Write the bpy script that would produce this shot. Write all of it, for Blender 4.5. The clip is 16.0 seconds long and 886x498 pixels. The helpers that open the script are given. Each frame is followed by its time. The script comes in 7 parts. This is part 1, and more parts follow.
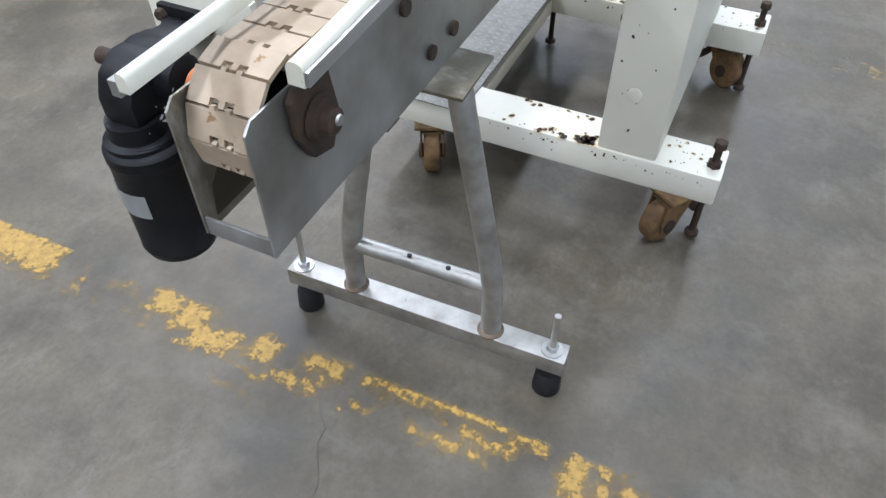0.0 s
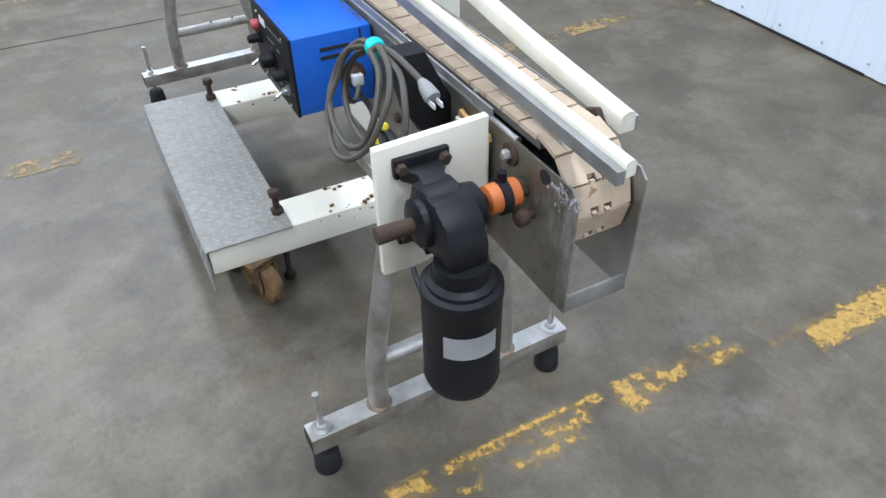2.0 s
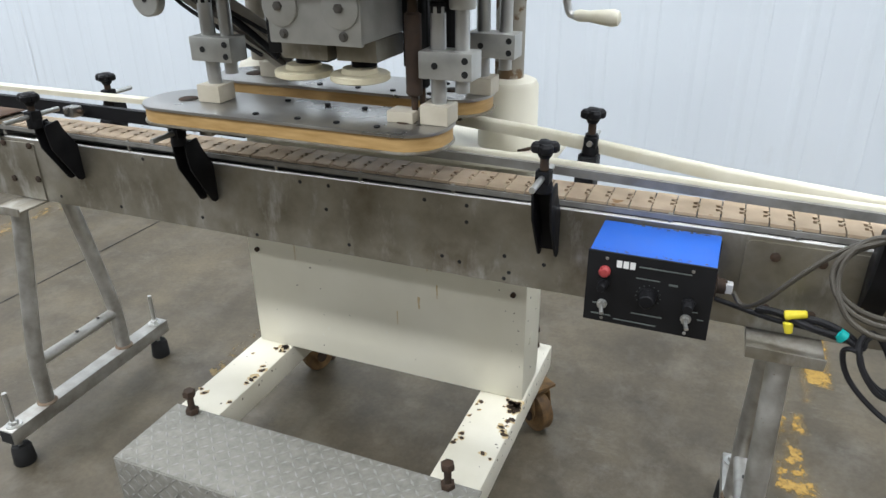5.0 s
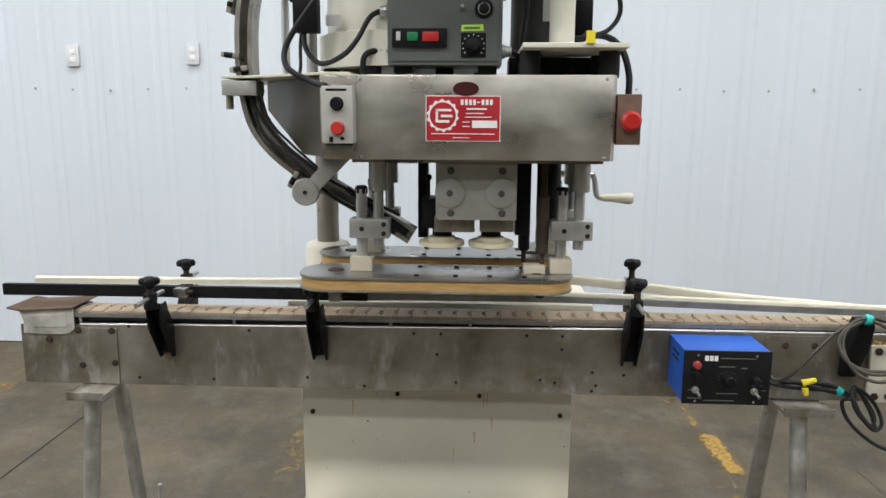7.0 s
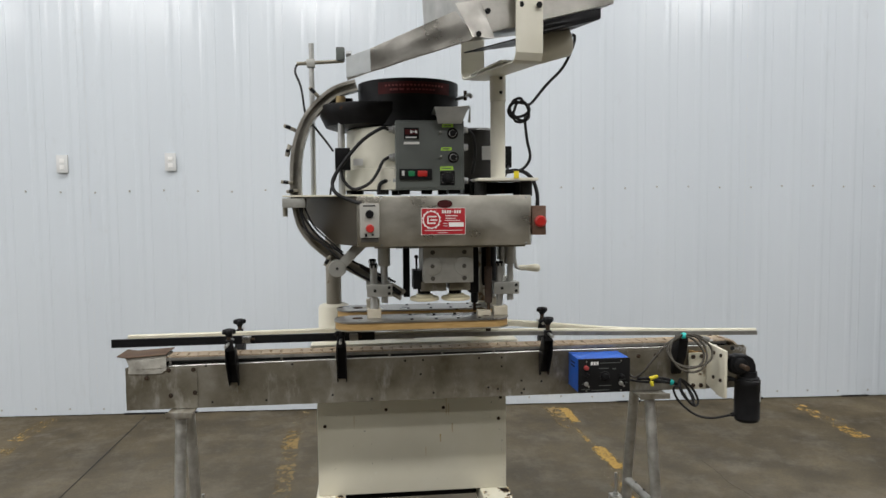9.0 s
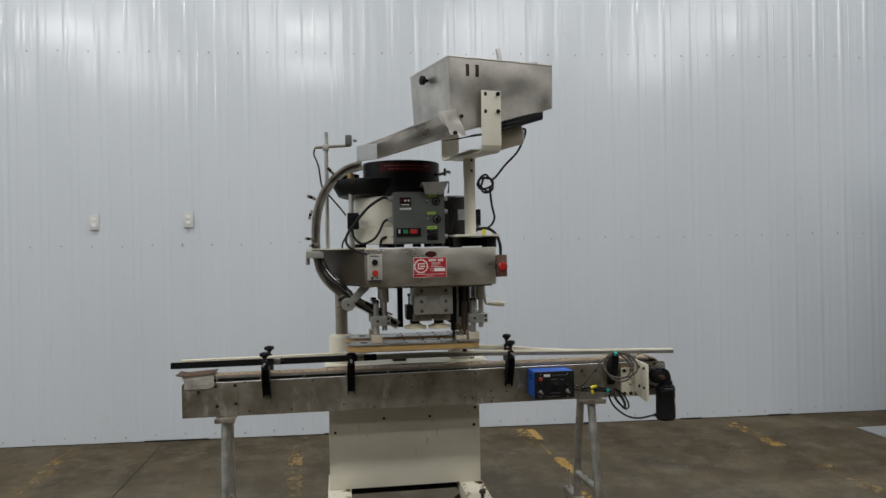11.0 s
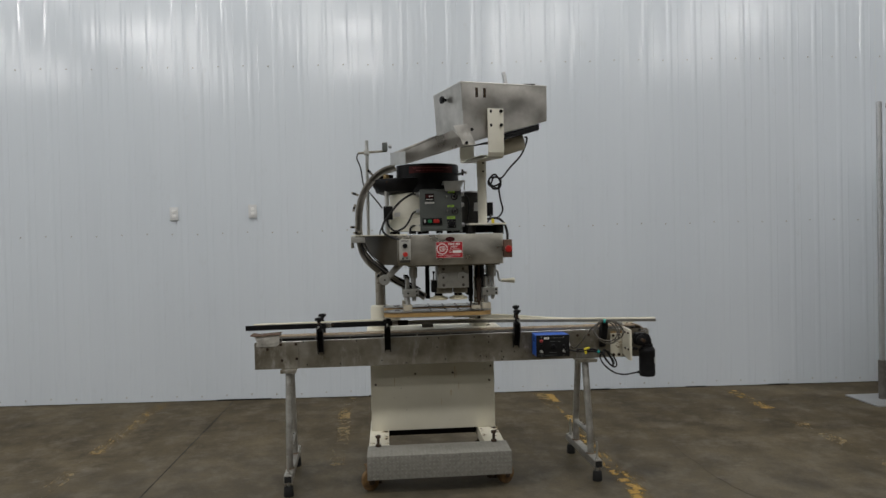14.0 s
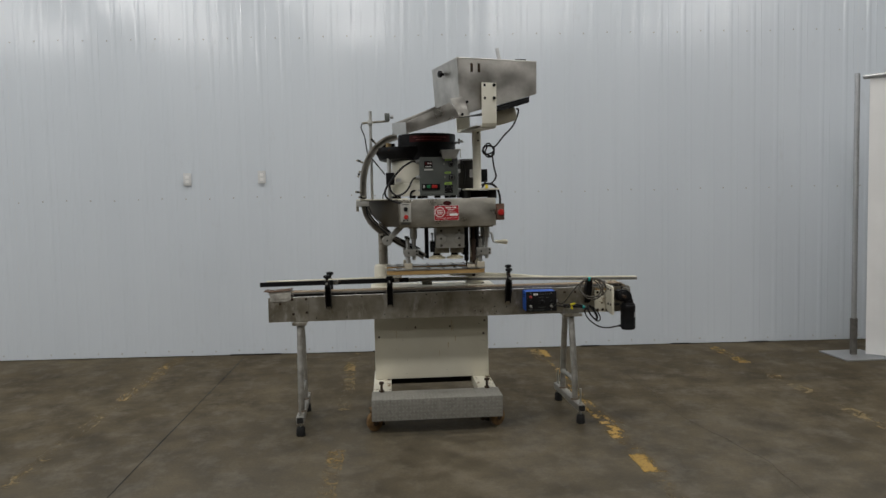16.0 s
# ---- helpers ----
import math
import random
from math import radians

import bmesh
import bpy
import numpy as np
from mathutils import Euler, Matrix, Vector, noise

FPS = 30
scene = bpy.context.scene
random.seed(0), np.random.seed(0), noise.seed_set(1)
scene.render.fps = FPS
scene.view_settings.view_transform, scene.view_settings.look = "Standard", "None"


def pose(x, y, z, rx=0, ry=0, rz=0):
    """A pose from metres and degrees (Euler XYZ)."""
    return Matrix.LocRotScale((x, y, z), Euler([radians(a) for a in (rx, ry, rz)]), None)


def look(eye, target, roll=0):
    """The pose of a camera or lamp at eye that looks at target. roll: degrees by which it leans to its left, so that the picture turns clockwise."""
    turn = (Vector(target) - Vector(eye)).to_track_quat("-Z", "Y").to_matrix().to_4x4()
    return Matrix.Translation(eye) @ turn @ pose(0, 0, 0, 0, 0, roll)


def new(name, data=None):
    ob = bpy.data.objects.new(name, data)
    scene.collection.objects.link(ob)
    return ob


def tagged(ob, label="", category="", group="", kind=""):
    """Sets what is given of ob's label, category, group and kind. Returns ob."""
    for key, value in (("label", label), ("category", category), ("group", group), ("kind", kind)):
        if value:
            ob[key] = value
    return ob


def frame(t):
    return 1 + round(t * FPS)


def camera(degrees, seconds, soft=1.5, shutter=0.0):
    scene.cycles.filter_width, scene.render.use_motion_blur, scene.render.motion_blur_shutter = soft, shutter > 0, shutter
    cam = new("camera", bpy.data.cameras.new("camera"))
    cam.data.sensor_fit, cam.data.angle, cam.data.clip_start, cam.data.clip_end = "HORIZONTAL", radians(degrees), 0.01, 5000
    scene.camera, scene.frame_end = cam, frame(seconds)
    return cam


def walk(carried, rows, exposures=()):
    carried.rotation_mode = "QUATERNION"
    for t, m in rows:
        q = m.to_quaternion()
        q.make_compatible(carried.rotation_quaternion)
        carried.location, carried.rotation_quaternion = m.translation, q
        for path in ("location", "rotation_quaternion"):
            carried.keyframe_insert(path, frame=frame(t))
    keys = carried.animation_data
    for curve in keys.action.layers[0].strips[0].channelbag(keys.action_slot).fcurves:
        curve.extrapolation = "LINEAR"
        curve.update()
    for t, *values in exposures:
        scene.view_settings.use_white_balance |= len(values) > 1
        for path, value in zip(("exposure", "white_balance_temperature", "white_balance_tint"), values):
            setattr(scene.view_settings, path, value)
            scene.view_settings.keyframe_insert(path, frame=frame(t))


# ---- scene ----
cam = camera(63.3, 16.0)
PATH = [
    (0, (1.777, 0.485, 1.258), (0.523, -0.108, -0.182), -0.2),
    (0.5, (1.889, 0.301, 1.272), (0.475, 0.026, -0.116), -0.6),
    (1, (1.899, 0.071, 1.272), (0.463, 0.087, -0.120), -2.2),
    (1.5, (1.904, -0.200, 1.284), (0.464, 0.165, -0.057), -2.7),
    (2, (1.857, -0.405, 1.302), (0.480, 0.292, 0.030), -1.2),
    (2.5, (1.716, -0.560, 1.295), (0.412, 0.303, 0.048), -4.8),
    (3, (1.611, -0.725, 1.311), (0.395, 0.360, 0.151), -1.7),
    (3.5, (1.484, -0.923, 1.342), (0.432, 0.372, 0.239), -0.7),
    (4, (1.274, -1.005, 1.336), (0.283, 0.397, 0.311), -0.1),
    (4.5, (1.035, -1.068, 1.344), (0.159, 0.444, 0.372), -0.6),
    (5, (0.817, -1.220, 1.372), (0.123, 0.447, 0.512), -0.6),
    (5.2, (0.751, -1.275, 1.378), (0.111, 0.439, 0.569), -0.5),
    (7.3, (0.079, -1.916, 1.397), (0.041, 0.057, 1.073), -0.1),
    (7.5, (0.046, -2.022, 1.409), (0.036, -0.046, 1.099), -0.55),
    (8, (-0.106, -2.263, 1.423), (-0.003, -0.280, 1.187), -2.2),
    (8.5, (-0.151, -2.492, 1.443), (0.016, -0.507, 1.257), -1.6),
    (9, (-0.165, -2.753, 1.461), (0.049, -0.769, 1.328), -0.5),
    (9.2, (-0.205, -2.826, 1.443), (0.032, -0.841, 1.366), 0.3),
    (11.3, (-0.329, -3.666, 1.475), (-0.012, -1.691, 1.480), -1.7),
    (11.5, (-0.337, -3.723, 1.468), (-0.005, -1.751, 1.476), -2.0),
    (12, (-0.304, -3.862, 1.470), (-0.004, -1.885, 1.470), -2.1),
    (12.5, (-0.290, -4.025, 1.469), (-0.164, -2.029, 1.465), -0.3),
    (13, (-0.335, -4.179, 1.479), (-0.197, -2.184, 1.493), -0.4),
    (13.5, (-0.326, -4.293, 1.475), (-0.133, -2.302, 1.460), -1.9),
    (14, (-0.254, -4.393, 1.464), (-0.098, -2.399, 1.431), -1.3),
    (14.5, (-0.243, -4.518, 1.444), (-0.170, -2.520, 1.381), -0.5),
    (15, (-0.280, -4.652, 1.483), (-0.166, -2.657, 1.407), -1.3),
    (15.5, (-0.257, -4.735, 1.463), (-0.101, -2.744, 1.358), -1.9),
    (16, (-0.254, -4.771, 1.449), (-0.107, -2.781, 1.323), -1.2),
]
EXPOSURES = [(0, 0.30, 5480, 12), (2.0, 0.44, 5420, 11), (3.2, 0.34, 5520, 10), (5.2, 0.16, 6050, 9), (7.3, -0.07, 6350, 10), (9.2, -0.42, 6500, 10), (11.3, -0.92, 6500, 10), (16, -1.05, 6550, 10)]
walk(cam, [(t, look(eye, target, roll)) for t, eye, target, roll in PATH], EXPOSURES)

# ---------------------------------------------------------------- world and lights
world = bpy.data.worlds.new("hall_world")
scene.world = world
world.use_nodes = True
world.node_tree.nodes["Background"].inputs[0].default_value = (0.8, 0.9, 1.0, 1)
world.node_tree.nodes["Background"].inputs[1].default_value = 0.02

WALL_Y, WALL_SLOPE = 2.255, -0.05      # back wall: y = WALL_Y + WALL_SLOPE * x
HALL = (-13.0, 10.0, -13.0, 6.4)         # west, east, south, height


def ceiling_lamp(x, y, z, sx, sy, watts, tilt=0.0):
    data = bpy.data.lights.new("ceiling_lamp", "AREA")
    data.shape, data.size, data.size_y, data.energy = "RECTANGLE", sx, sy, watts
    data.color = (1.0, 0.985, 0.96)
    ob = new("ceiling_lamp", data)
    ob.matrix_world = pose(x, y, z, tilt)
    return ob


for lx in (-11.0, -6.6, -2.2, 2.2, 6.6):
    for ly, deep, watts, tilt in ((0.5, 0.8, 150, 0), (-3.8, 0.8, 190, 0), (-7.3, 0.35, 48, 50), (-10.5, 0.35, 44, 50)):
        ceiling_lamp(lx, ly, 6.2, 2.2, deep, watts * (1.25 if lx < -10 else 1.12 if lx < -5 else 1.0), tilt)

# ---------------------------------------------------------------- materials
MATS = {}


def nodes_of(name):
    m = bpy.data.materials.new(name)
    m.use_nodes = True
    t = m.node_tree
    return m, t, t.nodes["Principled BSDF"]


def add(t, kind, **inputs):
    n = t.nodes.new(kind)
    for k, v in inputs.items():
        n.inputs[k].default_value = v
    return n


def noise_at(t, scale, stretch=(1, 1, 1), detail=4.0, rough=0.55):
    geo = t.nodes.new("ShaderNodeNewGeometry")
    mp = t.nodes.new("ShaderNodeMapping")
    mp.inputs["Scale"].default_value = stretch
    t.links.new(geo.outputs["Position"], mp.inputs["Vector"])
    n = add(t, "ShaderNodeTexNoise", Scale=scale, Detail=detail, Roughness=rough)
    t.links.new(mp.outputs["Vector"], n.inputs["Vector"])
    return n.outputs["Fac"]


def ramp(t, fac, stops):
    r = t.nodes.new("ShaderNodeValToRGB")
    els = r.color_ramp.elements
    while len(els) < len(stops):
        els.new(0.5)
    for e, (p, c) in zip(els, stops):
        e.position, e.color = p, (*c, 1) if len(c) == 3 else c
    t.links.new(fac, r.inputs[0])
    return r.outputs[0]


def mix(t, fac, a, b):
    n = t.nodes.new("ShaderNodeMix")
    n.data_type = "RGBA"
    for value, i in ((fac, 0), (a, 6), (b, 7)):
        if isinstance(value, (int, float)):
            n.inputs[i].default_value = value
        elif isinstance(value, tuple):
            n.inputs[i].default_value = (*value, 1)
        else:
            t.links.new(value, n.inputs[i])
    return n.outputs[2]


def bump(t, bsdf, fac, strength, dist=0.002):
    b = add(t, "ShaderNodeBump", Strength=strength, Distance=dist)
    t.links.new(fac, b.inputs["Height"])
    t.links.new(b.outputs[0], bsdf.inputs["Normal"])


def surface(name, c1, c2, rough=0.5, metal=0.0, scale=14.0, stretch=(1, 1, 1), fine=120.0, relief=0.15, wear=None, wear_at=0.68, wear_scale=22.0, rough_var=0.12, gloss=0.5):
    """Two tones by a coarse grain, a fine relief, and chips of a second colour."""
    if name in MATS:
        return MATS[name]
    m, t, b = nodes_of(name)
    n = noise_at(t, scale, stretch)
    col = ramp(t, n, [(0.3, c1), (0.7, c2)])
    f = noise_at(t, fine, stretch, 3.0)
    r = ramp(t, n, [(0.25, (rough - rough_var,) * 3), (0.75, (min(1, rough + rough_var),) * 3)])
    if wear:
        w = noise_at(t, wear_scale, (1, 1, 1), 6.0, 0.62)
        mask = ramp(t, w, [(wear_at, (0, 0, 0)), (wear_at + 0.025, (1, 1, 1))])
        col = mix(t, mask, col, wear)
        r = mix(t, mask, r, (0.85,) * 3)
        if metal:
            inv = ramp(t, mask, [(0.0, (metal,) * 3), (1.0, (0, 0, 0))])
            t.links.new(inv, b.inputs["Metallic"])
    if metal and not wear:
        b.inputs["Metallic"].default_value = metal
    t.links.new(col, b.inputs["Base Color"])
    t.links.new(r, b.inputs["Roughness"])
    b.inputs["Specular IOR Level"].default_value = gloss
    bump(t, b, f, relief)
    MATS[name] = m
    return m




def stained_steel():
    """Sheet stainless: cloudy brown stains, pale wiped smears, uneven gloss."""
    m, t, b = nodes_of("stained_stainless")
    cloud = noise_at(t, 5.5, (1, 1, 1), 6.0, 0.6)
    smear = noise_at(t, 9.0, (1.6, 1, 0.6), 7.0, 0.68)
    blot = noise_at(t, 3.6, (1, 1, 1), 5.0, 0.6)
    c = ramp(t, cloud, [(0.30, (0.16, 0.140, 0.098)), (0.52, (0.285, 0.265, 0.215)), (0.72, (0.41, 0.39, 0.345))])
    c = mix(t, ramp(t, smear, [(0.53, (0, 0, 0)), (0.66, (0.7, 0.7, 0.7))]), c, (0.50, 0.485, 0.45))
    c = mix(t, ramp(t, blot, [(0.60, (0, 0, 0)), (0.72, (0.75, 0.75, 0.75))]), c, (0.105, 0.072, 0.036))
    t.links.new(c, b.inputs["Base Color"])
    t.links.new(ramp(t, smear, [(0.3, (0.40,) * 3), (0.7, (0.62,) * 3)]), b.inputs["Roughness"])
    b.inputs["Metallic"].default_value = 0.85
    bump(t, b, noise_at(t, 260.0, (1, 1, 1), 3.0), 0.06)
    return m


STEEL = stained_steel()
BELT_STEEL = surface("dull_belt_plate_steel", (0.30, 0.29, 0.27), (0.46, 0.45, 0.425), 0.33, 0.9, 7.0)
DULL_RAIL = surface("dull_dirty_steel", (0.09, 0.085, 0.075), (0.17, 0.16, 0.145), 0.6, 0.5, 20.0)
STEEL_CLEAN = surface("satin_stainless", (0.42, 0.42, 0.40), (0.56, 0.56, 0.54), 0.38, 0.85, 9.0, (1, 1, 1), 250, 0.05)
RAIL_GREY = surface("grey_rail_steel", (0.20, 0.195, 0.18), (0.30, 0.295, 0.28), 0.45, 0.5, 30.0)
TUBE = surface("tube_stainless", (0.29, 0.28, 0.25), (0.50, 0.49, 0.46), 0.48, 0.85, 22.0, (1, 1, 1), 200, 0.10, (0.20, 0.15, 0.10), 0.69, 34.0)
HOPPER = surface("dented_stainless", (0.32, 0.305, 0.272), (0.56, 0.545, 0.51), 0.36, 0.9, 8.0, (1, 1, 1), 16, 0.16)
ALU = surface("machined_aluminium", (0.34, 0.34, 0.315), (0.46, 0.46, 0.43), 0.42, 0.5, 20.0, (1, 1, 1), 260, 0.05)
SMEARED = surface("smeared_stainless", (0.24, 0.235, 0.215), (0.46, 0.455, 0.435), 0.40, 0.85, 8.0, (1, 1, 1), 220, 0.06, (0.16, 0.125, 0.085), 0.72, 9.0)
GRIME = surface("oily_brown_grime", (0.020, 0.016, 0.010), (0.055, 0.043, 0.027), 0.6, 0.0, 30.0)
CHUTE = surface("tan_stained_steel", (0.25, 0.235, 0.20), (0.44, 0.42, 0.375), 0.36, 0.75, 16.0, (1, 1, 1), 200, 0.06)
ALU_GREY = surface("grey_cast_plate", (0.38, 0.38, 0.35), (0.50, 0.495, 0.46), 0.5, 0.2, 18.0, (1, 1, 1), 200, 0.08)
WHITE = surface("white_machine_paint", (0.63, 0.60, 0.485), (0.70, 0.67, 0.56), 0.42, 0.0, 4.0, (1, 1, 1), 140, 0.08, (0.16, 0.11, 0.08), 0.79, 26.0)
CHIPPED = surface("chipped_white_paint", (0.61, 0.58, 0.465), (0.70, 0.67, 0.57), 0.46, 0.0, 5.0, (1, 1, 1), 120, 0.12, (0.13, 0.075, 0.045), 0.72, 30.0)
CREAM = surface("cream_paint", (0.62, 0.60, 0.50), (0.70, 0.68, 0.59), 0.42, 0.0, 6.0, (1, 1, 1), 160, 0.06)
PLASTIC_WHITE = surface("ivory_plastic", (0.56, 0.53, 0.41), (0.66, 0.635, 0.525), 0.45, 0.0, 16.0, (1, 1, 1), 90, 0.05, (0.30, 0.25, 0.16), 0.70, 30.0)
BLACK = surface("black_plastic", (0.006, 0.006, 0.007), (0.012, 0.012, 0.013), 0.5, 0.0, 30.0, (1, 1, 1), 220, 0.10, gloss=0.14)
BLACK_PAINT = surface("black_machine_paint", (0.006, 0.006, 0.007), (0.013, 0.013, 0.014), 0.45, 0.0, 22.0, (1, 1, 1), 160, 0.15, (0.045, 0.022, 0.014), 0.66, 18.0, gloss=0.16)
RUBBER = surface("black_rubber", (0.012, 0.012, 0.012), (0.022, 0.022, 0.022), 0.8, 0.0, 40.0, (1, 1, 1), 200, 0.2, gloss=0.25)
RUST = surface("rusty_steel", (0.018, 0.012, 0.007), (0.058, 0.033, 0.018), 0.85, 0.1, 45.0, (1, 1, 1), 200, 0.4)
CASTER = surface("rusty_caster_iron", (0.06, 0.034, 0.015), (0.23, 0.135, 0.052), 0.8, 0.1, 26.0, (1, 1, 1), 160, 0.4)
CHAIN = surface("tan_acetal", (0.33, 0.25, 0.165), (0.45, 0.355, 0.25), 0.6, 0.0, 24.0, (1, 1, 1), 180, 0.10, (0.25, 0.15, 0.07), 0.66, 18.0)
BELT = surface("tan_belt", (0.32, 0.195, 0.065), (0.46, 0.30, 0.12), 0.6, 0.0, 18.0, (1, 1, 6), 120, 0.15)
BLUE = surface("blue_enamel", (0.012, 0.085, 0.42), (0.018, 0.110, 0.50), 0.46, 0.0, 10.0, (1, 1, 1), 90, 0.06, (0.06, 0.06, 0.05), 0.76, 24.0)
PANEL_BLACK = surface("black_face_plate", (0.006, 0.006, 0.0065), (0.011, 0.011, 0.012), 0.55, 0.0, 14.0, (1, 1, 1), 200, 0.05, gloss=0.2)
GREY_BOX = surface("grey_green_enamel", (0.088, 0.100, 0.093), (0.125, 0.138, 0.130), 0.45, 0.0, 8.0, (1, 1, 1), 160, 0.08)
GREY_LIGHT = surface("light_grey_enamel", (0.33, 0.33, 0.305), (0.42, 0.415, 0.38), 0.5, 0.0, 9.0, (1, 1, 1), 160, 0.08, (0.07, 0.055, 0.04), 0.68, 30.0)
CORD = surface("dark_cord", (0.010, 0.010, 0.011), (0.020, 0.020, 0.022), 0.55, 0.0, 30.0, (1, 1, 1), 200, 0.1, gloss=0.25)
CORD_GREY = surface("grey_cord", (0.036, 0.031, 0.022), (0.062, 0.054, 0.040), 0.6, 0.0, 30.0, (1, 1, 1), 200, 0.1)
ORANGE = surface("orange_coupling", (0.32, 0.085, 0.014), (0.44, 0.125, 0.022), 0.55, 0.0, 26.0, (1, 1, 1), 180, 0.1, (0.09, 0.045, 0.025), 0.56, 34.0)
DULL_RED = surface("faded_red_plastic", (0.26, 0.035, 0.035), (0.34, 0.05, 0.05), 0.5)
RED = surface("red_plastic", (0.38, 0.015, 0.012), (0.46, 0.022, 0.016), 0.4, 0.0, 20.0, (1, 1, 1), 180, 0.05)
RED_SIGN = surface("red_sign_enamel", (0.34, 0.014, 0.022), (0.42, 0.020, 0.030), 0.4, 0.0, 10.0, (1, 1, 1), 180, 0.03)
GREEN = surface("green_plastic", (0.01, 0.16, 0.06), (0.015, 0.22, 0.08), 0.4)
LIME = surface("lime_tape", (0.42, 0.72, 0.06), (0.48, 0.80, 0.08), 0.6)
YELLOW = surface("yellow_plastic", (0.75, 0.62, 0.02), (0.82, 0.70, 0.04), 0.5)
TEAL = surface("teal_tape", (0.01, 0.36, 0.34), (0.02, 0.46, 0.43), 0.5)
PRINT = surface("white_print", (0.70, 0.70, 0.68), (0.78, 0.78, 0.76), 0.6)
LABEL = surface("silver_label", (0.55, 0.55, 0.54), (0.64, 0.64, 0.63), 0.5, 0.3)
CARD = surface("brown_cardboard", (0.065, 0.040, 0.025), (0.13, 0.078, 0.048), 0.85, 0.0, 25.0)
TAPE = surface("grey_tape", (0.26, 0.25, 0.22), (0.50, 0.485, 0.44), 0.5, 0.0, 26, (1, 1, 1), 45, 0.6)
DARK_RED = surface("faded_red_label", (0.03, 0.006, 0.007), (0.07, 0.010, 0.011), 0.6, gloss=0.2)
PUCK = surface("cream_rubber", (0.60, 0.54, 0.36), (0.70, 0.645, 0.47), 0.6)
SHEET = surface("white_cloth", (0.74, 0.74, 0.73), (0.80, 0.80, 0.79), 0.85, 0.0, 3.0, (1, 1, 1), 200, 0.1)
GALV = surface("galvanised_pipe", (0.40, 0.41, 0.42), (0.50, 0.51, 0.52), 0.45, 0.8, 30.0)
HALL_GREY = surface("hall_grey_paint", (0.12, 0.12, 0.115), (0.16, 0.16, 0.155), 0.7, 0.0, 2.0)
HEAD_STEEL = surface("warm_brushed_stainless", (0.34, 0.32, 0.27), (0.58, 0.56, 0.50), 0.34, 0.88, 7.0, (1, 1, 1.6), 260, 0.05)
# darker than the shell: the wing's shade is put into this colour
WING_SHADE = surface("shaded_wing_steel", (0.055, 0.045, 0.030), (0.10, 0.083, 0.058), 0.45, 0.6, 6.0)
OUTLET_WHITE = surface("dull_white_plastic", (0.58, 0.59, 0.59), (0.65, 0.66, 0.66), 0.5)
HOLE = surface("dark_hole", (0.008, 0.008, 0.008), (0.012, 0.012, 0.012), 0.8)


def concrete_material():
    m, t, b = nodes_of("sealed_concrete")
    big = noise_at(t, 0.7, (1, 1, 1), 5.0, 0.6)
    mid = noise_at(t, 3.6, (1, 1, 1), 8.0, 0.68)
    drag = noise_at(t, 4.6, (1.0, 0.8, 1), 8.0, 0.74)
    fine = noise_at(t, 70.0, (1, 1, 1), 4.0, 0.7)

    def times(a, b2, k):
        n = t.nodes.new("ShaderNodeMix")
        n.data_type, n.blend_type = "RGBA", "MULTIPLY"
        n.inputs[0].default_value = k
        t.links.new(a, n.inputs[6]), t.links.new(b2, n.inputs[7])
        return n.outputs[2]
    c = ramp(t, big, [(0.32, (0.066, 0.054, 0.035)), (0.68, (0.106, 0.089, 0.061))])
    c = times(c, ramp(t, mid, [(0.34, (0.60, 0.59, 0.57)), (0.48, (0.95, 0.95, 0.95)), (0.66, (1.40, 1.40, 1.40))]), 0.95)
    c = times(c, ramp(t, fine, [(0.30, (0.78, 0.77, 0.76)), (0.62, (1.06, 1.06, 1.05))]), 0.8)
    pale = ramp(t, drag, [(0.49, (0, 0, 0)), (0.66, (0.60, 0.60, 0.60))])
    c = mix(t, pale, c, (0.145, 0.127, 0.098))
    # whitish scuffs: broken smears, gathered in patches
    where = noise_at(t, 1.9, (1, 1, 1), 3.0, 0.5)
    scuff = noise_at(t, 8.0, (0.7, 1.25, 1), 9.0, 0.82)
    both = times(ramp(t, scuff, [(0.53, (0, 0, 0)), (0.63, (0.45, 0.45, 0.45))]), ramp(t, where, [(0.46, (0, 0, 0)), (0.60, (0.75, 0.75, 0.75))]), 1.0)
    c = mix(t, both, c, (0.175, 0.160, 0.134))
    # rubber marks and oily blotches
    stain = noise_at(t, 1.3, (1, 1, 1), 8.0, 0.72)
    c = mix(t, ramp(t, stain, [(0.53, (0, 0, 0)), (0.70, (0.62, 0.62, 0.62))]), c, (0.034, 0.029, 0.022))
    speck = noise_at(t, 26.0, (1, 1, 1), 5.0, 0.75)
    c = mix(t, ramp(t, speck, [(0.64, (0, 0, 0)), (0.72, (0.55, 0.55, 0.55))]), c, (0.036, 0.031, 0.024))
    t.links.new(c, b.inputs["Base Color"])
    r = ramp(t, mid, [(0.3, (0.38,) * 3), (0.7, (0.62,) * 3)])
    t.links.new(r, b.inputs["Roughness"])
    lw = add(t, "ShaderNodeLayerWeight", Blend=0.5)
    t.links.new(ramp(t, lw.outputs["Facing"], [(0.46, (0.42,) * 3), (0.74, (0.012,) * 3)]), b.inputs["Specular IOR Level"])
    bump(t, b, fine, 0.08, 0.001)
    return m


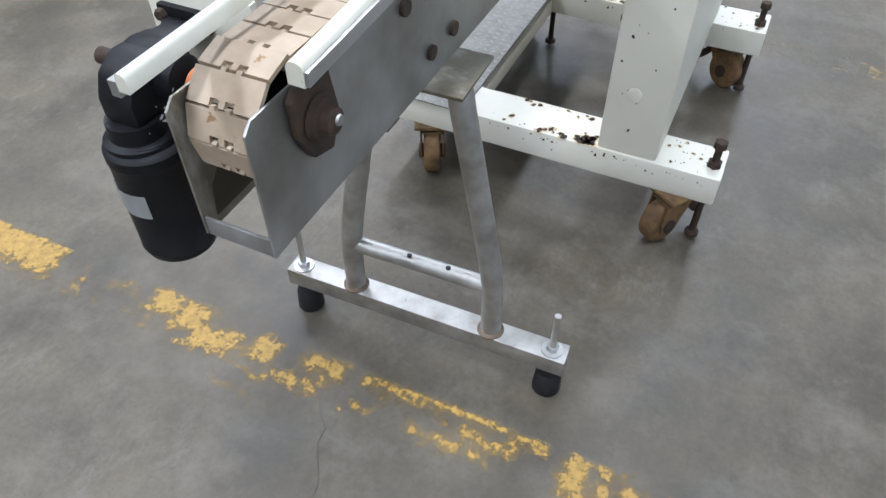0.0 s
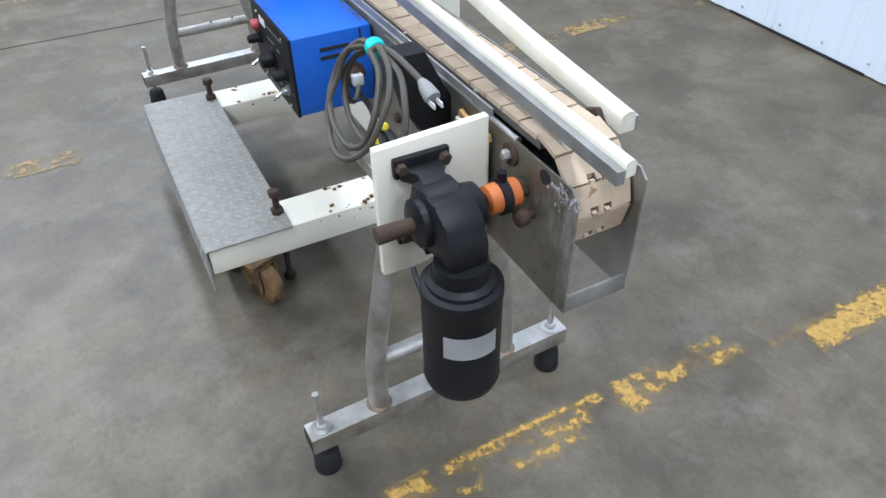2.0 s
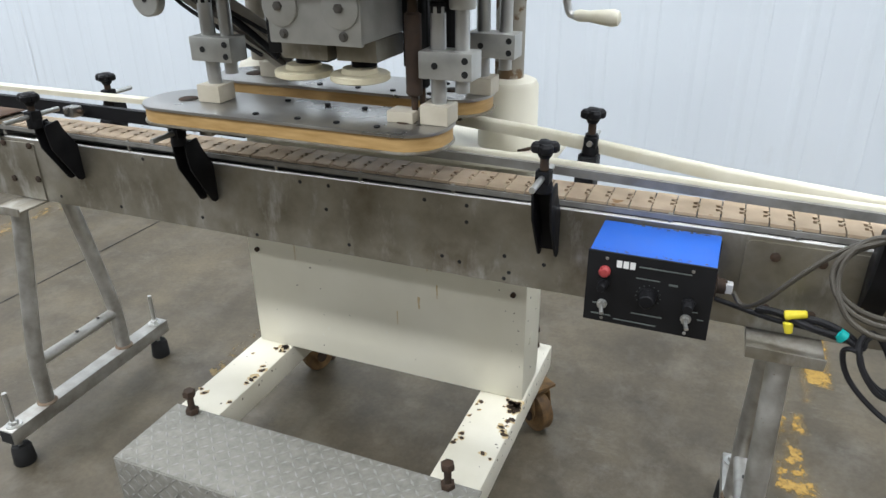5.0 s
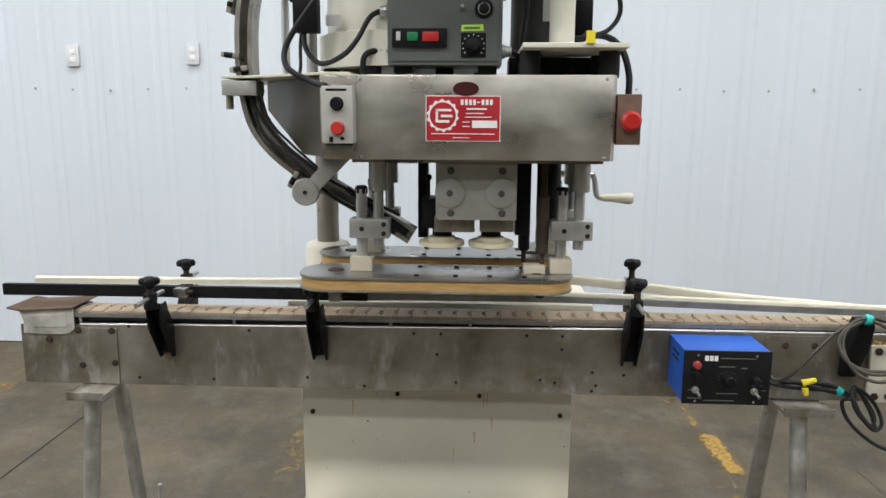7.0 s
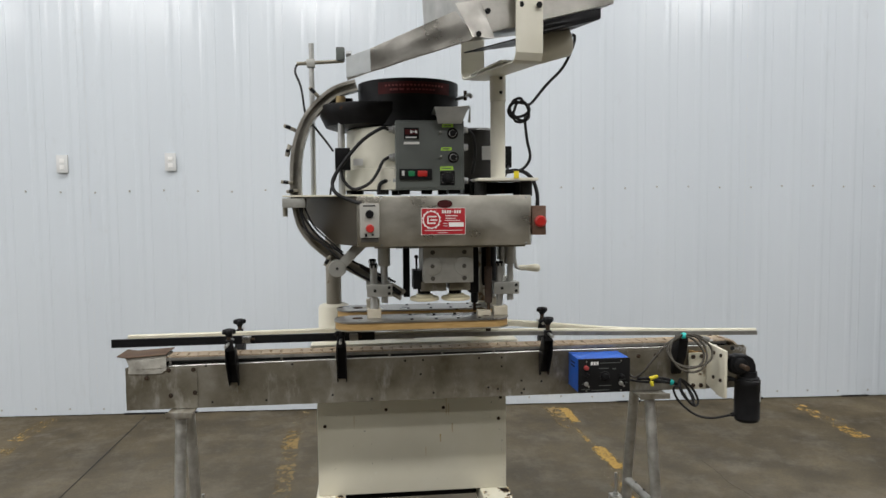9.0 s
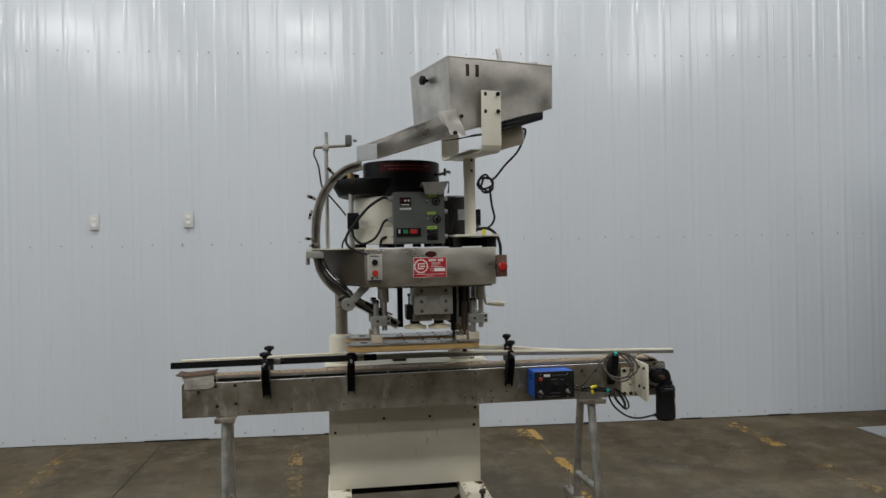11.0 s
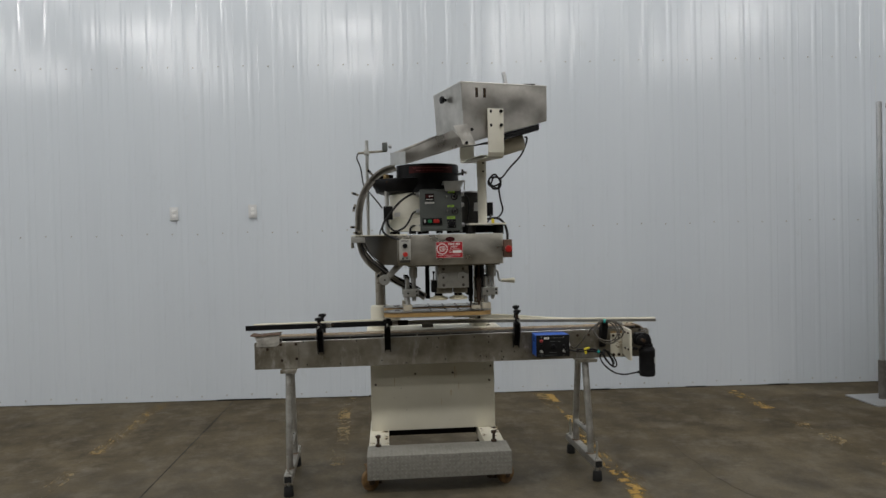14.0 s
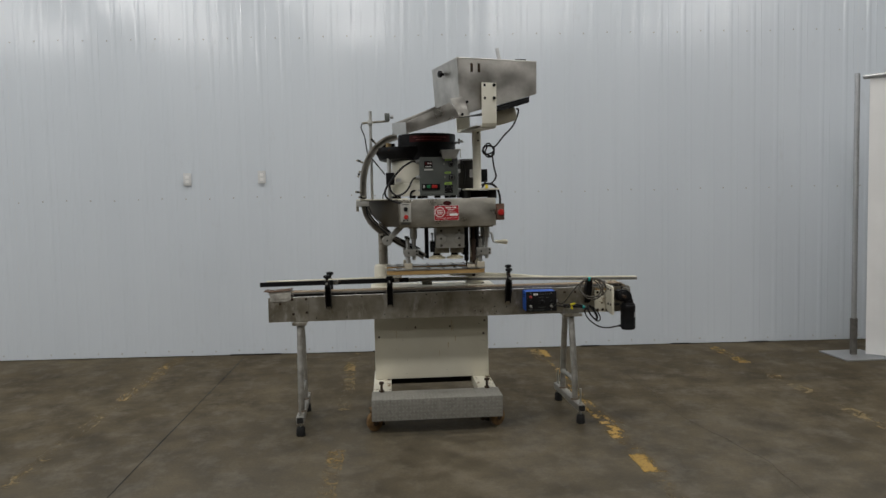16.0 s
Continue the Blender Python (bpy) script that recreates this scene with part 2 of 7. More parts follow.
def paint_line_material(name, cut, tone, attribute=None):
    m, t, b = nodes_of(name)
    n = noise_at(t, 24.0 if attribute else 17.0, (1, 0.75, 1), 9.0, 0.80 if attribute else 0.76)
    n2 = noise_at(t, 55.0, (1, 1, 1), 6.0, 0.72)
    n3 = noise_at(t, 2.3, (1, 1, 1), 3.0, 0.5)

    def scaled(fac, k):
        q = t.nodes.new("ShaderNodeMath")
        q.operation = "MULTIPLY"
        q.inputs[1].default_value = k
        t.links.new(fac, q.inputs[0])
        return q.outputs[0]

    def plus(a, b2):
        q = t.nodes.new("ShaderNodeMath")
        q.operation = "ADD"
        t.links.new(a, q.inputs[0]), t.links.new(b2, q.inputs[1])
        return q.outputs[0]
    total = plus(plus(n, scaled(n2, 0.40)), scaled(n3, 0.45))
    if attribute:
        at = t.nodes.new("ShaderNodeAttribute")
        at.attribute_name = attribute
        total = plus(scaled(total, 0.60), scaled(at.outputs["Fac"], 0.215))
    a = ramp(t, total, [(cut - 0.045, (0, 0, 0)), (cut - 0.01, (0.20, 0.20, 0.20)), (cut + (0.05 if attribute else 0.10), (0.88, 0.88, 0.88))])
    t.links.new(a, b.inputs["Alpha"])
    col = ramp(t, n2, [(0.35, tuple(0.55 * c for c in tone)), (0.62, tone)])
    t.links.new(col, b.inputs["Base Color"])
    b.inputs["Roughness"].default_value = 0.6
    return m


def wall_material():
    """White coated sheet: even gloss, shallow upright ripples that draw lamp reflections into streaks."""
    m, t, b = nodes_of("white_liner_panel")
    n = noise_at(t, 1.1, (1, 1, 0.25), 4.0)
    ripple = noise_at(t, 11.0, (1, 1, 0.012), 2.5, 0.5)
    wave = noise_at(t, 2.2, (1, 1, 0.10), 3.0, 0.5)
    scuff = noise_at(t, 6.0, (1, 1, 0.5), 6.0, 0.7)
    c = ramp(t, n, [(0.3, (0.605, 0.655, 0.708)), (0.7, (0.650, 0.700, 0.752))])
    c = mix(t, ramp(t, scuff, [(0.62, (0, 0, 0)), (0.76, (0.30, 0.30, 0.30))]), c, (0.50, 0.52, 0.53))
    t.links.new(c, b.inputs["Base Color"])
    t.links.new(ramp(t, wave, [(0.35, (0.12,) * 3), (0.65, (0.18,) * 3)]), b.inputs["Roughness"])
    b.inputs["Specular IOR Level"].default_value = 0.78
    one = add(t, "ShaderNodeBump", Strength=0.20, Distance=0.010)
    t.links.new(wave, one.inputs["Height"])
    two = add(t, "ShaderNodeBump", Strength=0.68, Distance=0.006)
    t.links.new(ripple, two.inputs["Height"])
    t.links.new(one.outputs[0], two.inputs["Normal"])
    t.links.new(two.outputs[0], b.inputs["Normal"])
    return m


def diamond_material():
    m, t, b = nodes_of("diamond_plate_aluminium")
    b.inputs["Specular IOR Level"].default_value = 0.25
    n = noise_at(t, 42.0, (1, 1, 1), 5.0, 0.7)
    t.links.new(ramp(t, n, [(0.3, (0.160, 0.155, 0.134)), (0.7, (0.252, 0.244, 0.214))]), b.inputs["Base Color"])
    b.inputs["Roughness"].default_value = 0.58
    bump(t, b, noise_at(t, 150.0), 0.12)
    return m


# raised lozenges, slightly paler than the plate
TREAD_CREST = surface("pale_crest_aluminium", (0.200, 0.196, 0.180), (0.300, 0.294, 0.272), 0.52, 0.15, 40.0)
CONCRETE, WALL_PANEL, DIAMOND = concrete_material(), wall_material(), diamond_material()
LINE_PAINT = paint_line_material("worn_yellow_floor_paint", 0.935, (0.50, 0.30, 0.055))
LINE_KEPT = paint_line_material("flaking_yellow_floor_paint", 0.682, (0.46, 0.285, 0.060), "paint_left")
LINE_DIRTY = paint_line_material("dirty_yellow_floor_paint", 0.93, (0.30, 0.20, 0.065))
LINE_FADED = paint_line_material("nearly_gone_yellow_floor_paint", 0.975, (0.24, 0.17, 0.07))

# ---------------------------------------------------------------- mesh helpers
OFFSET = {}


HEAD_SHIFT = Vector((-0.004, -0.020, 0.004))


def on_head(ob):
    """Seats a thing of the capper's head."""
    ob.location += HEAD_SHIFT
    return ob


def thing(name, at, label, category, group="", kind="", local=False, turn=0):
    """An Empty at the base of a thing. Its parts are given in world places, or (local) in the thing's own."""
    ob = new(name)
    ob.matrix_world = pose(*at, 0, 0, turn)
    OFFSET[ob] = Vector((0, 0, 0)) if local else Vector(at)
    return tagged(ob, label, category, group, kind)


def part(name, bm, material, parent, label="", smooth=True, kind=""):
    root = parent
    while root.parent:
        root = root.parent
    off = OFFSET.get(root, Vector((0, 0, 0)))
    me = bpy.data.meshes.new(name)
    bmesh.ops.translate(bm, verts=bm.verts, vec=-off)
    bm.to_mesh(me)
    bm.free()
    me.materials.append(material)
    if smooth:
        me.polygons.foreach_set("use_smooth", [True] * len(me.polygons))
        me.set_sharp_from_angle(angle=radians(35))
    ob = new(name, me)
    ob.parent = parent
    return tagged(ob, label, kind=kind)


def solid(name, bm, material, label, category="", kind="", group=""):
    """A thing of one mesh."""
    me = bpy.data.meshes.new(name)
    bm.to_mesh(me)
    bm.free()
    me.materials.append(material)
    me.polygons.foreach_set("use_smooth", [True] * len(me.polygons))
    me.set_sharp_from_angle(angle=radians(35))
    return tagged(new(name, me), label, category, group, kind)


def merge(bm, tmp, m=None):
    if m is not None:
        bmesh.ops.transform(tmp, matrix=m, verts=tmp.verts)
    me = bpy.data.meshes.new("tmp")
    tmp.to_mesh(me)
    tmp.free()
    bm.from_mesh(me)
    bpy.data.meshes.remove(me)
    return bm


def box(x0, x1, y0, y1, z0, z1, bevel=0.0, bm=None, m=None, seg=2):
    t = bmesh.new()
    bmesh.ops.create_cube(t, size=1)
    bmesh.ops.transform(t, matrix=Matrix.Translation(((x0 + x1) / 2, (y0 + y1) / 2, (z0 + z1) / 2)) @ Matrix.Diagonal((x1 - x0, y1 - y0, z1 - z0, 1)), verts=t.verts)
    if bevel:
        bmesh.ops.bevel(t, geom=t.edges, offset=bevel, segments=seg, profile=0.6, affect="EDGES")
    return merge(bm or bmesh.new(), t, m)


def lathe(profile, p0, axis, bm=None, seg=24):
    """A turned form: profile rows (distance along the axis, radius)."""
    q = Vector(axis).normalized().to_track_quat("Z", "Y").to_matrix().to_4x4()
    m = Matrix.Translation(p0) @ q
    t = bmesh.new()
    rings = []
    for d, r in profile:
        rings.append([t.verts.new((r * math.cos(2 * math.pi * i / seg), r * math.sin(2 * math.pi * i / seg), d)) for i in range(seg)])
    for a, b in zip(rings, rings[1:]):
        for i in range(seg):
            t.faces.new((a[i], a[(i + 1) % seg], b[(i + 1) % seg], b[i]))
    t.faces.new(list(reversed(rings[0])))
    t.faces.new(rings[-1])
    return merge(bm or bmesh.new(), t, m)


def rod(p0, p1, r, bm=None, r2=None, seg=18, edge=0.0):
    d = Vector(p1) - Vector(p0)
    L, r2 = d.length, r if r2 is None else r2
    prof = [(0, r), (L, r2)] if not edge else [(0, r - edge), (edge, r), (L - edge, r2), (L, r2 - edge)]
    return lathe(prof, p0, d, bm, seg)


def curve_points(pts, steps=8):
    pts = [Vector(p) for p in pts]
    pts = [2 * pts[0] - pts[1]] + pts + [2 * pts[-1] - pts[-2]]
    out = []
    for i in range(1, len(pts) - 2):
        a, b, c, d = pts[i - 1:i + 3]
        for k in range(steps):
            u = k / steps
            out.append(0.5 * (2 * b + (c - a) * u + (2 * a - 5 * b + 4 * c - d) * u * u + (3 * b - a - 3 * c + d) * u ** 3))
    out.append(pts[-2])
    return out


def sweep(pts, r, bm=None, seg=10, smooth=True, steps=8):
    """A round tube along points."""
    P = curve_points(pts, steps) if smooth else [Vector(p) for p in pts]
    t = bmesh.new()
    up = Vector((0.123, 0.456, 0.88)).normalized()
    rings = []
    for i, p in enumerate(P):
        d = (P[min(i + 1, len(P) - 1)] - P[max(i - 1, 0)]).normalized()
        a = up - d * up.dot(d)
        if a.length < 0.05:
            a = Vector((1, 0, 0)) - d * d.x
        a.normalize()
        up = a
        b = d.cross(a)
        rings.append([t.verts.new(p + r * (math.cos(2 * math.pi * k / seg) * a + math.sin(2 * math.pi * k / seg) * b)) for k in range(seg)])
    for a, b in zip(rings, rings[1:]):
        for i in range(seg):
            t.faces.new((a[i], a[(i + 1) % seg], b[(i + 1) % seg], b[i]))
    t.faces.new(list(reversed(rings[0])))
    t.faces.new(rings[-1])
    return merge(bm or bmesh.new(), t)


def prism(outline, h0, h1, axis="z", bm=None, bevel=0.0, m=None):
    """An outline drawn out: outline points in the other two axes, in order."""
    t = bmesh.new()
    put = {"z": lambda a, b, h: (a, b, h), "y": lambda a, b, h: (a, h, b), "x": lambda a, b, h: (h, a, b)}[axis]
    lo = [t.verts.new(put(a, b, h0)) for a, b in outline]
    hi = [t.verts.new(put(a, b, h1)) for a, b in outline]
    n = len(outline)
    for i in range(n):
        t.faces.new((lo[i], lo[(i + 1) % n], hi[(i + 1) % n], hi[i]))
    t.faces.new(list(reversed(lo)))
    t.faces.new(hi)
    bmesh.ops.recalc_face_normals(t, faces=t.faces)
    if bevel:
        bmesh.ops.bevel(t, geom=t.edges, offset=bevel, segments=2, profile=0.6, affect="EDGES")
    return merge(bm or bmesh.new(), t, m)


def strip(pts, w, h, bm=None, steps=8, domed=False):
    """A flat bar along points: w across (level), h high, points at its middle."""
    P = curve_points(pts, steps)
    t = bmesh.new()
    rings = []
    form = [(1, 1), (1, -1), (-1, -1), (-1, 1)] if not domed else [(1, 0.45), (1, -1), (-1, -1), (-1, 0.45), (-0.8, 0.78), (-0.4, 0.96), (0, 1), (0.4, 0.96), (0.8, 0.78)]
    n = len(form)
    for i, p in enumerate(P):
        d = P[min(i + 1, len(P) - 1)] - P[max(i - 1, 0)]
        s = Vector((-d.y, d.x, 0)).normalized() * (w / 2)
        u = Vector((0, 0, h / 2))
        rings.append([t.verts.new(p + s * a + u * b) for a, b in form])
    for a, b in zip(rings, rings[1:]):
        for i in range(n):
            t.faces.new((a[i], a[(i + 1) % n], b[(i + 1) % n], b[i]))
    t.faces.new(list(reversed(rings[0])))
    t.faces.new(rings[-1])
    bmesh.ops.recalc_face_normals(t, faces=t.faces)
    return merge(bm or bmesh.new(), t)


def slab(x0, x1, y0, y1, r, n=8):
    """Outline of a plate with half-round or rounded ends."""
    out = []
    for cx, cy, a0 in ((x1 - r, y1 - r, 0), (x0 + r, y1 - r, 90), (x0 + r, y0 + r, 180), (x1 - r, y0 + r, 270)):
        for k in range(n + 1):
            a = radians(a0 + 90 * k / n)
            out.append((cx + r * math.cos(a), cy + r * math.sin(a)))
    return out


def hexbolt(p, axis, r, h, bm=None):
    return lathe([(0, r), (h * 0.8, r), (h, r * 0.85)], p, axis, bm, 6)


def flakes(name, spots, axis, level, material, parent, label="", seed=1):
    """Irregular thin chips lying on a flat face: spots (a, b, radius) in the face's two axes."""
    rnd = random.Random(seed)
    put = {"z": lambda a, b, h: (a, b, h), "y": lambda a, b, h: (a, h, b), "x": lambda a, b, h: (h, a, b)}[axis]
    bm = bmesh.new()
    up = level + (0.0006 if axis != "y" else -0.0006)
    for a, b, r in spots:
        n, turn, long = rnd.randint(6, 10), rnd.uniform(0, 6.28), rnd.uniform(0.5, 1.0)
        rim = []
        for k in range(n):
            q = 2 * math.pi * k / n
            d = r * rnd.uniform(0.55, 1.15)
            u, v = d * math.cos(q), d * long * math.sin(q)
            rim.append(bm.verts.new(put(a + u * math.cos(turn) - v * math.sin(turn), b + u * math.sin(turn) + v * math.cos(turn), up)))
        f = bm.faces.new(rim)
        f.normal_update()
        want = {"z": f.normal.z > 0, "y": f.normal.y < 0, "x": f.normal.x > 0}[axis]
        if not want:
            f.normal_flip()
    return part(name, bm, material, parent, label, smooth=False, kind="stuff")


def bars(name, rows, y, material, parent):
    """Lines of print too small to read, as thin raised bars: rows (x0, x1, z, height)."""
    bm = bmesh.new()
    for x0, x1, z, h in rows:
        box(x0, x1, y - 0.0008, y + 0.0006, z - h / 2, z + h / 2, 0, bm)
    return part(name, bm, material, parent, "", smooth=False, kind="stuff")

# ---------------------------------------------------------------- hall
W, E, S, TOP = HALL


def wall_at(x):
    return WALL_Y + WALL_SLOPE * x


CRACK = surface("dirt_filled_crack", (0.060, 0.053, 0.041), (0.095, 0.083, 0.064), 0.9)


def floor():
    bm = bmesh.new()
    vs = [bm.verts.new(p) for p in ((W - 0.2, S - 0.2, 0), (E + 0.2, S - 0.2, 0), (E + 0.2, 4.0, 0), (W - 0.2, 4.0, 0))]
    bm.faces.new(vs)
    ob = solid("floor", bm, CONCRETE, "worn grey sealed concrete floor with stains and faded yellow lines", "floor", "structure")
    # saw-cut joint and a hairline crack, as thin dark fillets
    j = strip([(-1.72, -6.0, 0.0012), (-1.71, -0.7, 0.0012), (-1.69, 2.3, 0.0012)], 0.006, 0.001, None, 2)
    part("floor_joint", j, HOLE, ob, "dark saw-cut floor joint")
    rnd = random.Random(5)
    for pts in ([(1.68, 1.0), (1.69, 0.45), (1.66, 0.1), (1.68, -0.40), (1.73, -0.65), (1.79, -1.0), (1.73, -1.5), (1.82, -2.2)], [(1.02, -0.25), (1.20, -0.06), (1.36, 0.02), (1.5, -0.08)]):
        path = []
        for (ax, ay), (bx, by) in zip(pts, pts[1:]):
            for k in range(5):
                u = k / 5
                path.append((ax + (bx - ax) * u + rnd.uniform(-0.012, 0.012), ay + (by - ay) * u + rnd.uniform(-0.012, 0.012), 0.001))
        part("floor_crack", strip(path, 0.0014, 0.0008, None, 2), CRACK, ob, "hairline crack")
    return ob


def floor_line(x0, y0, x1, y1, width, worn=0):
    """One worn painted line, laid just over the concrete."""
    d = Vector((x1 - x0, y1 - y0, 0))
    s = Vector((-d.y, d.x, 0)).normalized() * width / 2
    level = 0.0012 if worn == 1 else 0.0025
    a, b = Vector((x0, y0, level)), Vector((x1, y1, level))
    bm = bmesh.new()
    rnd = random.Random(int(1000 * (x0 + 3 * y0)))
    n = max(4, int(d.length / 0.03))
    one, two = [], []
    for i in range(n + 1):
        p = a.lerp(b, i / n)
        one.append(bm.verts.new(p - s * rnd.uniform(0.72, 1.06)))
        two.append(bm.verts.new(p + s * rnd.uniform(0.72, 1.06)))
    ends = [bm.verts.new(a.lerp(b, u) + s * rnd.uniform(-0.4, 0.4)) for u in (-0.02 / d.length, 1 + 0.02 / d.length)]
    for i in range(n):
        bm.faces.new((one[i], one[i + 1], two[i + 1], two[i]))
    bm.faces.new((one[0], two[0], ends[0])), bm.faces.new((two[-1], one[-1], ends[1]))
    bmesh.ops.recalc_face_normals(bm, faces=bm.faces)
    for f in bm.faces:
        if f.normal.z < 0:
            f.normal_flip()
    return solid("floor_line", bm, (LINE_PAINT, LINE_FADED, LINE_DIRTY)[worn], "faded and flaking yellow painted floor line", "floor marking", "structure")


def rib_profile(x0, x1, pitch):
    """Section of a liner panel: shallow ribs on a flat pan, (x, depth)."""
    out, x = [], x0
    while x < x1 - 0.01:
        out += [(x, 0.0), (x + pitch * 0.34, 0.0), (x + pitch * 0.42, 0.0030), (x + pitch * 0.50, 0.0030), (x + pitch * 0.58, 0.0), (x + pitch * 0.76, 0.0), (x + pitch * 0.775, 0.0012), (x + pitch * 0.80, 0.0012), (x + pitch * 0.815, 0.0)]
        x += pitch
    return out + [(x1, 0.0)]


PITCH = 0.2286


def wall_north():
    ob = solid("wall_north", box(W, E, 0.0, 0.2, 0.02, TOP), CREAM, "tall wall clad in white ribbed metal liner panels", "wall", "structure")
    ob.matrix_world = pose(0, WALL_Y + 0.03, 0, 0, 0, math.degrees(math.atan(WALL_SLOPE)))
    n = 4
    wide = PITCH * n
    t = bmesh.new()
    prof = rib_profile(0, wide, PITCH)
    lo = [t.verts.new((x, -0.012 - d, 0.007)) for x, d in prof]
    hi = [t.verts.new((x, -0.012 - d, TOP)) for x, d in prof]
    lo2 = [t.verts.new((x, -0.004 - d, 0.007)) for x, d in prof]
    for i in range(len(prof) - 1):
        t.faces.new((lo[i], lo[i + 1], hi[i + 1], hi[i]))
        t.faces.new((lo2[i], lo2[i + 1], lo[i + 1], lo[i]))
    me = bpy.data.meshes.new("panel")
    t.to_mesh(me)
    t.free()
    me.materials.append(WALL_PANEL)
    k = int((E - W) / wide) + 1
    for i in range(k):
        p = new("panel", me)
        p.parent = ob
        p.matrix_local = pose(W + i * wide, -0.0015 * (i % 2), 0)
    s = bmesh.new()
    x = W + PITCH * 0.18
    while x < E:
        for z in (0.05, 1.545, 3.07, 4.57):
            lathe([(0, 0.0072), (0.003, 0.0065), (0.0045, 0.004)], (x, -0.0165, z + 0.006 * math.sin(x * 7)), (0, -1, 0), s, 8)
        x += PITCH
    # black strips laid on the panel foot as the gap's shade
    for x0, x1 in ((1.62, 1.80), (2.52, 2.71), (-1.85, -1.35), (-0.45, 0.30), (3.3, 3.5)):
        part("foot_gap_shade", box(x0, x1, -0.0195, -0.0165, 0.0, 0.013, 0.001), HOLE, ob, "black strip standing for the shade in the gap under the cladding")
    part("wall_screws", s, GREY_LIGHT, ob, "", kind="stuff")
    return ob


def plain_walls():
    # unseen enclosure, added: white west feeds the floor sheen, grey sides cut bounce
    solid("wall_west", box(W - 0.2, W, S, 3.4, 0, TOP), WALL_PANEL, "unseen white hall wall added for the sheen on the floor", "wall", "structure")
    for name, bm in (("wall_south", box(W, E, S - 0.2, S, 0, TOP)), ("wall_east", box(E, E + 0.2, S, 3.4, 0, TOP))):
        solid(name, bm, HALL_GREY, "unseen grey hall wall added to hold down bounced light", "wall", "structure")
    solid("ceiling", box(W - 0.2, E + 0.2, S - 0.2, 3.4, TOP + 0.01, TOP + 0.2), HALL_GREY, "unseen grey hall ceiling added to hold down bounced light", "ceiling", "structure")


floor()
for x0, y0, x1, y1, worn in (
        (1.120, 1.45, 1.118, 2.12, 2), (1.118, -2.3, 1.118, -1.25, 1),
        (-0.64, 1.50, -0.63, 1.82, 2), (-0.63, 1.82, -0.61, 2.25, 1), (-0.61, 0.30, -0.62, 1.45, 1), (-0.60, -0.76, -0.60, -0.56, 2), (-0.62, -2.0, -0.60, -0.80, 1),
        (-2.34, 1.88, -2.31, 2.30, 0), (-2.32, 0.80, -2.32, 1.80, 2), (-2.32, -0.9, -2.32, 0.6, 1),
        (2.83, 1.25, 2.85, 1.94, 0), (2.81, 0.65, 2.82, 0.82, 2), (2.81, -0.9, 2.82, 0.5, 1)):
    floor_line(x0, y0, x1, y1, 0.110, worn)
# the line by the drive end, with its better kept pieces: middle x, y from and to, width
KEPT = ((1.110, -1.12, -0.85, 0.095), (1.100, -0.575, -0.495, 0.060), (1.108, -0.485, -0.40, 0.075), (1.140, -0.43, -0.315, 0.060), (1.112, -0.285, -0.22, 0.055), (1.158, -0.215, -0.14, 0.022), (1.090, -0.165, -0.055, 0.065), (1.152, -0.125, -0.095, 0.036),
        (1.082, -0.03, 0.17, 0.046), (1.152, -0.03, 0.035, 0.024), (1.076, 0.165, 0.375, 0.040), (1.150, 0.11, 0.275, 0.026), (1.112, 0.20, 0.32, 0.045), (1.112, 0.41, 0.475, 0.108), (1.082, 0.42, 0.51, 0.045), (1.118, 0.47, 0.605, 0.050), (1.082, 0.665, 0.735, 0.036), (1.128, 0.665, 0.765, 0.045), (1.150, 0.83, 0.945, 0.020), (1.182, 0.93, 1.31, 0.090), (1.160, 1.38, 1.66, 0.034), (1.198, 1.76, 2.10, 0.075))


def worn_line(x0, x1, y0, y1, step=0.009):
    """One long painted line; how much paint is left at each place is kept in a mesh attribute."""
    nx, ny = int((x1 - x0) / step) + 1, int((y1 - y0) / step) + 1
    verts, left = [], []
    for j in range(ny):
        y = y0 + (y1 - y0) * j / (ny - 1)
        for i in range(nx):
            x = x0 + (x1 - x0) * i / (nx - 1)
            k = 0.0
            for mx, a, b, wide in KEPT:
                inside = min(wide / 2 - abs(x - mx), y - a, b - y)
                k = max(k, min(1.0, max(0.0, (inside + 0.028) / 0.056)))
            edge = min(1.0, max(0.0, min(x - x0, x1 - x) / 0.012))
            verts.append((x, y, 0.0016))
            left.append(max(k, 0.22 if x < 1.18 else 0.0) * edge)
    faces = [(j * nx + i, j * nx + i + 1, (j + 1) * nx + i + 1, (j + 1) * nx + i) for j in range(ny - 1) for i in range(nx - 1)]
    me = bpy.data.meshes.new("floor_line")
    me.from_pydata(verts, [], faces)
    me.attributes.new("paint_left", "FLOAT", "POINT").data.foreach_set("value", left)
    me.materials.append(LINE_KEPT)
    return tagged(new("floor_line", me), "flaking yellow painted floor line beside the drive end", "floor marking", "", "structure")


worn_line(1.058, 1.245, -1.20, 2.14)
wall_north()
plain_walls()


def outlet(x, z):
    """A small cover plate on the wall."""
    y = wall_at(x) + 0.010
    ob = thing("outlet", (x, y, z), "white plastic outlet cover plate on the wall", "outlet", "wall outlets")
    pl = part("cover_plate", box(x - 0.037, x + 0.037, y - 0.010, y, z - 0.06, z + 0.06, 0.003), OUTLET_WHITE, ob)
    for dz in (-0.022, 0.022):
        part("socket_face", box(x - 0.016, x + 0.016, y - 0.0125, y - 0.009, z + dz - 0.014, z + dz + 0.014, 0.002), SHEET, pl)
    return ob


outlet(-2.19, 1.733)
outlet(-1.475, 1.742)


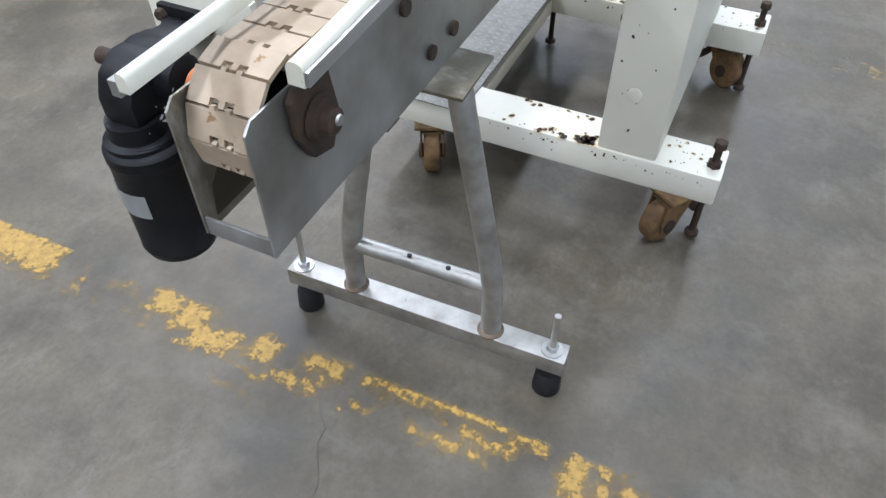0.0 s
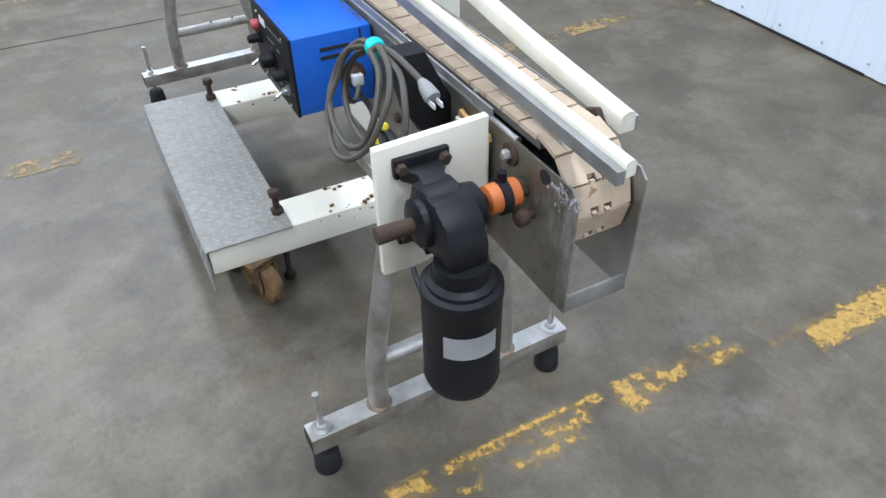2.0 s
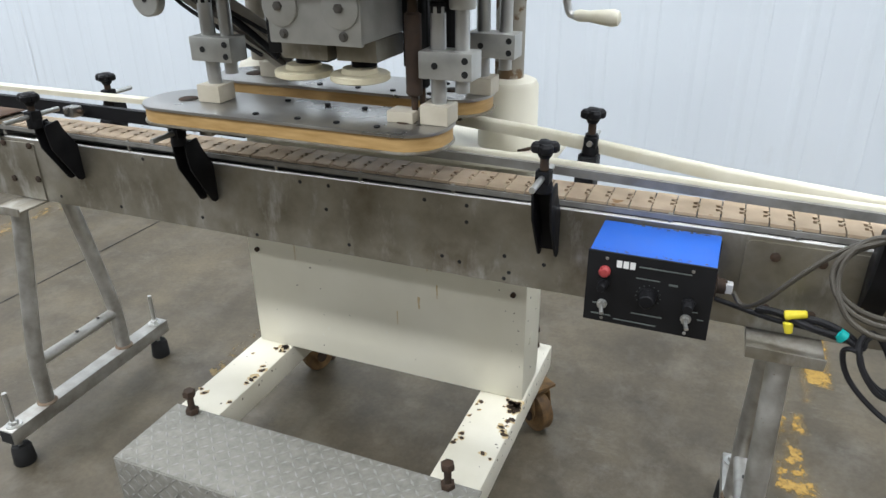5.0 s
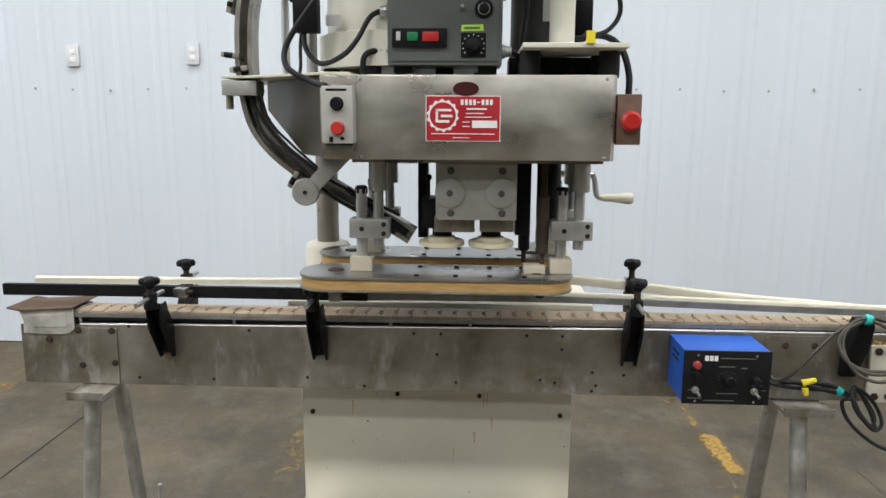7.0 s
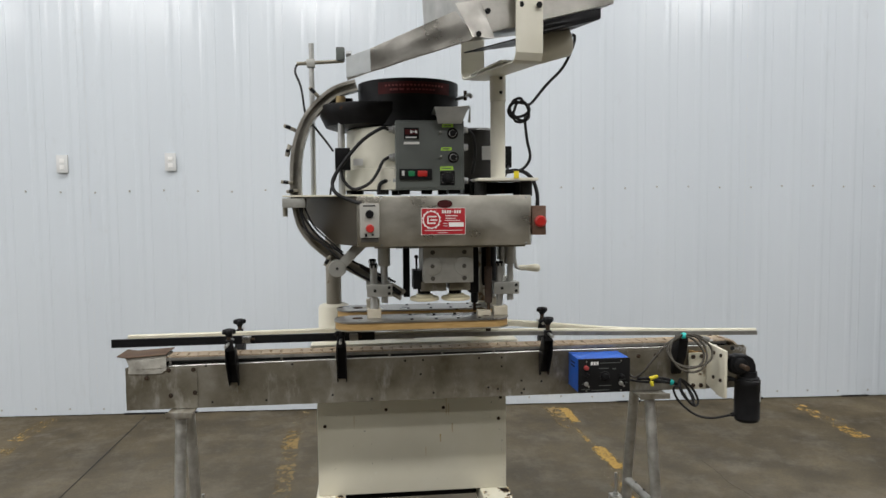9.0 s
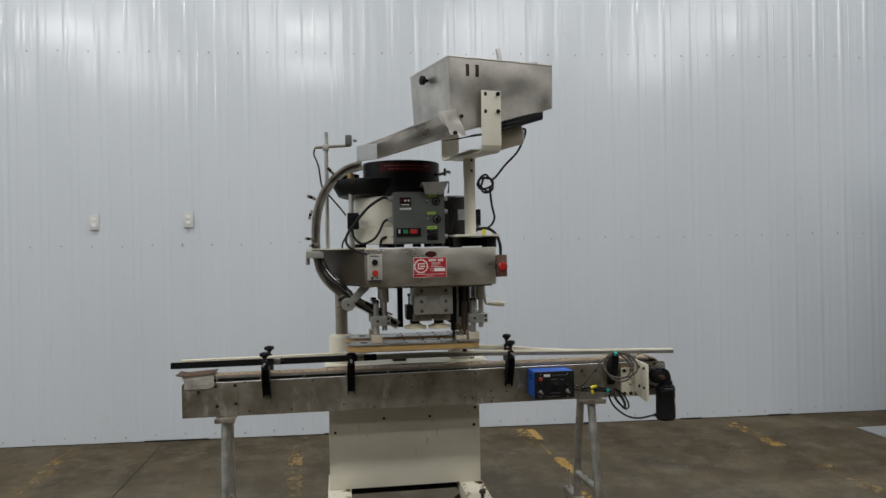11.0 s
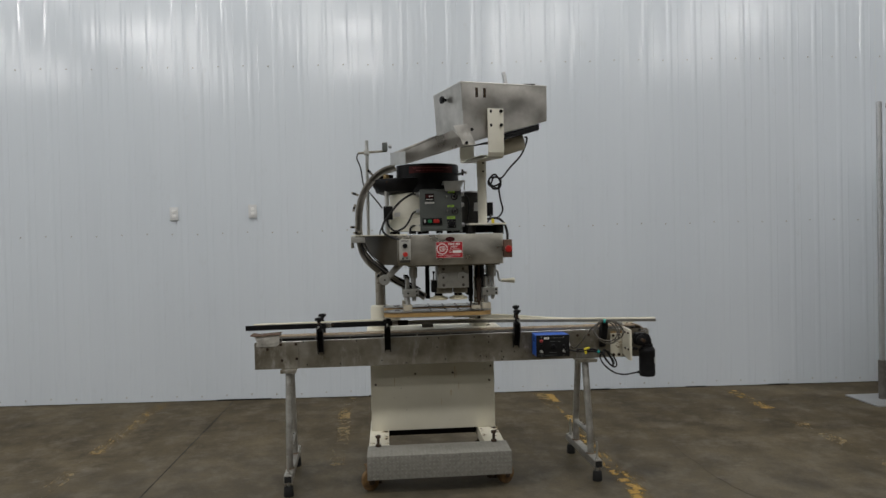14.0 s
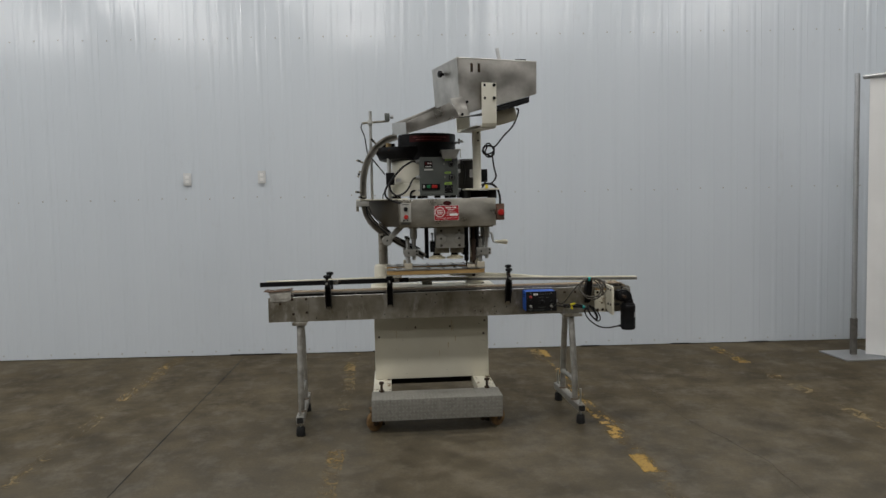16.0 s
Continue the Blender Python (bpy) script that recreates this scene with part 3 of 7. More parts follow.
def backdrop_stand():
    x, y = 3.900, 1.363
    ob = thing("backdrop_stand", (x, y, 0), "grey pipe stand with a flat floor plate holding a white sheet", "backdrop stand")
    part("base_plate", box(x - 0.20, x + 0.20, y - 0.22, y + 0.20, 0, 0.012, 0.003), GALV, ob)
    part("sleeve", rod((x, y, 0.012), (x, y, 0.34), 0.03, edge=0.004), DULL_RAIL, ob)
    part("pole", rod((x, y, 0.34), (x, y, 2.52), 0.022, edge=0.004), GALV, ob)
    part("crossbar", rod((x + 0.03, y - 0.04, 2.48), (x + 1.9, y - 2.4, 2.48), 0.02), GALV, ob)
    bm = bmesh.new()
    n, rows = 60, []
    for z in (2.46, 1.3, 0.03):
        rows.append([])
        for i in range(n + 1):
            u = i / n
            w = 0.02 * math.sin(u * 55) * (1.2 - z / 4)
            rows[-1].append(bm.verts.new((x + 0.06 + 1.82 * u + w, y - 0.08 - 2.3 * u + w * 0.6, z)))
    for a, b in zip(rows, rows[1:]):
        for i in range(n):
            bm.faces.new((a[i], a[i + 1], b[i + 1], b[i]))
    part("sheet", bm, SHEET, ob, "white hanging cloth sheet")
    return ob


backdrop_stand()

# ---------------------------------------------------------------- machine base
BX0, BX1 = -0.392, 0.434
BEAM_TOP, BEAM_LOW = 0.222, 0.148
BEAM_N = 0.524


def caster(ob, x, y, turn):
    m = pose(x, y, 0, 0, 0, turn) @ Matrix.Diagonal((1.08, 1.08, BEAM_LOW / 0.118, 1))
    c = part("caster", box(-0.042, 0.042, -0.042, 0.042, 0.110, 0.118, 0.002, None, m), CASTER, ob, "rusty swivel caster")
    sw = lathe([(0, 0.034), (0.008, 0.034), (0.012, 0.028)], (0, 0, 0.098), (0, 0, 1), None, 24)
    bmesh.ops.transform(sw, matrix=m, verts=sw.verts)
    part("swivel", sw, RUST, c)
    f = bmesh.new()
    for s in (-1, 1):
        prism([(-0.034, 0.102), (0.036, 0.102), (0.044, 0.060), (0.038, 0.034), (0.014, 0.030), (-0.004, 0.052)], s * 0.027 - 0.002, s * 0.027 + 0.002, "y", f, 0, m)
    prism([(-0.034, 0.098), (0.036, 0.098), (0.036, 0.102), (-0.034, 0.102)], -0.027, 0.027, "y", f, 0, m)
    part("fork", f, CASTER, c)
    bmw = lathe([(0, 0.040), (0.004, 0.0465), (0.010, 0.048), (0.030, 0.048), (0.036, 0.0465), (0.040, 0.040)], (0.022, -0.020, 0.048), (0, 1, 0), None, 28)
    bmesh.ops.transform(bmw, matrix=m, verts=bmw.verts)
    w = part("wheel", bmw, CASTER, c, "rust-brown caster wheel")
    hb = lathe([(0, 0.016), (0.064, 0.016)], (0.022, -0.032, 0.048), (0, 1, 0), None, 12)
    bmesh.ops.transform(hb, matrix=m, verts=hb.verts)
    part("axle", hb, RUST, w)
    b = prism([(-0.085, 0.040), (-0.060, 0.046), (-0.024, 0.088), (-0.036, 0.094), (-0.070, 0.060), (-0.088, 0.050)], -0.016, 0.016, "y", None, 0.001, m)
    part("brake_pedal", b, RUST, c)


def jack_bolt(ob, x, y, z):
    b = part("jack_bolt", rod((x, y, z), (x, y, z + 0.055), 0.0085, seg=12), RUST, ob, "rusty hex jack bolt")
    part("bolt_head", hexbolt((x, y, z + 0.052), (0, 0, 1), 0.016, 0.016), RUST, b)
    part("bolt_shank", rod((x, y, 0.022), (x, y, BEAM_LOW), 0.0085, seg=12), RUST, b)
    part("bolt_foot", lathe([(0, 0.017), (0.010, 0.017), (0.014, 0.010)], (x, y, 0.010), (0, 0, 1), None, 14), RUST, b)
    part("bolt_nut", hexbolt((x, y, z + 0.0005), (0, 0, 1), 0.017, 0.014), RUST, b)


RUST_STAIN = surface("rust_stain_on_paint", (0.42, 0.30, 0.13), (0.58, 0.48, 0.30), 0.6, 0.0, 60.0)


def machine_base():
    ob = thing("capping_machine_base", (0.01, 0.15, 0), "white painted steel base on rusty casters with a diamond plate step", "machine base")
    for x0, x1 in ((BX0 + 0.004, BX0 + 0.125), (BX1 - 0.125, BX1 - 0.004)):
        part("side_beam", box(x0, x1, -0.308, BEAM_N, BEAM_LOW, BEAM_TOP, 0.006), CHIPPED, ob, "box beam with chipped and rusty white paint")
    rnd = random.Random(12)
    for x0, x1, dense in ((BX0 + 0.004, BX0 + 0.125, 0.6), (BX1 - 0.125, BX1 - 0.004, 1.0)):
        spots = []
        for k in range(int(34 * dense)):
            u = rnd.random() ** 0.6
            y = -0.06 + 0.29 * u
            edge = rnd.choice((x0 + 0.006, x1 - 0.006, x1 - 0.010))
            inward = abs(rnd.gauss(0, 0.012)) * (1 if edge < (x0 + x1) / 2 else -1)
            spots.append((edge + inward, y, rnd.choice((0.002, 0.003, 0.005, 0.008, 0.011))))
        for k in range(int(14 * dense)):
            spots.append((x1 - 0.02 + rnd.gauss(0, 0.018), 0.215 + rnd.gauss(0, 0.014), rnd.choice((0.004, 0.006, 0.009, 0.012))))
        for k in range(int(26 * dense)):
            spots.append((rnd.uniform(x0 + 0.01, x1 - 0.01), 0.39 + 0.12 * rnd.random(), rnd.choice((0.002, 0.003, 0.005))))
        spots = [(min(max(a, x0 + 0.008), x1 - 0.008), min(b, 0.232 if b < 0.385 else BEAM_N - 0.012), r) for a, b, r in spots]
        big = [s for s in spots if s[2] > 0.0035]
        flakes("rust_staining", [(a + rnd.uniform(-0.003, 0.003), b, r * 1.45) for a, b, r in big], "z", BEAM_TOP - 0.0003, RUST_STAIN, ob, "yellow-brown rust stains", 9)
        flakes("paint_wear", spots, "z", BEAM_TOP, RUST, ob, "small rusty chips in the white paint", 3)
        side = [(rnd.uniform(-0.05, 0.50), BEAM_TOP - 0.009 - abs(rnd.gauss(0, 0.010)), rnd.choice((0.0015, 0.0025, 0.004))) for k in range(int(34 * dense))]
        flakes("paint_wear", side, "x", x1, RUST, ob, "small rusty chips in the white paint", 4)
    part("front_beam", box(BX0 + 0.125, BX1 - 0.125, -0.16, -0.10, BEAM_LOW, BEAM_TOP - 0.03, 0.004), CHIPPED, ob)
    body = part("cabinet", box(-0.377, 0.425, 0.241, 0.378, BEAM_TOP, 0.77, 0.006), WHITE, ob, "white painted steel cabinet")
    rnd = random.Random(44)
    flakes("scratched_paint", [(0.255 + 0.11 * rnd.random(), 0.27 + 0.47 * rnd.random(), rnd.choice((0.002, 0.003, 0.005))) for k in range(16)], "x", 0.425, RUST, body, "scratches in the white paint", 10)
    flakes("scratched_paint", [(0.415 - 0.06 * rnd.random() ** 2, 0.26 + 0.36 * rnd.random(), rnd.choice((0.0015, 0.0025))) for k in range(12)] + [(rnd.uniform(-0.36, 0.38), rnd.uniform(0.25, 0.60), rnd.choice((0.0015, 0.002, 0.003))) for k in range(14)], "y", 0.241, RUST, body, "scratches in the white paint", 11)
    flakes("grime", [(rnd.uniform(-0.3, 0.35), rnd.uniform(0.24, 0.56), rnd.choice((0.004, 0.006))) for k in range(9)], "y", 0.2407, CREAM, body, "faint smudges", 12)
    drip = random.Random(6)
    for dx, top, long, wide in ((0.165, 0.625, 0.075, 0.007), (0.176, 0.600, 0.050, 0.004), (0.191, 0.515, 0.040, 0.005), (0.140, 0.470, 0.035, 0.008), (0.077, 0.415, 0.040, 0.004), (-0.225, 0.56, 0.05, 0.004)):
        left = [(dx - wide * drip.uniform(0.3, 0.6) * (1 - 0.6 * k / 5), top - long * k / 5) for k in range(6)]
        right = [(dx + wide * drip.uniform(0.3, 0.6) * (1 - 0.6 * k / 5), top - long * k / 5) for k in range(5, -1, -1)]
        part("drip_stain", prism(left + right, 0.2404, 0.2411, "y"), RUST_STAIN, body, "thin yellow-brown drip stain")
    part("cross_member", box(-0.268, 0.308, 0.335, 0.372, 0.163, BEAM_TOP - 0.001, 0.003), BLACK_PAINT, ob, "dark cross member behind the cabinet foot")
    part("neck_box", box(-0.32, 0.37, 0.252, 0.368, 0.77, 0.862, 0.004), WHITE, body)
    dk = part("deck_plate", box(-0.395, 0.465, 0.18, 0.44, 0.862, 0.880, 0.004), WHITE, ob, "white painted deck plate")
    part("deck_disc", lathe([(0, 0.046), (0.005, 0.046), (0.007, 0.040)], (0.366, 0.30, 0.880), (0, 0, 1)), RUST, dk, "rusty round plate")
    part("deck_foot", box(-0.036, 0.036, 0.27, 0.33, 0.880, 0.908, 0.003), DULL_RAIL, dk)
    part("access_panel", box(-0.11, 0.165, 0.2375, 0.242, 0.575, 0.74, 0.002), WHITE, body)
    for x, z in ((0.391, 0.528), (-0.346, 0.523), (0.153, 0.585), (-0.09, 0.585), (0.40, 0.62)):
        part("screw", rod((x, 0.2415, z), (x, 0.235, z), 0.007, None, seg=12), RUST, body)
    part("knockout", lathe([(0, 0.017), (0.002, 0.017), (0.003, 0.014)], (0.424, 0.300, 0.378), (1, 0, 0)), WHITE, body)
    # step: bent tread plate with raised lozenges
    st = part("step_plate", box(BX0 - 0.002, BX1 + 0.002, -0.312, -0.098, BEAM_TOP, BEAM_TOP + 0.004, 0.001), DIAMOND, ob, "galvanised diamond tread plate step")
    part("step_skirt", box(BX0 - 0.002, BX1 + 0.002, -0.3155, -0.3115, 0.092, BEAM_TOP + 0.002, 0.001), DIAMOND, st)
    loz = bmesh.new()
    nx, ny = 36, 9
    for i in range(nx):
        for j in range(ny + 6):
            x = BX0 + 0.012 + (BX1 - BX0 - 0.024) * i / (nx - 1)
            turn = 45 if (i + j) % 2 else -45
            if j < ny:
                m = pose(x, -0.303 + 0.196 * j / (ny - 1), BEAM_TOP + 0.004, 0, 0, turn)
            else:
                m = pose(x, -0.3155, 0.103 + 0.112 * (j - ny) / 5, 90, 0, 0) @ pose(0, 0, 0, 0, 0, turn)
            rise = 0.0010 if j < ny else 0.0017
            vs = [loz.verts.new(m @ Vector(p)) for p in ((-0.0115, 0, 0), (0, -0.0034, 0), (0.0115, 0, 0), (0, 0.0034, 0), (-0.007, 0, rise), (0.007, 0, rise))]
            for f in ((0, 1, 4), (1, 5, 4), (1, 2, 5), (2, 3, 5), (3, 4, 5), (3, 0, 4)):
                loz.faces.new([vs[k] for k in f])
    part("tread_pattern", loz, TREAD_CREST, st, smooth=False, kind="stuff")
    for x in (-0.332, 0.362):
        jack_bolt(ob, x, -0.114, BEAM_TOP + 0.004)
        jack_bolt(ob, x + 0.02, 0.500, BEAM_TOP)
    for x, y, a in ((-0.36, -0.20, 200), (0.392, -0.200, 25), (-0.34, 0.43, 60), (0.402, 0.436, -35)):
        caster(ob, x, y, a)
    for x in (-0.302, 0.342):
        part("column_collar", lathe([(0, 0.07), (0.245, 0.066), (0.256, 0.060), (0.262, 0.045)], (x, 0.312, 0.77), (0, 0, 1), None, 32), WHITE, ob, "white painted column collar")
        part("column", rod((x, 0.312, 1.03), (x, 0.312, 1.32), 0.032, seg=28), surface("aged_column_steel", (0.21, 0.19, 0.155), (0.33, 0.305, 0.255), 0.45, 0.4, 12.0, (1, 1, 0.4), wear=(0.12, 0.075, 0.035), wear_at=0.58, wear_scale=11.0), ob, "brown-stained steel column")
    return ob


machine_base()


# ---------------------------------------------------------------- conveyor
CX0, CX1, CY0, CY1, CZ0, CZ1 = -1.062, 1.372, 0.0, 0.094, 0.690, 0.868
CHAIN_Z, SPROCKET_X, SPROCKET_Z, SPROCKET_R = 0.890, 1.284, 0.816, 0.074


def link_mesh():
    """One flat-top chain link: interlocking hinge knuckles at its two ends."""
    L, w, h = 0.0381, 0.0415, 0.0055
    a = L / 2 - 0.0011
    out = [(-a, -w), (a, -w), (a, -0.0145), (a - 0.0085, -0.0145), (a - 0.0085, -0.0035), (a, -0.0035), (a, 0.0035), (a - 0.0085, 0.0035), (a - 0.0085, 0.0145), (a, 0.0145), (a, w), (-a, w)]
    out += [(-a, 0.0120), (-a - 0.0045, 0.0120), (-a - 0.0045, 0.0060), (-a, 0.0060), (-a, -0.0060), (-a - 0.0045, -0.0060), (-a - 0.0045, -0.0120), (-a, -0.0120)]
    bm = prism(out, -h, 0.0)
    box(-0.013, 0.013, -0.02, 0.02, -0.014, -h, 0, bm)
    me = bpy.data.meshes.new("link")
    bm.to_mesh(me)
    bm.free()
    me.materials.append(CHAIN)
    return me


def conveyor():
    ob = thing("conveyor", (0.16, 0.047, 0.69), "stainless steel table-top chain conveyor with tan plastic links", "conveyor")
    fr = part("side_plate", prism([(CX0, CZ0), (CX1, CZ0), (CX1 + 0.002, CZ1 - 0.014), (CX1 - 0.01, CZ1 - 0.003), (0.6, CZ1 - 0.003), (CX0, CZ1 - 0.018)], CY0, CY0 + 0.003, "y"), STEEL, ob, "long stained stainless side plate")
    part("side_plate", prism([(CX0, CZ0), (CX1, CZ0), (CX1 + 0.002, CZ1 - 0.014), (CX1 - 0.01, CZ1 - 0.003), (0.6, CZ1 - 0.003), (CX0, CZ1 - 0.018)], CY1 - 0.003, CY1, "y"), SMEARED, ob, "long stained stainless side plate")
    part("top_lip", sweep([(CX0 + 0.16, CY0 + 0.004, CZ1 - 0.0165), (0.6, CY0 + 0.004, CZ1 - 0.003), (1.25, CY0 + 0.004, CZ1 - 0.003)], 0.0042, None, 10, False), STEEL_CLEAN, fr, "bright rolled top edge")
    part("splice_plate", prism(slab(0.868, 1.08, CZ0 + 0.002, CZ1 - 0.010, 0.012, 4), -0.0035, 0.0, "y"), STEEL, fr)
    part("splice_plate", prism(slab(CX0 + 0.004, -0.803, CZ0 + 0.002, CZ1 - 0.024, 0.003, 3), -0.0035, 0.0, "y"), STEEL, fr)
    rnd = random.Random(31)
    flakes("scraped_residue", [(1.355 + rnd.gauss(0, 0.016), 0.849 + rnd.gauss(0, 0.006), rnd.choice((0.0009, 0.0015, 0.0026))) for k in range(70)], "y", CY0, LABEL, fr, "scraped pale residue", 8)
    for x, z in ((0.917, 0.834), (0.989, 0.834), (0.917, 0.735), (0.989, 0.735), (-0.815, 0.838), (-0.812, 0.750), (-0.900, 0.742), (-0.905, 0.838), (-0.985, 0.812)):
        part("bolt_head", lathe([(0, 0.0085), (0.004, 0.008), (0.0055, 0.005)], (x, -0.0035, z), (0, -1, 0), None, 12), RUST, fr)
    for x, z in ((0.307, 0.727), (0.345, 0.720), (-0.15, 0.70), (0.45, 0.715), (0.44, 0.75), (0.52, 0.745), (0.09, 0.715), (-0.55, 0.71), (-0.77, 0.85), (-0.75, 0.71), (-0.02, 0.845), (0.05, 0.845), (0.04, 0.79), (0.27, 0.845), (0.36, 0.845), (0.36, 0.81), (-0.45, 0.845), (0.44, 0.70), (-0.30, 0.72)):
        part("drilled_hole", rod((x, -0.0006, z), (x, 0.001, z), 0.0042, None, seg=10), HOLE, fr)
    for x, z in ((0.917, 0.834), (0.989, 0.834), (0.917, 0.735), (0.989, 0.735), (1.06, 0.834)):
        part("bolt_head", rod((x, CY1, z), (x, CY1 + 0.006, z), 0.011, None, seg=12), RUST, ob)
    rnd = random.Random(77)
    flakes("paint_flecks", [(1.345 + rnd.gauss(0, 0.012), 0.848 + rnd.gauss(0, 0.009), rnd.choice((0.0012, 0.002, 0.003))) for k in range(26)], "y", CY0, TAPE, fr, "pale paint flecks", 78)
    # cross members, end plate, wear strips and stand-offs
    part("end_plate", box(CX1 - 0.005, CX1 - 0.001, CY0 + 0.003, CY1 - 0.003, CZ0 - 0.001, CZ0 + 0.024, 0.001), RAIL_GREY, ob)
    part("end_plate", box(CX0 + 0.001, CX0 + 0.004, CY0 + 0.003, CY1 - 0.003, CZ0, CZ1 - 0.02), STEEL, ob)
    part("bottom_pan", box(CX0 + 0.005, 1.16, CY0 + 0.003, CY1 - 0.003, CZ0 + 0.004, CZ0 + 0.007), STEEL, ob)
    for y in (0.012, 0.078):
        part("wear_strip", box(-0.93, 1.29, y - 0.006, y + 0.006, CHAIN_Z - 0.017, CHAIN_Z - 0.0062, 0.001), DULL_RAIL, ob)
    for y in (-0.002, 0.097):
        part("guide_edge", box(-0.92, 1.20, y - 0.0015, y + 0.0015, CHAIN_Z - 0.016, CHAIN_Z - 0.006), RAIL_GREY, ob)
    part("carry_bed", box(-0.93, 1.22, 0.02, 0.07, CHAIN_Z - 0.03, CHAIN_Z - 0.02), surface("dark_bed", (0.05, 0.05, 0.05), (0.08, 0.08, 0.08), 0.6), ob)
    for i in range(11):
        x = -0.9 + 0.205 * i
        for y in (0.0015, CY1 - 0.0015):
            part("stand_off", rod((x, y + (0.003 if y < 0.05 else -0.003), CZ1 - 0.010), (x, y + (0.003 if y < 0.05 else -0.003), CHAIN_Z - 0.005), 0.0042, None, seg=10), TUBE, ob)
    # chain
    chain = part("chain_shaft", rod((SPROCKET_X - 0.012, -0.012, SPROCKET_Z), (SPROCKET_X - 0.012, 0.125, SPROCKET_Z), 0.012), RUST, ob)
    part("sprocket", lathe([(0, 0.052), (0.04, 0.052)], (SPROCKET_X, 0.027, SPROCKET_Z), (0, 1, 0), None, 12), BLACK, ob)
    me = link_mesh()
    y = (CY0 + CY1) / 2
    n = 58
    for i in range(n):
        lk = new("link", me)
        lk.parent = ob
        lk.matrix_local = pose(SPROCKET_X - 0.019 - 0.0386 * i - 0.16, y - 0.047, CHAIN_Z - 0.69 - (0.0012 if i % 3 else 0.0018))
    step = 0.0386 / SPROCKET_R
    for i in range(6):
        a = step * (i + 0.5)
        lk = new("link", me)
        lk.parent = ob
        lk.matrix_local = pose(SPROCKET_X + SPROCKET_R * math.sin(a) - 0.16, y - 0.047, SPROCKET_Z + SPROCKET_R * math.cos(a) - 0.69, 0, math.degrees(a), 0)
    # bearing on the rear side of the drive end
    fl = part("flange_bearing", prism([(1.232, 0.798), (1.249, 0.883), (1.271, 0.893), (1.287, 0.876), (1.312, 0.853), (1.309, 0.808), (1.287, 0.770), (1.252, 0.760)], CY1, CY1 + 0.010, "y", None, 0.003), RUST, ob, "rusty flange bearing")
    lathe_b = lathe([(0, 0.027), (0.008, 0.025), (0.010, 0.017), (0.020, 0.015), (0.022, 0.010)], (SPROCKET_X - 0.01, CY1 + 0.012, SPROCKET_Z), (0, 1, 0))
    part("bearing_hub", lathe_b, RUST, fl)
    part("shaft_tip", rod((SPROCKET_X - 0.012, CY1 + 0.030, SPROCKET_Z + 0.002), (SPROCKET_X - 0.012, CY1 + 0.037, SPROCKET_Z + 0.002), 0.008, None, 0.006, 14), TUBE, fl, "bare bright shaft tip")
    part("inner_grime", prism([(1.205, 0.702), (1.352, 0.702), (1.347, 0.742), (1.330, 0.760), (1.318, 0.800), (1.296, 0.812), (1.25, 0.806), (1.22, 0.770)], CY0 + 0.0031, CY0 + 0.0038, "y"), GRIME, ob, "oily grime on the inner wall")
    for x, z in ((1.262, 0.878),):
        part("bearing_bolt", hexbolt((x, CY1 + 0.012, z), (0, 1, 0), 0.011, 0.012), RUST, fl)
    return ob


conveyor()


def dead_plate():
    ob = thing("cardboard_cover", (-0.985, 0.045, 0.868), "brown cardboard flap taped over the conveyor end", "cardboard")
    bm = prism([(-1.085, 0.895), (-1.05, 0.889), (-0.97, 0.895), (-0.910, 0.899), (-0.910, 0.902), (-0.97, 0.8985), (-1.05, 0.893), (-1.086, 0.899)], -0.016, 0.115, "y", None, 0.0008)
    part("flap", bm, CARD, ob)
    part("support", box(-1.04, -0.91, 0.006, 0.088, 0.868, 0.893, 0.002), STEEL, ob)
    t = prism([(-1.058, 0.890), (-0.912, 0.897), (-0.912, 0.842), (-0.93, 0.828), (-0.985, 0.826), (-1.05, 0.829), (-1.047, 0.86)], -0.0085, -0.0045, "y", None, 0.001)
    part("tape", t, TAPE, ob, "crumpled grey tape")
    part("tape", prism([(-1.03, 0.876), (-0.93, 0.882), (-0.93, 0.848), (-1.02, 0.846)], -0.0105, -0.0087, "y"), TAPE, ob)
    return ob


dead_plate()


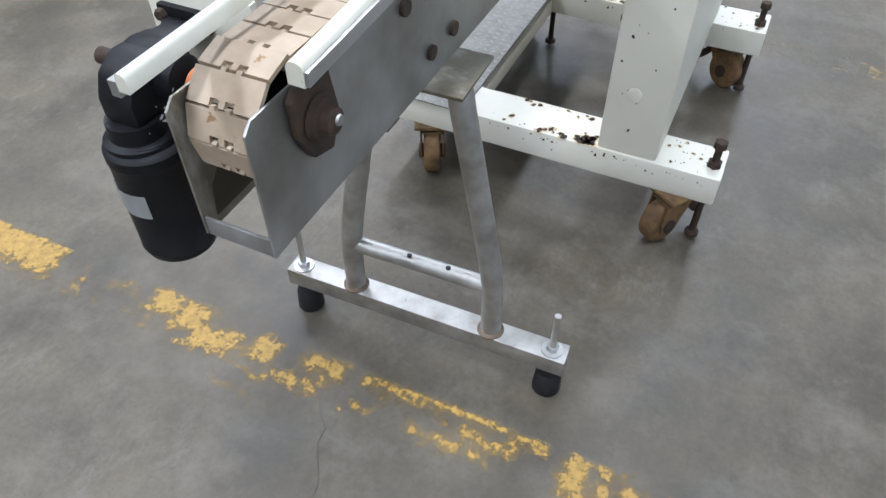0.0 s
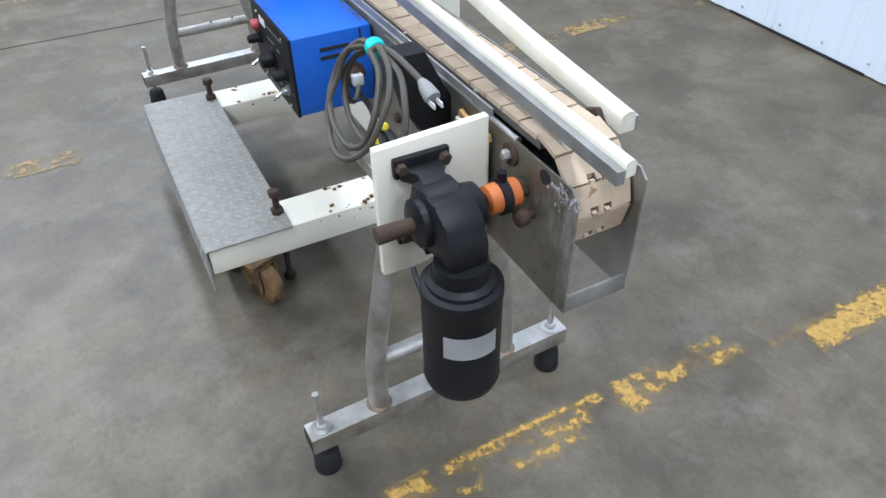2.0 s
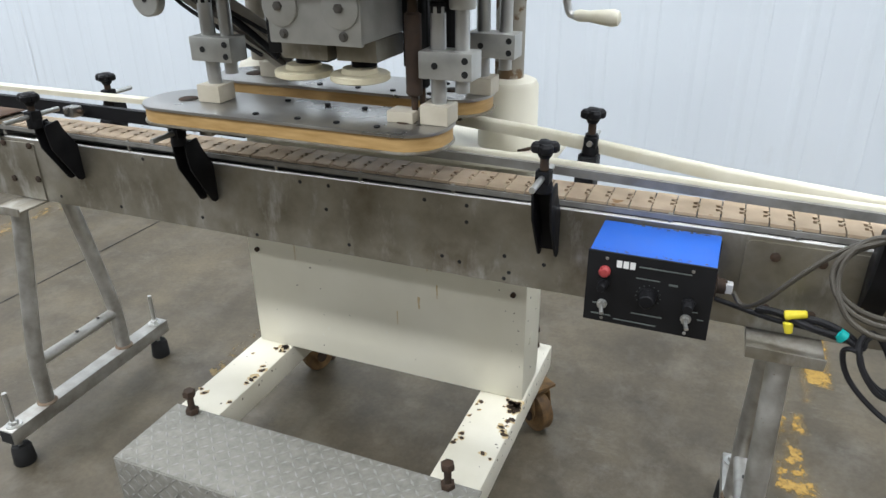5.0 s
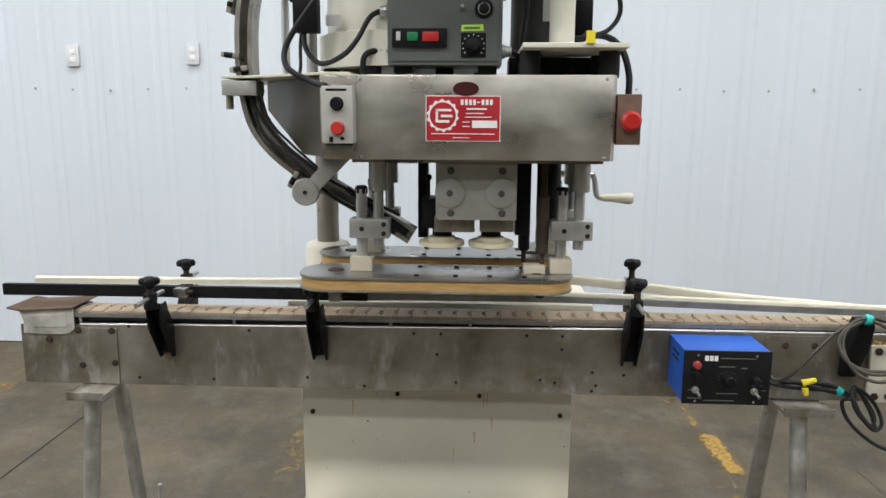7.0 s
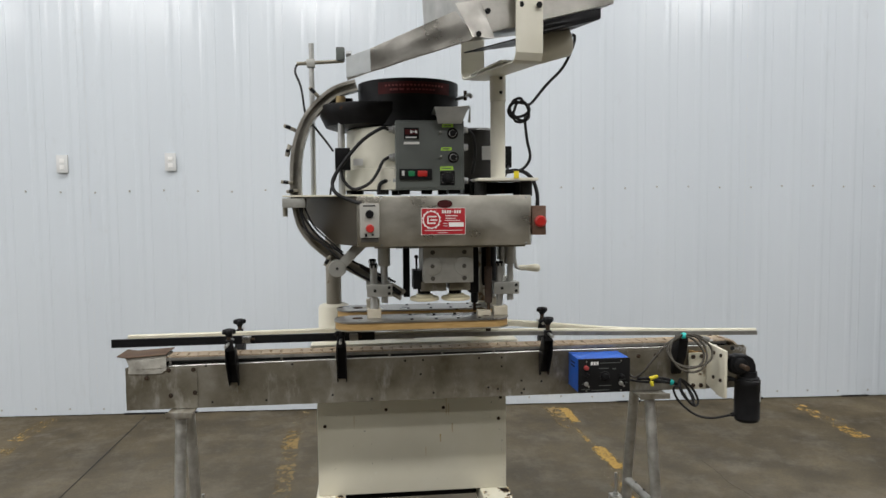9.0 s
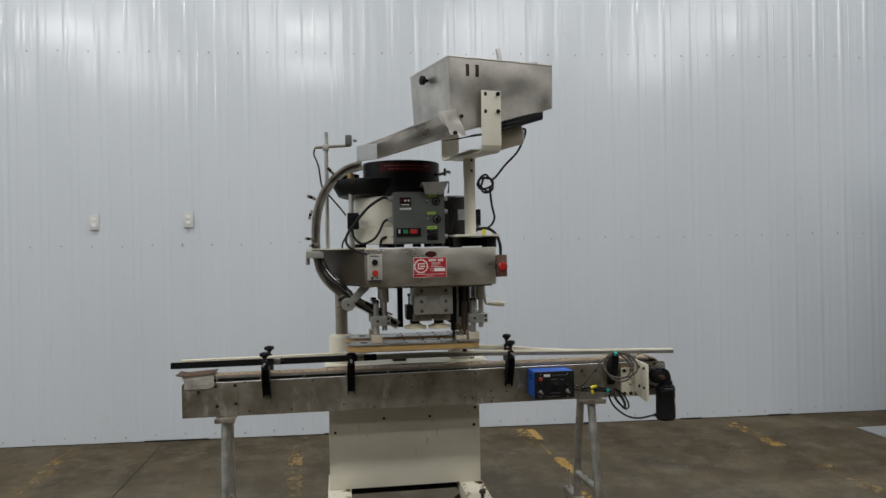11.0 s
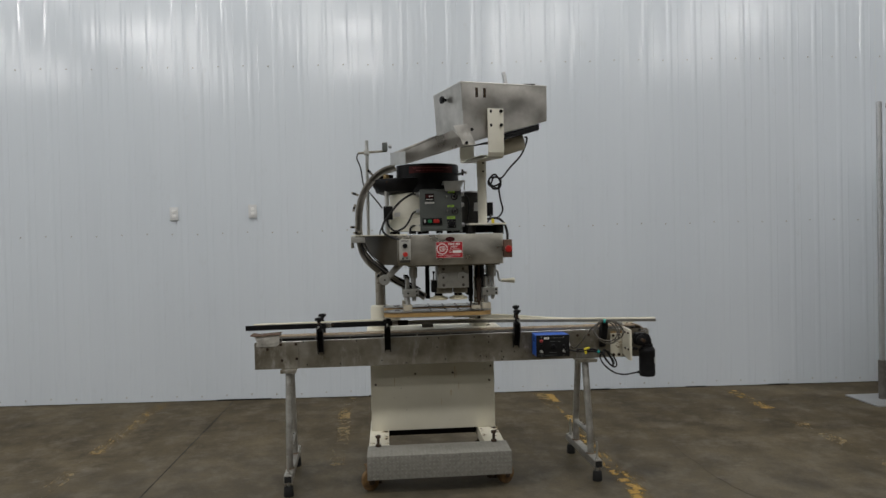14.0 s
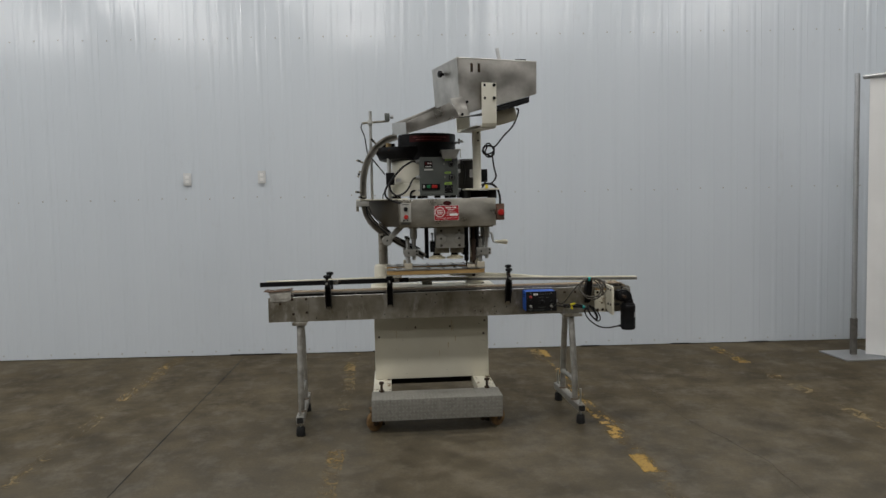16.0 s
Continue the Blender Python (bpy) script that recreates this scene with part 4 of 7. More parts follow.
def conveyor_leg(x, y, turn, label, off=0.0, half=0.062):
    """A welded stainless trestle: bottom box bar, two bent tubes, cross tube, levelling feet."""
    ob = thing("trestle", (x, y, 0), label, "trestle", "conveyor trestles", local=True, turn=turn)
    part("foot_bar", box(-0.024, 0.024, -0.306, 0.308, 0.082, 0.125, 0.003), TUBE, ob)
    part("end_cap", box(-0.020, 0.020, -0.3075, -0.3055, 0.086, 0.121), HOLE, ob)
    for s in (-1, 1):
        base = 0.150 * s + off
        pts = [(0, s * a + off, z) for a, z in ((0.150, 0.123), (0.150, 0.19), (0.148, 0.245), (0.140, 0.31), (0.124, 0.40), (0.107, 0.49), (0.090, 0.58), (0.079, 0.64), (0.073, 0.684))]
        part("leg_tube", sweep(pts, 0.0205, None, 18, True, 5), TUBE, ob, "bent stainless tube")
        w = lathe([(0, 0.027), (0.003, 0.0265), (0.007, 0.022)], (0, base, 0.124), (0, 0, 1))
        part("weld", w, surface("heat_tinted_weld", (0.12, 0.08, 0.05), (0.24, 0.19, 0.14), 0.6, 0.7, 40), ob)
    part("cross_tube", rod((0, off - 0.146, 0.250), (0, off + 0.146, 0.250), 0.0165), TUBE, ob)
    for hy in (0.06, -0.02):
        part("drilled_hole", rod((0.004, hy, 0.267), (0.004, hy, 0.2695), 0.005, None, seg=10), HOLE, ob)
    tp = part("top_plate", box(-half, half, -0.125, 0.105, 0.683, 0.6895, 0.002), STEEL, ob)
    part("top_plate_lip", prism([(-half, 0.678), (half - 0.002, 0.676), (half, 0.698), (-half, 0.700)], -0.129, -0.125, "y", None, 0.001), STEEL, tp)
    for by in (-0.277, 0.277):
        f = part("levelling_foot", lathe([(0, 0.027), (0.004, 0.029), (0.05, 0.026), (0.058, 0.022)], (0, by, 0), (0, 0, 1)), RUBBER, ob, "black rubber levelling foot")
        part("stud", rod((0, by, 0.058), (0, by, 0.228), 0.0065, None, 0.0065, 12), STEEL_CLEAN, f)
        part("washer", lathe([(0, 0.021), (0.003, 0.021)], (0, by, 0.125), (0, 0, 1)), STEEL_CLEAN, f)
        part("nut", hexbolt((0, by, 0.128), (0, 0, 1), 0.0125, 0.011), STEEL_CLEAN, f)
    return ob


conveyor_leg(0.953, 0.047, 1.6, "bent stainless tube trestle leg under the drive end")
conveyor_leg(-0.858, 0.040, 2.2, "bent stainless tube trestle leg under the infeed end", -0.016, 0.047)


# ---------------------------------------------------------------- guide rails
def guide_rail(name, pts, label, steel=True, black=False, tall=0.026):
    ob = thing("guide_rail", pts[len(pts) // 2], label, "guide rail", "conveyor guide rails")
    if black:
        part("rail_bar", strip(pts, 0.014, 0.030), BLACK, ob)
        return ob
    if steel:
        part("rail_channel", strip([(x, y - 0.008, z - 0.004) for x, y, z in pts], 0.010, 0.016), RAIL_GREY, ob, "bright steel rail backing")
        part("wear_face", strip([(x, y + 0.003, z + 0.004) for x, y, z in pts], 0.0125, 0.019, domed=True), PLASTIC_WHITE, ob, "ivory plastic wear face")
    else:
        part("wear_face", strip(pts, 0.020, tall, domed=True), PLASTIC_WHITE, ob, "ivory plastic wear face")
        part("rail_channel", strip([(x, y + 0.0122, z - 0.003) for x, y, z in pts], 0.006, tall * 0.6), STEEL_CLEAN, ob, "bright steel rail backing")
    return ob


guide_rail("a", [(-0.20, 0.000, 0.945), (0.05, 0.012, 0.945), (0.40, 0.030, 0.940), (0.90, 0.022, 0.928), (1.423, 0.016, 0.916)], "steel-backed ivory plastic guide rail along the conveyor")
guide_rail("b", [(0.16, 0.225, 0.958), (0.30, 0.205, 0.955), (0.50, 0.180, 0.946), (0.80, 0.142, 0.922), (1.05, 0.119, 0.908), (1.310, 0.112, 0.889)], "ivory plastic guide rail flaring away from the conveyor", steel=False)
guide_rail("c", [(-1.116, 0.030, 0.938), (-0.70, 0.018, 0.942), (-0.136, -0.010, 0.948)], "black plastic guide rail on the infeed side", black=True)
guide_rail("d", [(-1.085, 0.125, 0.945), (-0.60, 0.120, 0.949), (-0.18, 0.112, 0.956)], "thin ivory plastic guide rail on the infeed side", steel=False, tall=0.017)


def knob(bm_at, parent):
    x, y, z = bm_at
    k = lathe([(0, 0.010), (0.006, 0.013), (0.012, 0.014)], (x, y, z), (0, 0, 1))
    for i in range(4):
        a = math.pi / 2 * i + 0.4
        c = (x + 0.013 * math.cos(a), y + 0.013 * math.sin(a), z + 0.010)
        lathe([(0, 0.009), (0.003, 0.012), (0.012, 0.012), (0.017, 0.008)], c, (0, 0, 1), k, 14)
    lathe([(0, 0.015), (0.016, 0.015), (0.019, 0.010)], (x, y, z + 0.010), (0, 0, 1), k)
    part("knob", k, BLACK, parent, "black four-lobed clamping knob")


def rail_bracket(x, y_sign, reach, knob_z, knob_y, label, group_label="guide rail brackets", pin=True):
    """A black plastic arm bolted to the side plate, with a post, a knob and a cross rod."""
    s = y_sign
    y0 = CY0 if s < 0 else CY1
    ob = thing("rail_bracket", (x, y0, 0.78), label, "rail bracket", group_label)
    out = [(0.001, 0.774), (0.012, 0.772), (0.020, 0.777), (0.072, 0.866), (0.078, 0.905), (0.078, 0.925), (0.040, 0.930), (0.030, 0.905), (0.001, 0.858)]
    arm = bmesh.new()
    for dx in (-0.0185, 0.0145):
        prism([(y0 + s * a, b) for a, b in out], x + dx, x + dx + 0.004, "x", arm, 0.0008)
    prism([(y0 + s * a, b) for a, b in [(0.001, 0.785), (0.001, 0.858), (0.030, 0.903), (0.044, 0.925), (0.052, 0.925), (0.040, 0.890), (0.010, 0.845), (0.010, 0.785)]], x - 0.015, x + 0.015, "x", arm)
    part("arm", arm, BLACK, ob, "black plastic bracket arm")
    py = knob_y
    part("post", lathe([(0, 0.016), (0.008, 0.017), (0.020, 0.015), (0.022, 0.0125), (knob_z - 0.970, 0.0125)], (x, py, 0.922), (0, 0, 1)), BLACK, ob)
    part("stem", rod((x, py, knob_z - 0.048), (x, py, knob_z - 0.022), 0.008), RUST, ob, "rusty threaded stem")
    knob((x, py, knob_z - 0.026), ob)
    cl = box(x - 0.013, x + 0.013, py - 0.014, py + 0.014, 0.938, 0.962, 0.004)
    part("clamp", cl, BLACK, ob)
    if pin:
        part("rod", rod((x, py + s * 0.075, 0.950), (x, py - s * reach, 0.950), 0.0055), STEEL_CLEAN, ob, "bright steel cross rod")
    return ob


rail_bracket(0.528, -1, 0.055, 1.010, -0.069, "black plastic rail bracket with a lobed knob beside the blue box")
rail_bracket(-0.262, -1, 0.05, 0.980, -0.075, "black plastic rail bracket with a lobed knob under the cap tightener")
rail_bracket(-0.666, -1, 0.07, 1.000, -0.086, "black plastic rail bracket with a lobed knob on the infeed side")
rail_bracket(0.562, 1, 0.02, 1.014, 0.160, "black plastic rail bracket behind the conveyor")
rail_bracket(-0.666, 1, 0.02, 1.000, 0.140, "black plastic rail bracket behind the conveyor")
for cx, cy in ((-0.615, -0.02), (-0.215, -0.03)):
    c = thing("rail_clamp", (cx, cy, 0.936), "bright steel rail clamp block", "rail clamp", "rail clamps")
    part("clamp_block", box(cx - 0.016, cx + 0.016, cy - 0.014, cy + 0.014, 0.937, 0.961, 0.003), BELT_STEEL, c)
    part("clamp_screw", rod((cx + 0.015, cy, 0.950), (cx + 0.030, cy, 0.950), 0.005), RUST, c)


def spare_bracket():
    """The bare bracket arm that the cord hangs on."""
    x = 1.072
    ob = thing("rail_bracket", (x, 0, 0.74), "bare black plastic bracket arm with a cord hung on it", "rail bracket", "guide rail brackets")
    out = [(-0.001, 0.762), (-0.014, 0.758), (-0.060, 0.835), (-0.078, 0.905), (-0.070, 0.922), (-0.036, 0.922), (-0.001, 0.852)]
    part("arm", prism(out, x - 0.019, x + 0.019, "x", None, 0.003), BLACK, ob)
    return ob


spare_bracket()


# ---------------------------------------------------------------- blue control box
def blue_box():
    x0, x1, y0, y1, z0, z1 = 0.629, 0.829, -0.141, -0.004, 0.730, 0.859
    ob = thing("control_box", (0.73, -0.06, z0), "scuffed blue metal control box with a black face plate", "control box")
    part("housing", box(x0, x1, y0 + 0.004, y1, z0, z1, 0.003), BLUE, ob, "blue enamelled housing")
    rnd = random.Random(31)
    worn = [(rnd.uniform(x0 + 0.004, x1 - 0.004), y0 + 0.010 + abs(rnd.gauss(0, 0.003)), rnd.choice((0.001, 0.0018, 0.003))) for k in range(34)]
    worn += [(rnd.uniform(x0 + 0.05, x1 - 0.004), y1 - 0.004 - abs(rnd.gauss(0, 0.004)), rnd.choice((0.0015, 0.0025, 0.004))) for k in range(38)]
    flakes("paint_wear", worn, "z", z1, surface("grimy_bare_edge", (0.05, 0.045, 0.035), (0.12, 0.10, 0.075), 0.7), ob, "rubbed grimy edges", 32)
    face = part("face_plate", box(x0 - 0.001, x1 + 0.001, y0, y0 + 0.005, z0 - 0.001, z1 + 0.001, 0.001), PANEL_BLACK, ob, "black face plate")
    f = y0
    bars("maker_mark", [(x0 + 0.047 + k, x0 + 0.0555 + k, z1 - 0.0170, 0.0125) for k in (0.0, 0.0107, 0.0214)], f - 0.0002, PRINT, face)
    bars("print", [(x0 + 0.083, x0 + 0.165, z1 - 0.0165, 0.0022)], f, GREY_BOX, face)
    bars("print", [(x0 + 0.080, x0 + 0.118, z1 - 0.037, 0.002), (x0 + 0.132, x0 + 0.146, z1 - 0.040, 0.0035), (x0 + 0.078, x0 + 0.128, z0 + 0.026, 0.0022), (x0 + 0.013, x0 + 0.028, z0 + 0.0335, 0.0025), (x0 + 0.158, x0 + 0.182, z0 + 0.0475, 0.002), (x0 + 0.182, x0 + 0.192, z0 + 0.035, 0.002), (x0 + 0.012, x0 + 0.045, z0 + 0.0135, 0.0025), (x0 + 0.05, x0 + 0.12, z0 + 0.0085, 0.002)], f, GREY_BOX, face)
    part("indicator", lathe([(0, 0.0095), (0.008, 0.0095), (0.012, 0.007), (0.013, 0.003)], (x0 + 0.029, f, z1 - 0.033), (0, -1, 0)), DULL_RED, face, "red indicator button")
    for dx, dz, r, h in ((0.028, 0.072, 0.008, 0.022), (0.102, 0.062, 0.0135, 0.024), (0.166, 0.061, 0.009, 0.022)):
        part("dial", lathe([(0, r * 1.25), (0.003, r * 1.25), (0.004, r), (h - 0.002, r * 0.9), (h, r * 0.75)], (x0 + dx, f, z0 + dz), (0, -1, 0)), BLACK, face, "black control dial")
    ring = bmesh.new()
    for i in range(11):
        a = radians(210 - 24 * i)
        c = Vector((x0 + 0.102 + 0.0195 * math.cos(a), f - 0.0003, z0 + 0.062 + 0.0195 * math.sin(a)))
        box(c.x - 0.0007, c.x + 0.0007, c.y - 0.0004, c.y + 0.0004, c.z - 0.0007, c.z + 0.0007, 0, ring)
    part("dial_marks", ring, GREY_BOX, face, smooth=False, kind="stuff")
    for dx, dz in ((0.029, 0.034), (0.165, 0.033)):
        tg = part("toggle", lathe([(0, 0.0085), (0.003, 0.0085), (0.004, 0.006), (0.010, 0.006)], (x0 + dx, f, z0 + dz), (0, -1, 0)), STEEL_CLEAN, face, "chrome toggle switch")
        part("lever", rod((x0 + dx, f - 0.010, z0 + dz), (x0 + dx + 0.004, f - 0.024, z0 + dz - 0.006), 0.0025, None, 0.0038, 10), STEEL_CLEAN, tg)
    for dx, dz in ((0.031, 0.119), (0.166, 0.119), (0.03, 0.006), (0.166, 0.006)):
        part("screw", lathe([(0, 0.0030), (0.0018, 0.0024)], (x0 + dx, f, z0 + dz), (0, -1, 0), None, 8), TUBE, face)
    for z in (0.834, 0.820):
        part("vent_slot", box(x1 - 0.001, x1 + 0.0012, -0.092, -0.044, z - 0.0026, z + 0.0026), HOLE, ob)
        part("vent_slot", box(x0 - 0.0012, x0 + 0.001, -0.092, -0.044, z - 0.0026, z + 0.0026), HOLE, ob)
    part("seam", box(x1 - 0.002, x1 + 0.0018, -0.0245, -0.0225, 0.808, 0.857), HOLE, ob)
    g = part("cable_gland", lathe([(0, 0.021), (0.004, 0.021), (0.005, 0.014), (0.018, 0.013), (0.020, 0.009)], (x1, -0.042, 0.783), (1, 0, 0)), RUST, ob, "rusty cable gland")
    part("gland_clamp", box(x1 + 0.014, x1 + 0.030, -0.052, -0.034, 0.774, 0.792, 0.003), LABEL, g)
    return ob


blue_box()


# ---------------------------------------------------------------- cords
PLUG_GREY = surface("grey_moulded_rubber", (0.16, 0.16, 0.15), (0.22, 0.22, 0.21), 0.6)


def loop(cx, cz, rx, rz, start, turns, lean, y, seed, n=12, wide=0.0, slant=0.0):
    """Slack loops of cord hung from a peg: lower parts stand further out."""
    rnd = random.Random(seed)
    out = []
    for i in range(int(turns * n) + 1):
        a = radians(start) - 2 * math.pi * i / n
        k = 1 + 0.05 * math.sin(2.3 * a + seed) + rnd.uniform(-0.012, 0.012)
        z = cz + rz * k * math.sin(a)
        out.append((cx + rx * k * math.cos(a) + slant * (cz - z) + 0.003 * math.sin(0.9 * i + seed), y + wide * math.cos(a) + lean * (z - cz - rz) + rnd.uniform(-0.003, 0.003), z))
    return out


def power_cord():
    ob = thing("power_cord", (1.06, -0.08, 0.76), "coiled grey power cord bound with teal tape on a bracket arm", "power cord")
    pts = [(0.860, -0.044, 0.776), (0.878, -0.060, 0.762), (0.905, -0.080, 0.785), (0.945, -0.092, 0.842), (0.995, -0.090, 0.895)]
    pts += loop(1.086, 0.869, 0.086, 0.060, 118, 1.02, 0.35, -0.086, 2)
    pts += loop(1.068, 0.867, 0.076, 0.064, 88, 1.0, 0.5, -0.094, 5)
    pts += loop(1.062, 0.870, 0.068, 0.059, 84, 0.95, 0.42, -0.100, 9)
    pts += [(1.068, -0.086, 0.930), (1.110, -0.080, 0.929), (1.152, -0.071, 0.915)]
    cord = part("cord", sweep(pts, 0.0043, None, 8, True, 5), CORD_GREY, ob)
    part("plug", lathe([(0, 0.005), (0.010, 0.0085), (0.026, 0.0105), (0.030, 0.0095)], (1.150, -0.0715, 0.916), (0.030, 0.002, -0.012), None, 14), PLUG_GREY, ob, "grey moulded plug")
    for dy in (-0.005, 0.005):
        part("prong", box(1.177, 1.193, -0.0705 + dy - 0.001, -0.0705 + dy + 0.001, 0.899, 0.905), LABEL, ob)
    part("tape_band", lathe([(0, 0.0115), (0.006, 0.013), (0.015, 0.0115), (0.016, 0.009)], (1.056, -0.092, 0.929), (0.9, 0.0, -0.05), None, 12), TEAL, ob, "teal tape band")
    return ob


def motor_cord():
    ob = thing("cable_bundle", (1.02, -0.06, 0.68), "dark bundled motor cable hanging under the conveyor", "cable")
    pts = [(0.834, -0.040, 0.756), (0.875, -0.036, 0.745), (0.93, -0.045, 0.738), (0.99, -0.052, 0.737), (1.035, -0.056, 0.733)]
    pts += loop(1.098, 0.694, 0.026, 0.044, 140, 1.0, 0.1, -0.046, 1, 12, 0.026, 0.60)
    pts += loop(1.104, 0.690, 0.034, 0.050, 135, 1.0, 0.15, -0.050, 4, 12, 0.030, 0.60)
    pts += loop(1.092, 0.698, 0.022, 0.050, 120, 0.98, 0.2, -0.050, 7, 12, 0.022, 0.55)
    pts += [(1.040, -0.062, 0.712), (1.052, -0.068, 0.672), (1.085, -0.076, 0.635), (1.13, -0.085, 0.606), (1.185, -0.093, 0.596), (1.245, -0.10, 0.606), (1.280, -0.105, 0.612)]
    part("cable", sweep(pts, 0.0046, None, 8, True, 5), CORD, ob)
    part("tape_band", lathe([(0, 0.0105), (0.013, 0.012), (0.014, 0.009)], (1.026, -0.056, 0.741), (0.7, 0.0, -0.6), None, 12), TEAL, ob, "teal tape band")
    for a, b in (((0.945, -0.05, 0.752), (0.978, -0.052, 0.762)), ((0.952, -0.052, 0.742), (0.956, -0.055, 0.722))):
        part("wire_nut", rod(a, b, 0.0085, None, 0.0065, 12, 0.002), YELLOW, ob, "yellow wire connector")
    part("cable", sweep([(0.90, -0.04, 0.752), (0.935, -0.045, 0.752), (0.955, -0.05, 0.748), (0.99, -0.06, 0.742), (1.04, -0.058, 0.732)], 0.0065, None, 8), CORD, ob)
    part("cable", sweep([(0.95, -0.045, 0.745), (0.99, -0.05, 0.752), (1.03, -0.052, 0.742), (1.06, -0.05, 0.722)], 0.0065, None, 8), CORD, ob)
    return ob


power_cord()
motor_cord()


# ---------------------------------------------------------------- drive
def drive_bracket():
    ob = thing("motor_bracket", (1.16, -0.05, 0.69), "white painted steel angle bracket bolted to the conveyor", "motor bracket")
    fl = part("flange", prism([(1.124, 0.692), (1.198, 0.692), (1.198, 0.838), (1.165, 0.842), (1.124, 0.840)], -0.0125, -0.0040, "y", None, 0.001), WHITE, ob)
    for x, z in ((1.142, 0.826), (1.178, 0.828), (1.142, 0.708), (1.176, 0.708)):
        part("bolt_head", hexbolt((x, -0.0125, z), (0, -1, 0), 0.0095, 0.006), RUST, fl)
    rnd = random.Random(21)
    cream = surface("flaky_cream_paint", (0.50, 0.42, 0.28), (0.70, 0.65, 0.54), 0.7, 0.0, 60, (1, 1, 1), 90, 0.6)
    flakes("rust_patch", [(1.174 + rnd.gauss(0, 0.008), 0.766 + rnd.gauss(0, 0.012), rnd.choice((0.003, 0.005, 0.007))) for k in range(9)] + [(1.190 + rnd.uniform(-0.012, 0.006), 0.80 + rnd.uniform(-0.02, 0.03), 0.0025) for k in range(7)], "y", -0.0125, surface("brown_rust_flake", (0.13, 0.075, 0.035), (0.30, 0.20, 0.10), 0.85, 0.0, 90.0), fl, "flaking rust patch", 5)
    flakes("paint_crust", [(1.186 + rnd.gauss(0, 0.007), 0.757 + rnd.gauss(0, 0.012), rnd.choice((0.004, 0.007))) for k in range(12)], "y", -0.0132, cream, fl, "cream paint crust", 6)
    part("paint_remnant", prism([(1.126, 0.842), (1.204, 0.842), (1.200, 0.850), (1.160, 0.847), (1.130, 0.852)], -0.0095, -0.0040, "y"), surface("old_orange_paint", (0.28, 0.15, 0.035), (0.46, 0.30, 0.10), 0.7, 0.0, 70, (1, 1, 1), 90, 0.4, (0.10, 0.05, 0.03), 0.55, 60), fl, "orange paint remnant")
    pl = part("mounting_plate", prism([(-0.0125, 0.883), (-0.162, 0.877), (-0.162, 0.693), (-0.118, 0.691), (-0.0125, 0.715)], 1.198, 1.2095, "x", None, 0.0015), WHITE, ob, "white painted mounting plate")
    for y in (-0.134, -0.078):
        for z in (0.855, 0.757):
            part("bolt_head", hexbolt((1.198, y, z), (-1, 0, 0), 0.0075, 0.006), RUST, pl)
    return ob


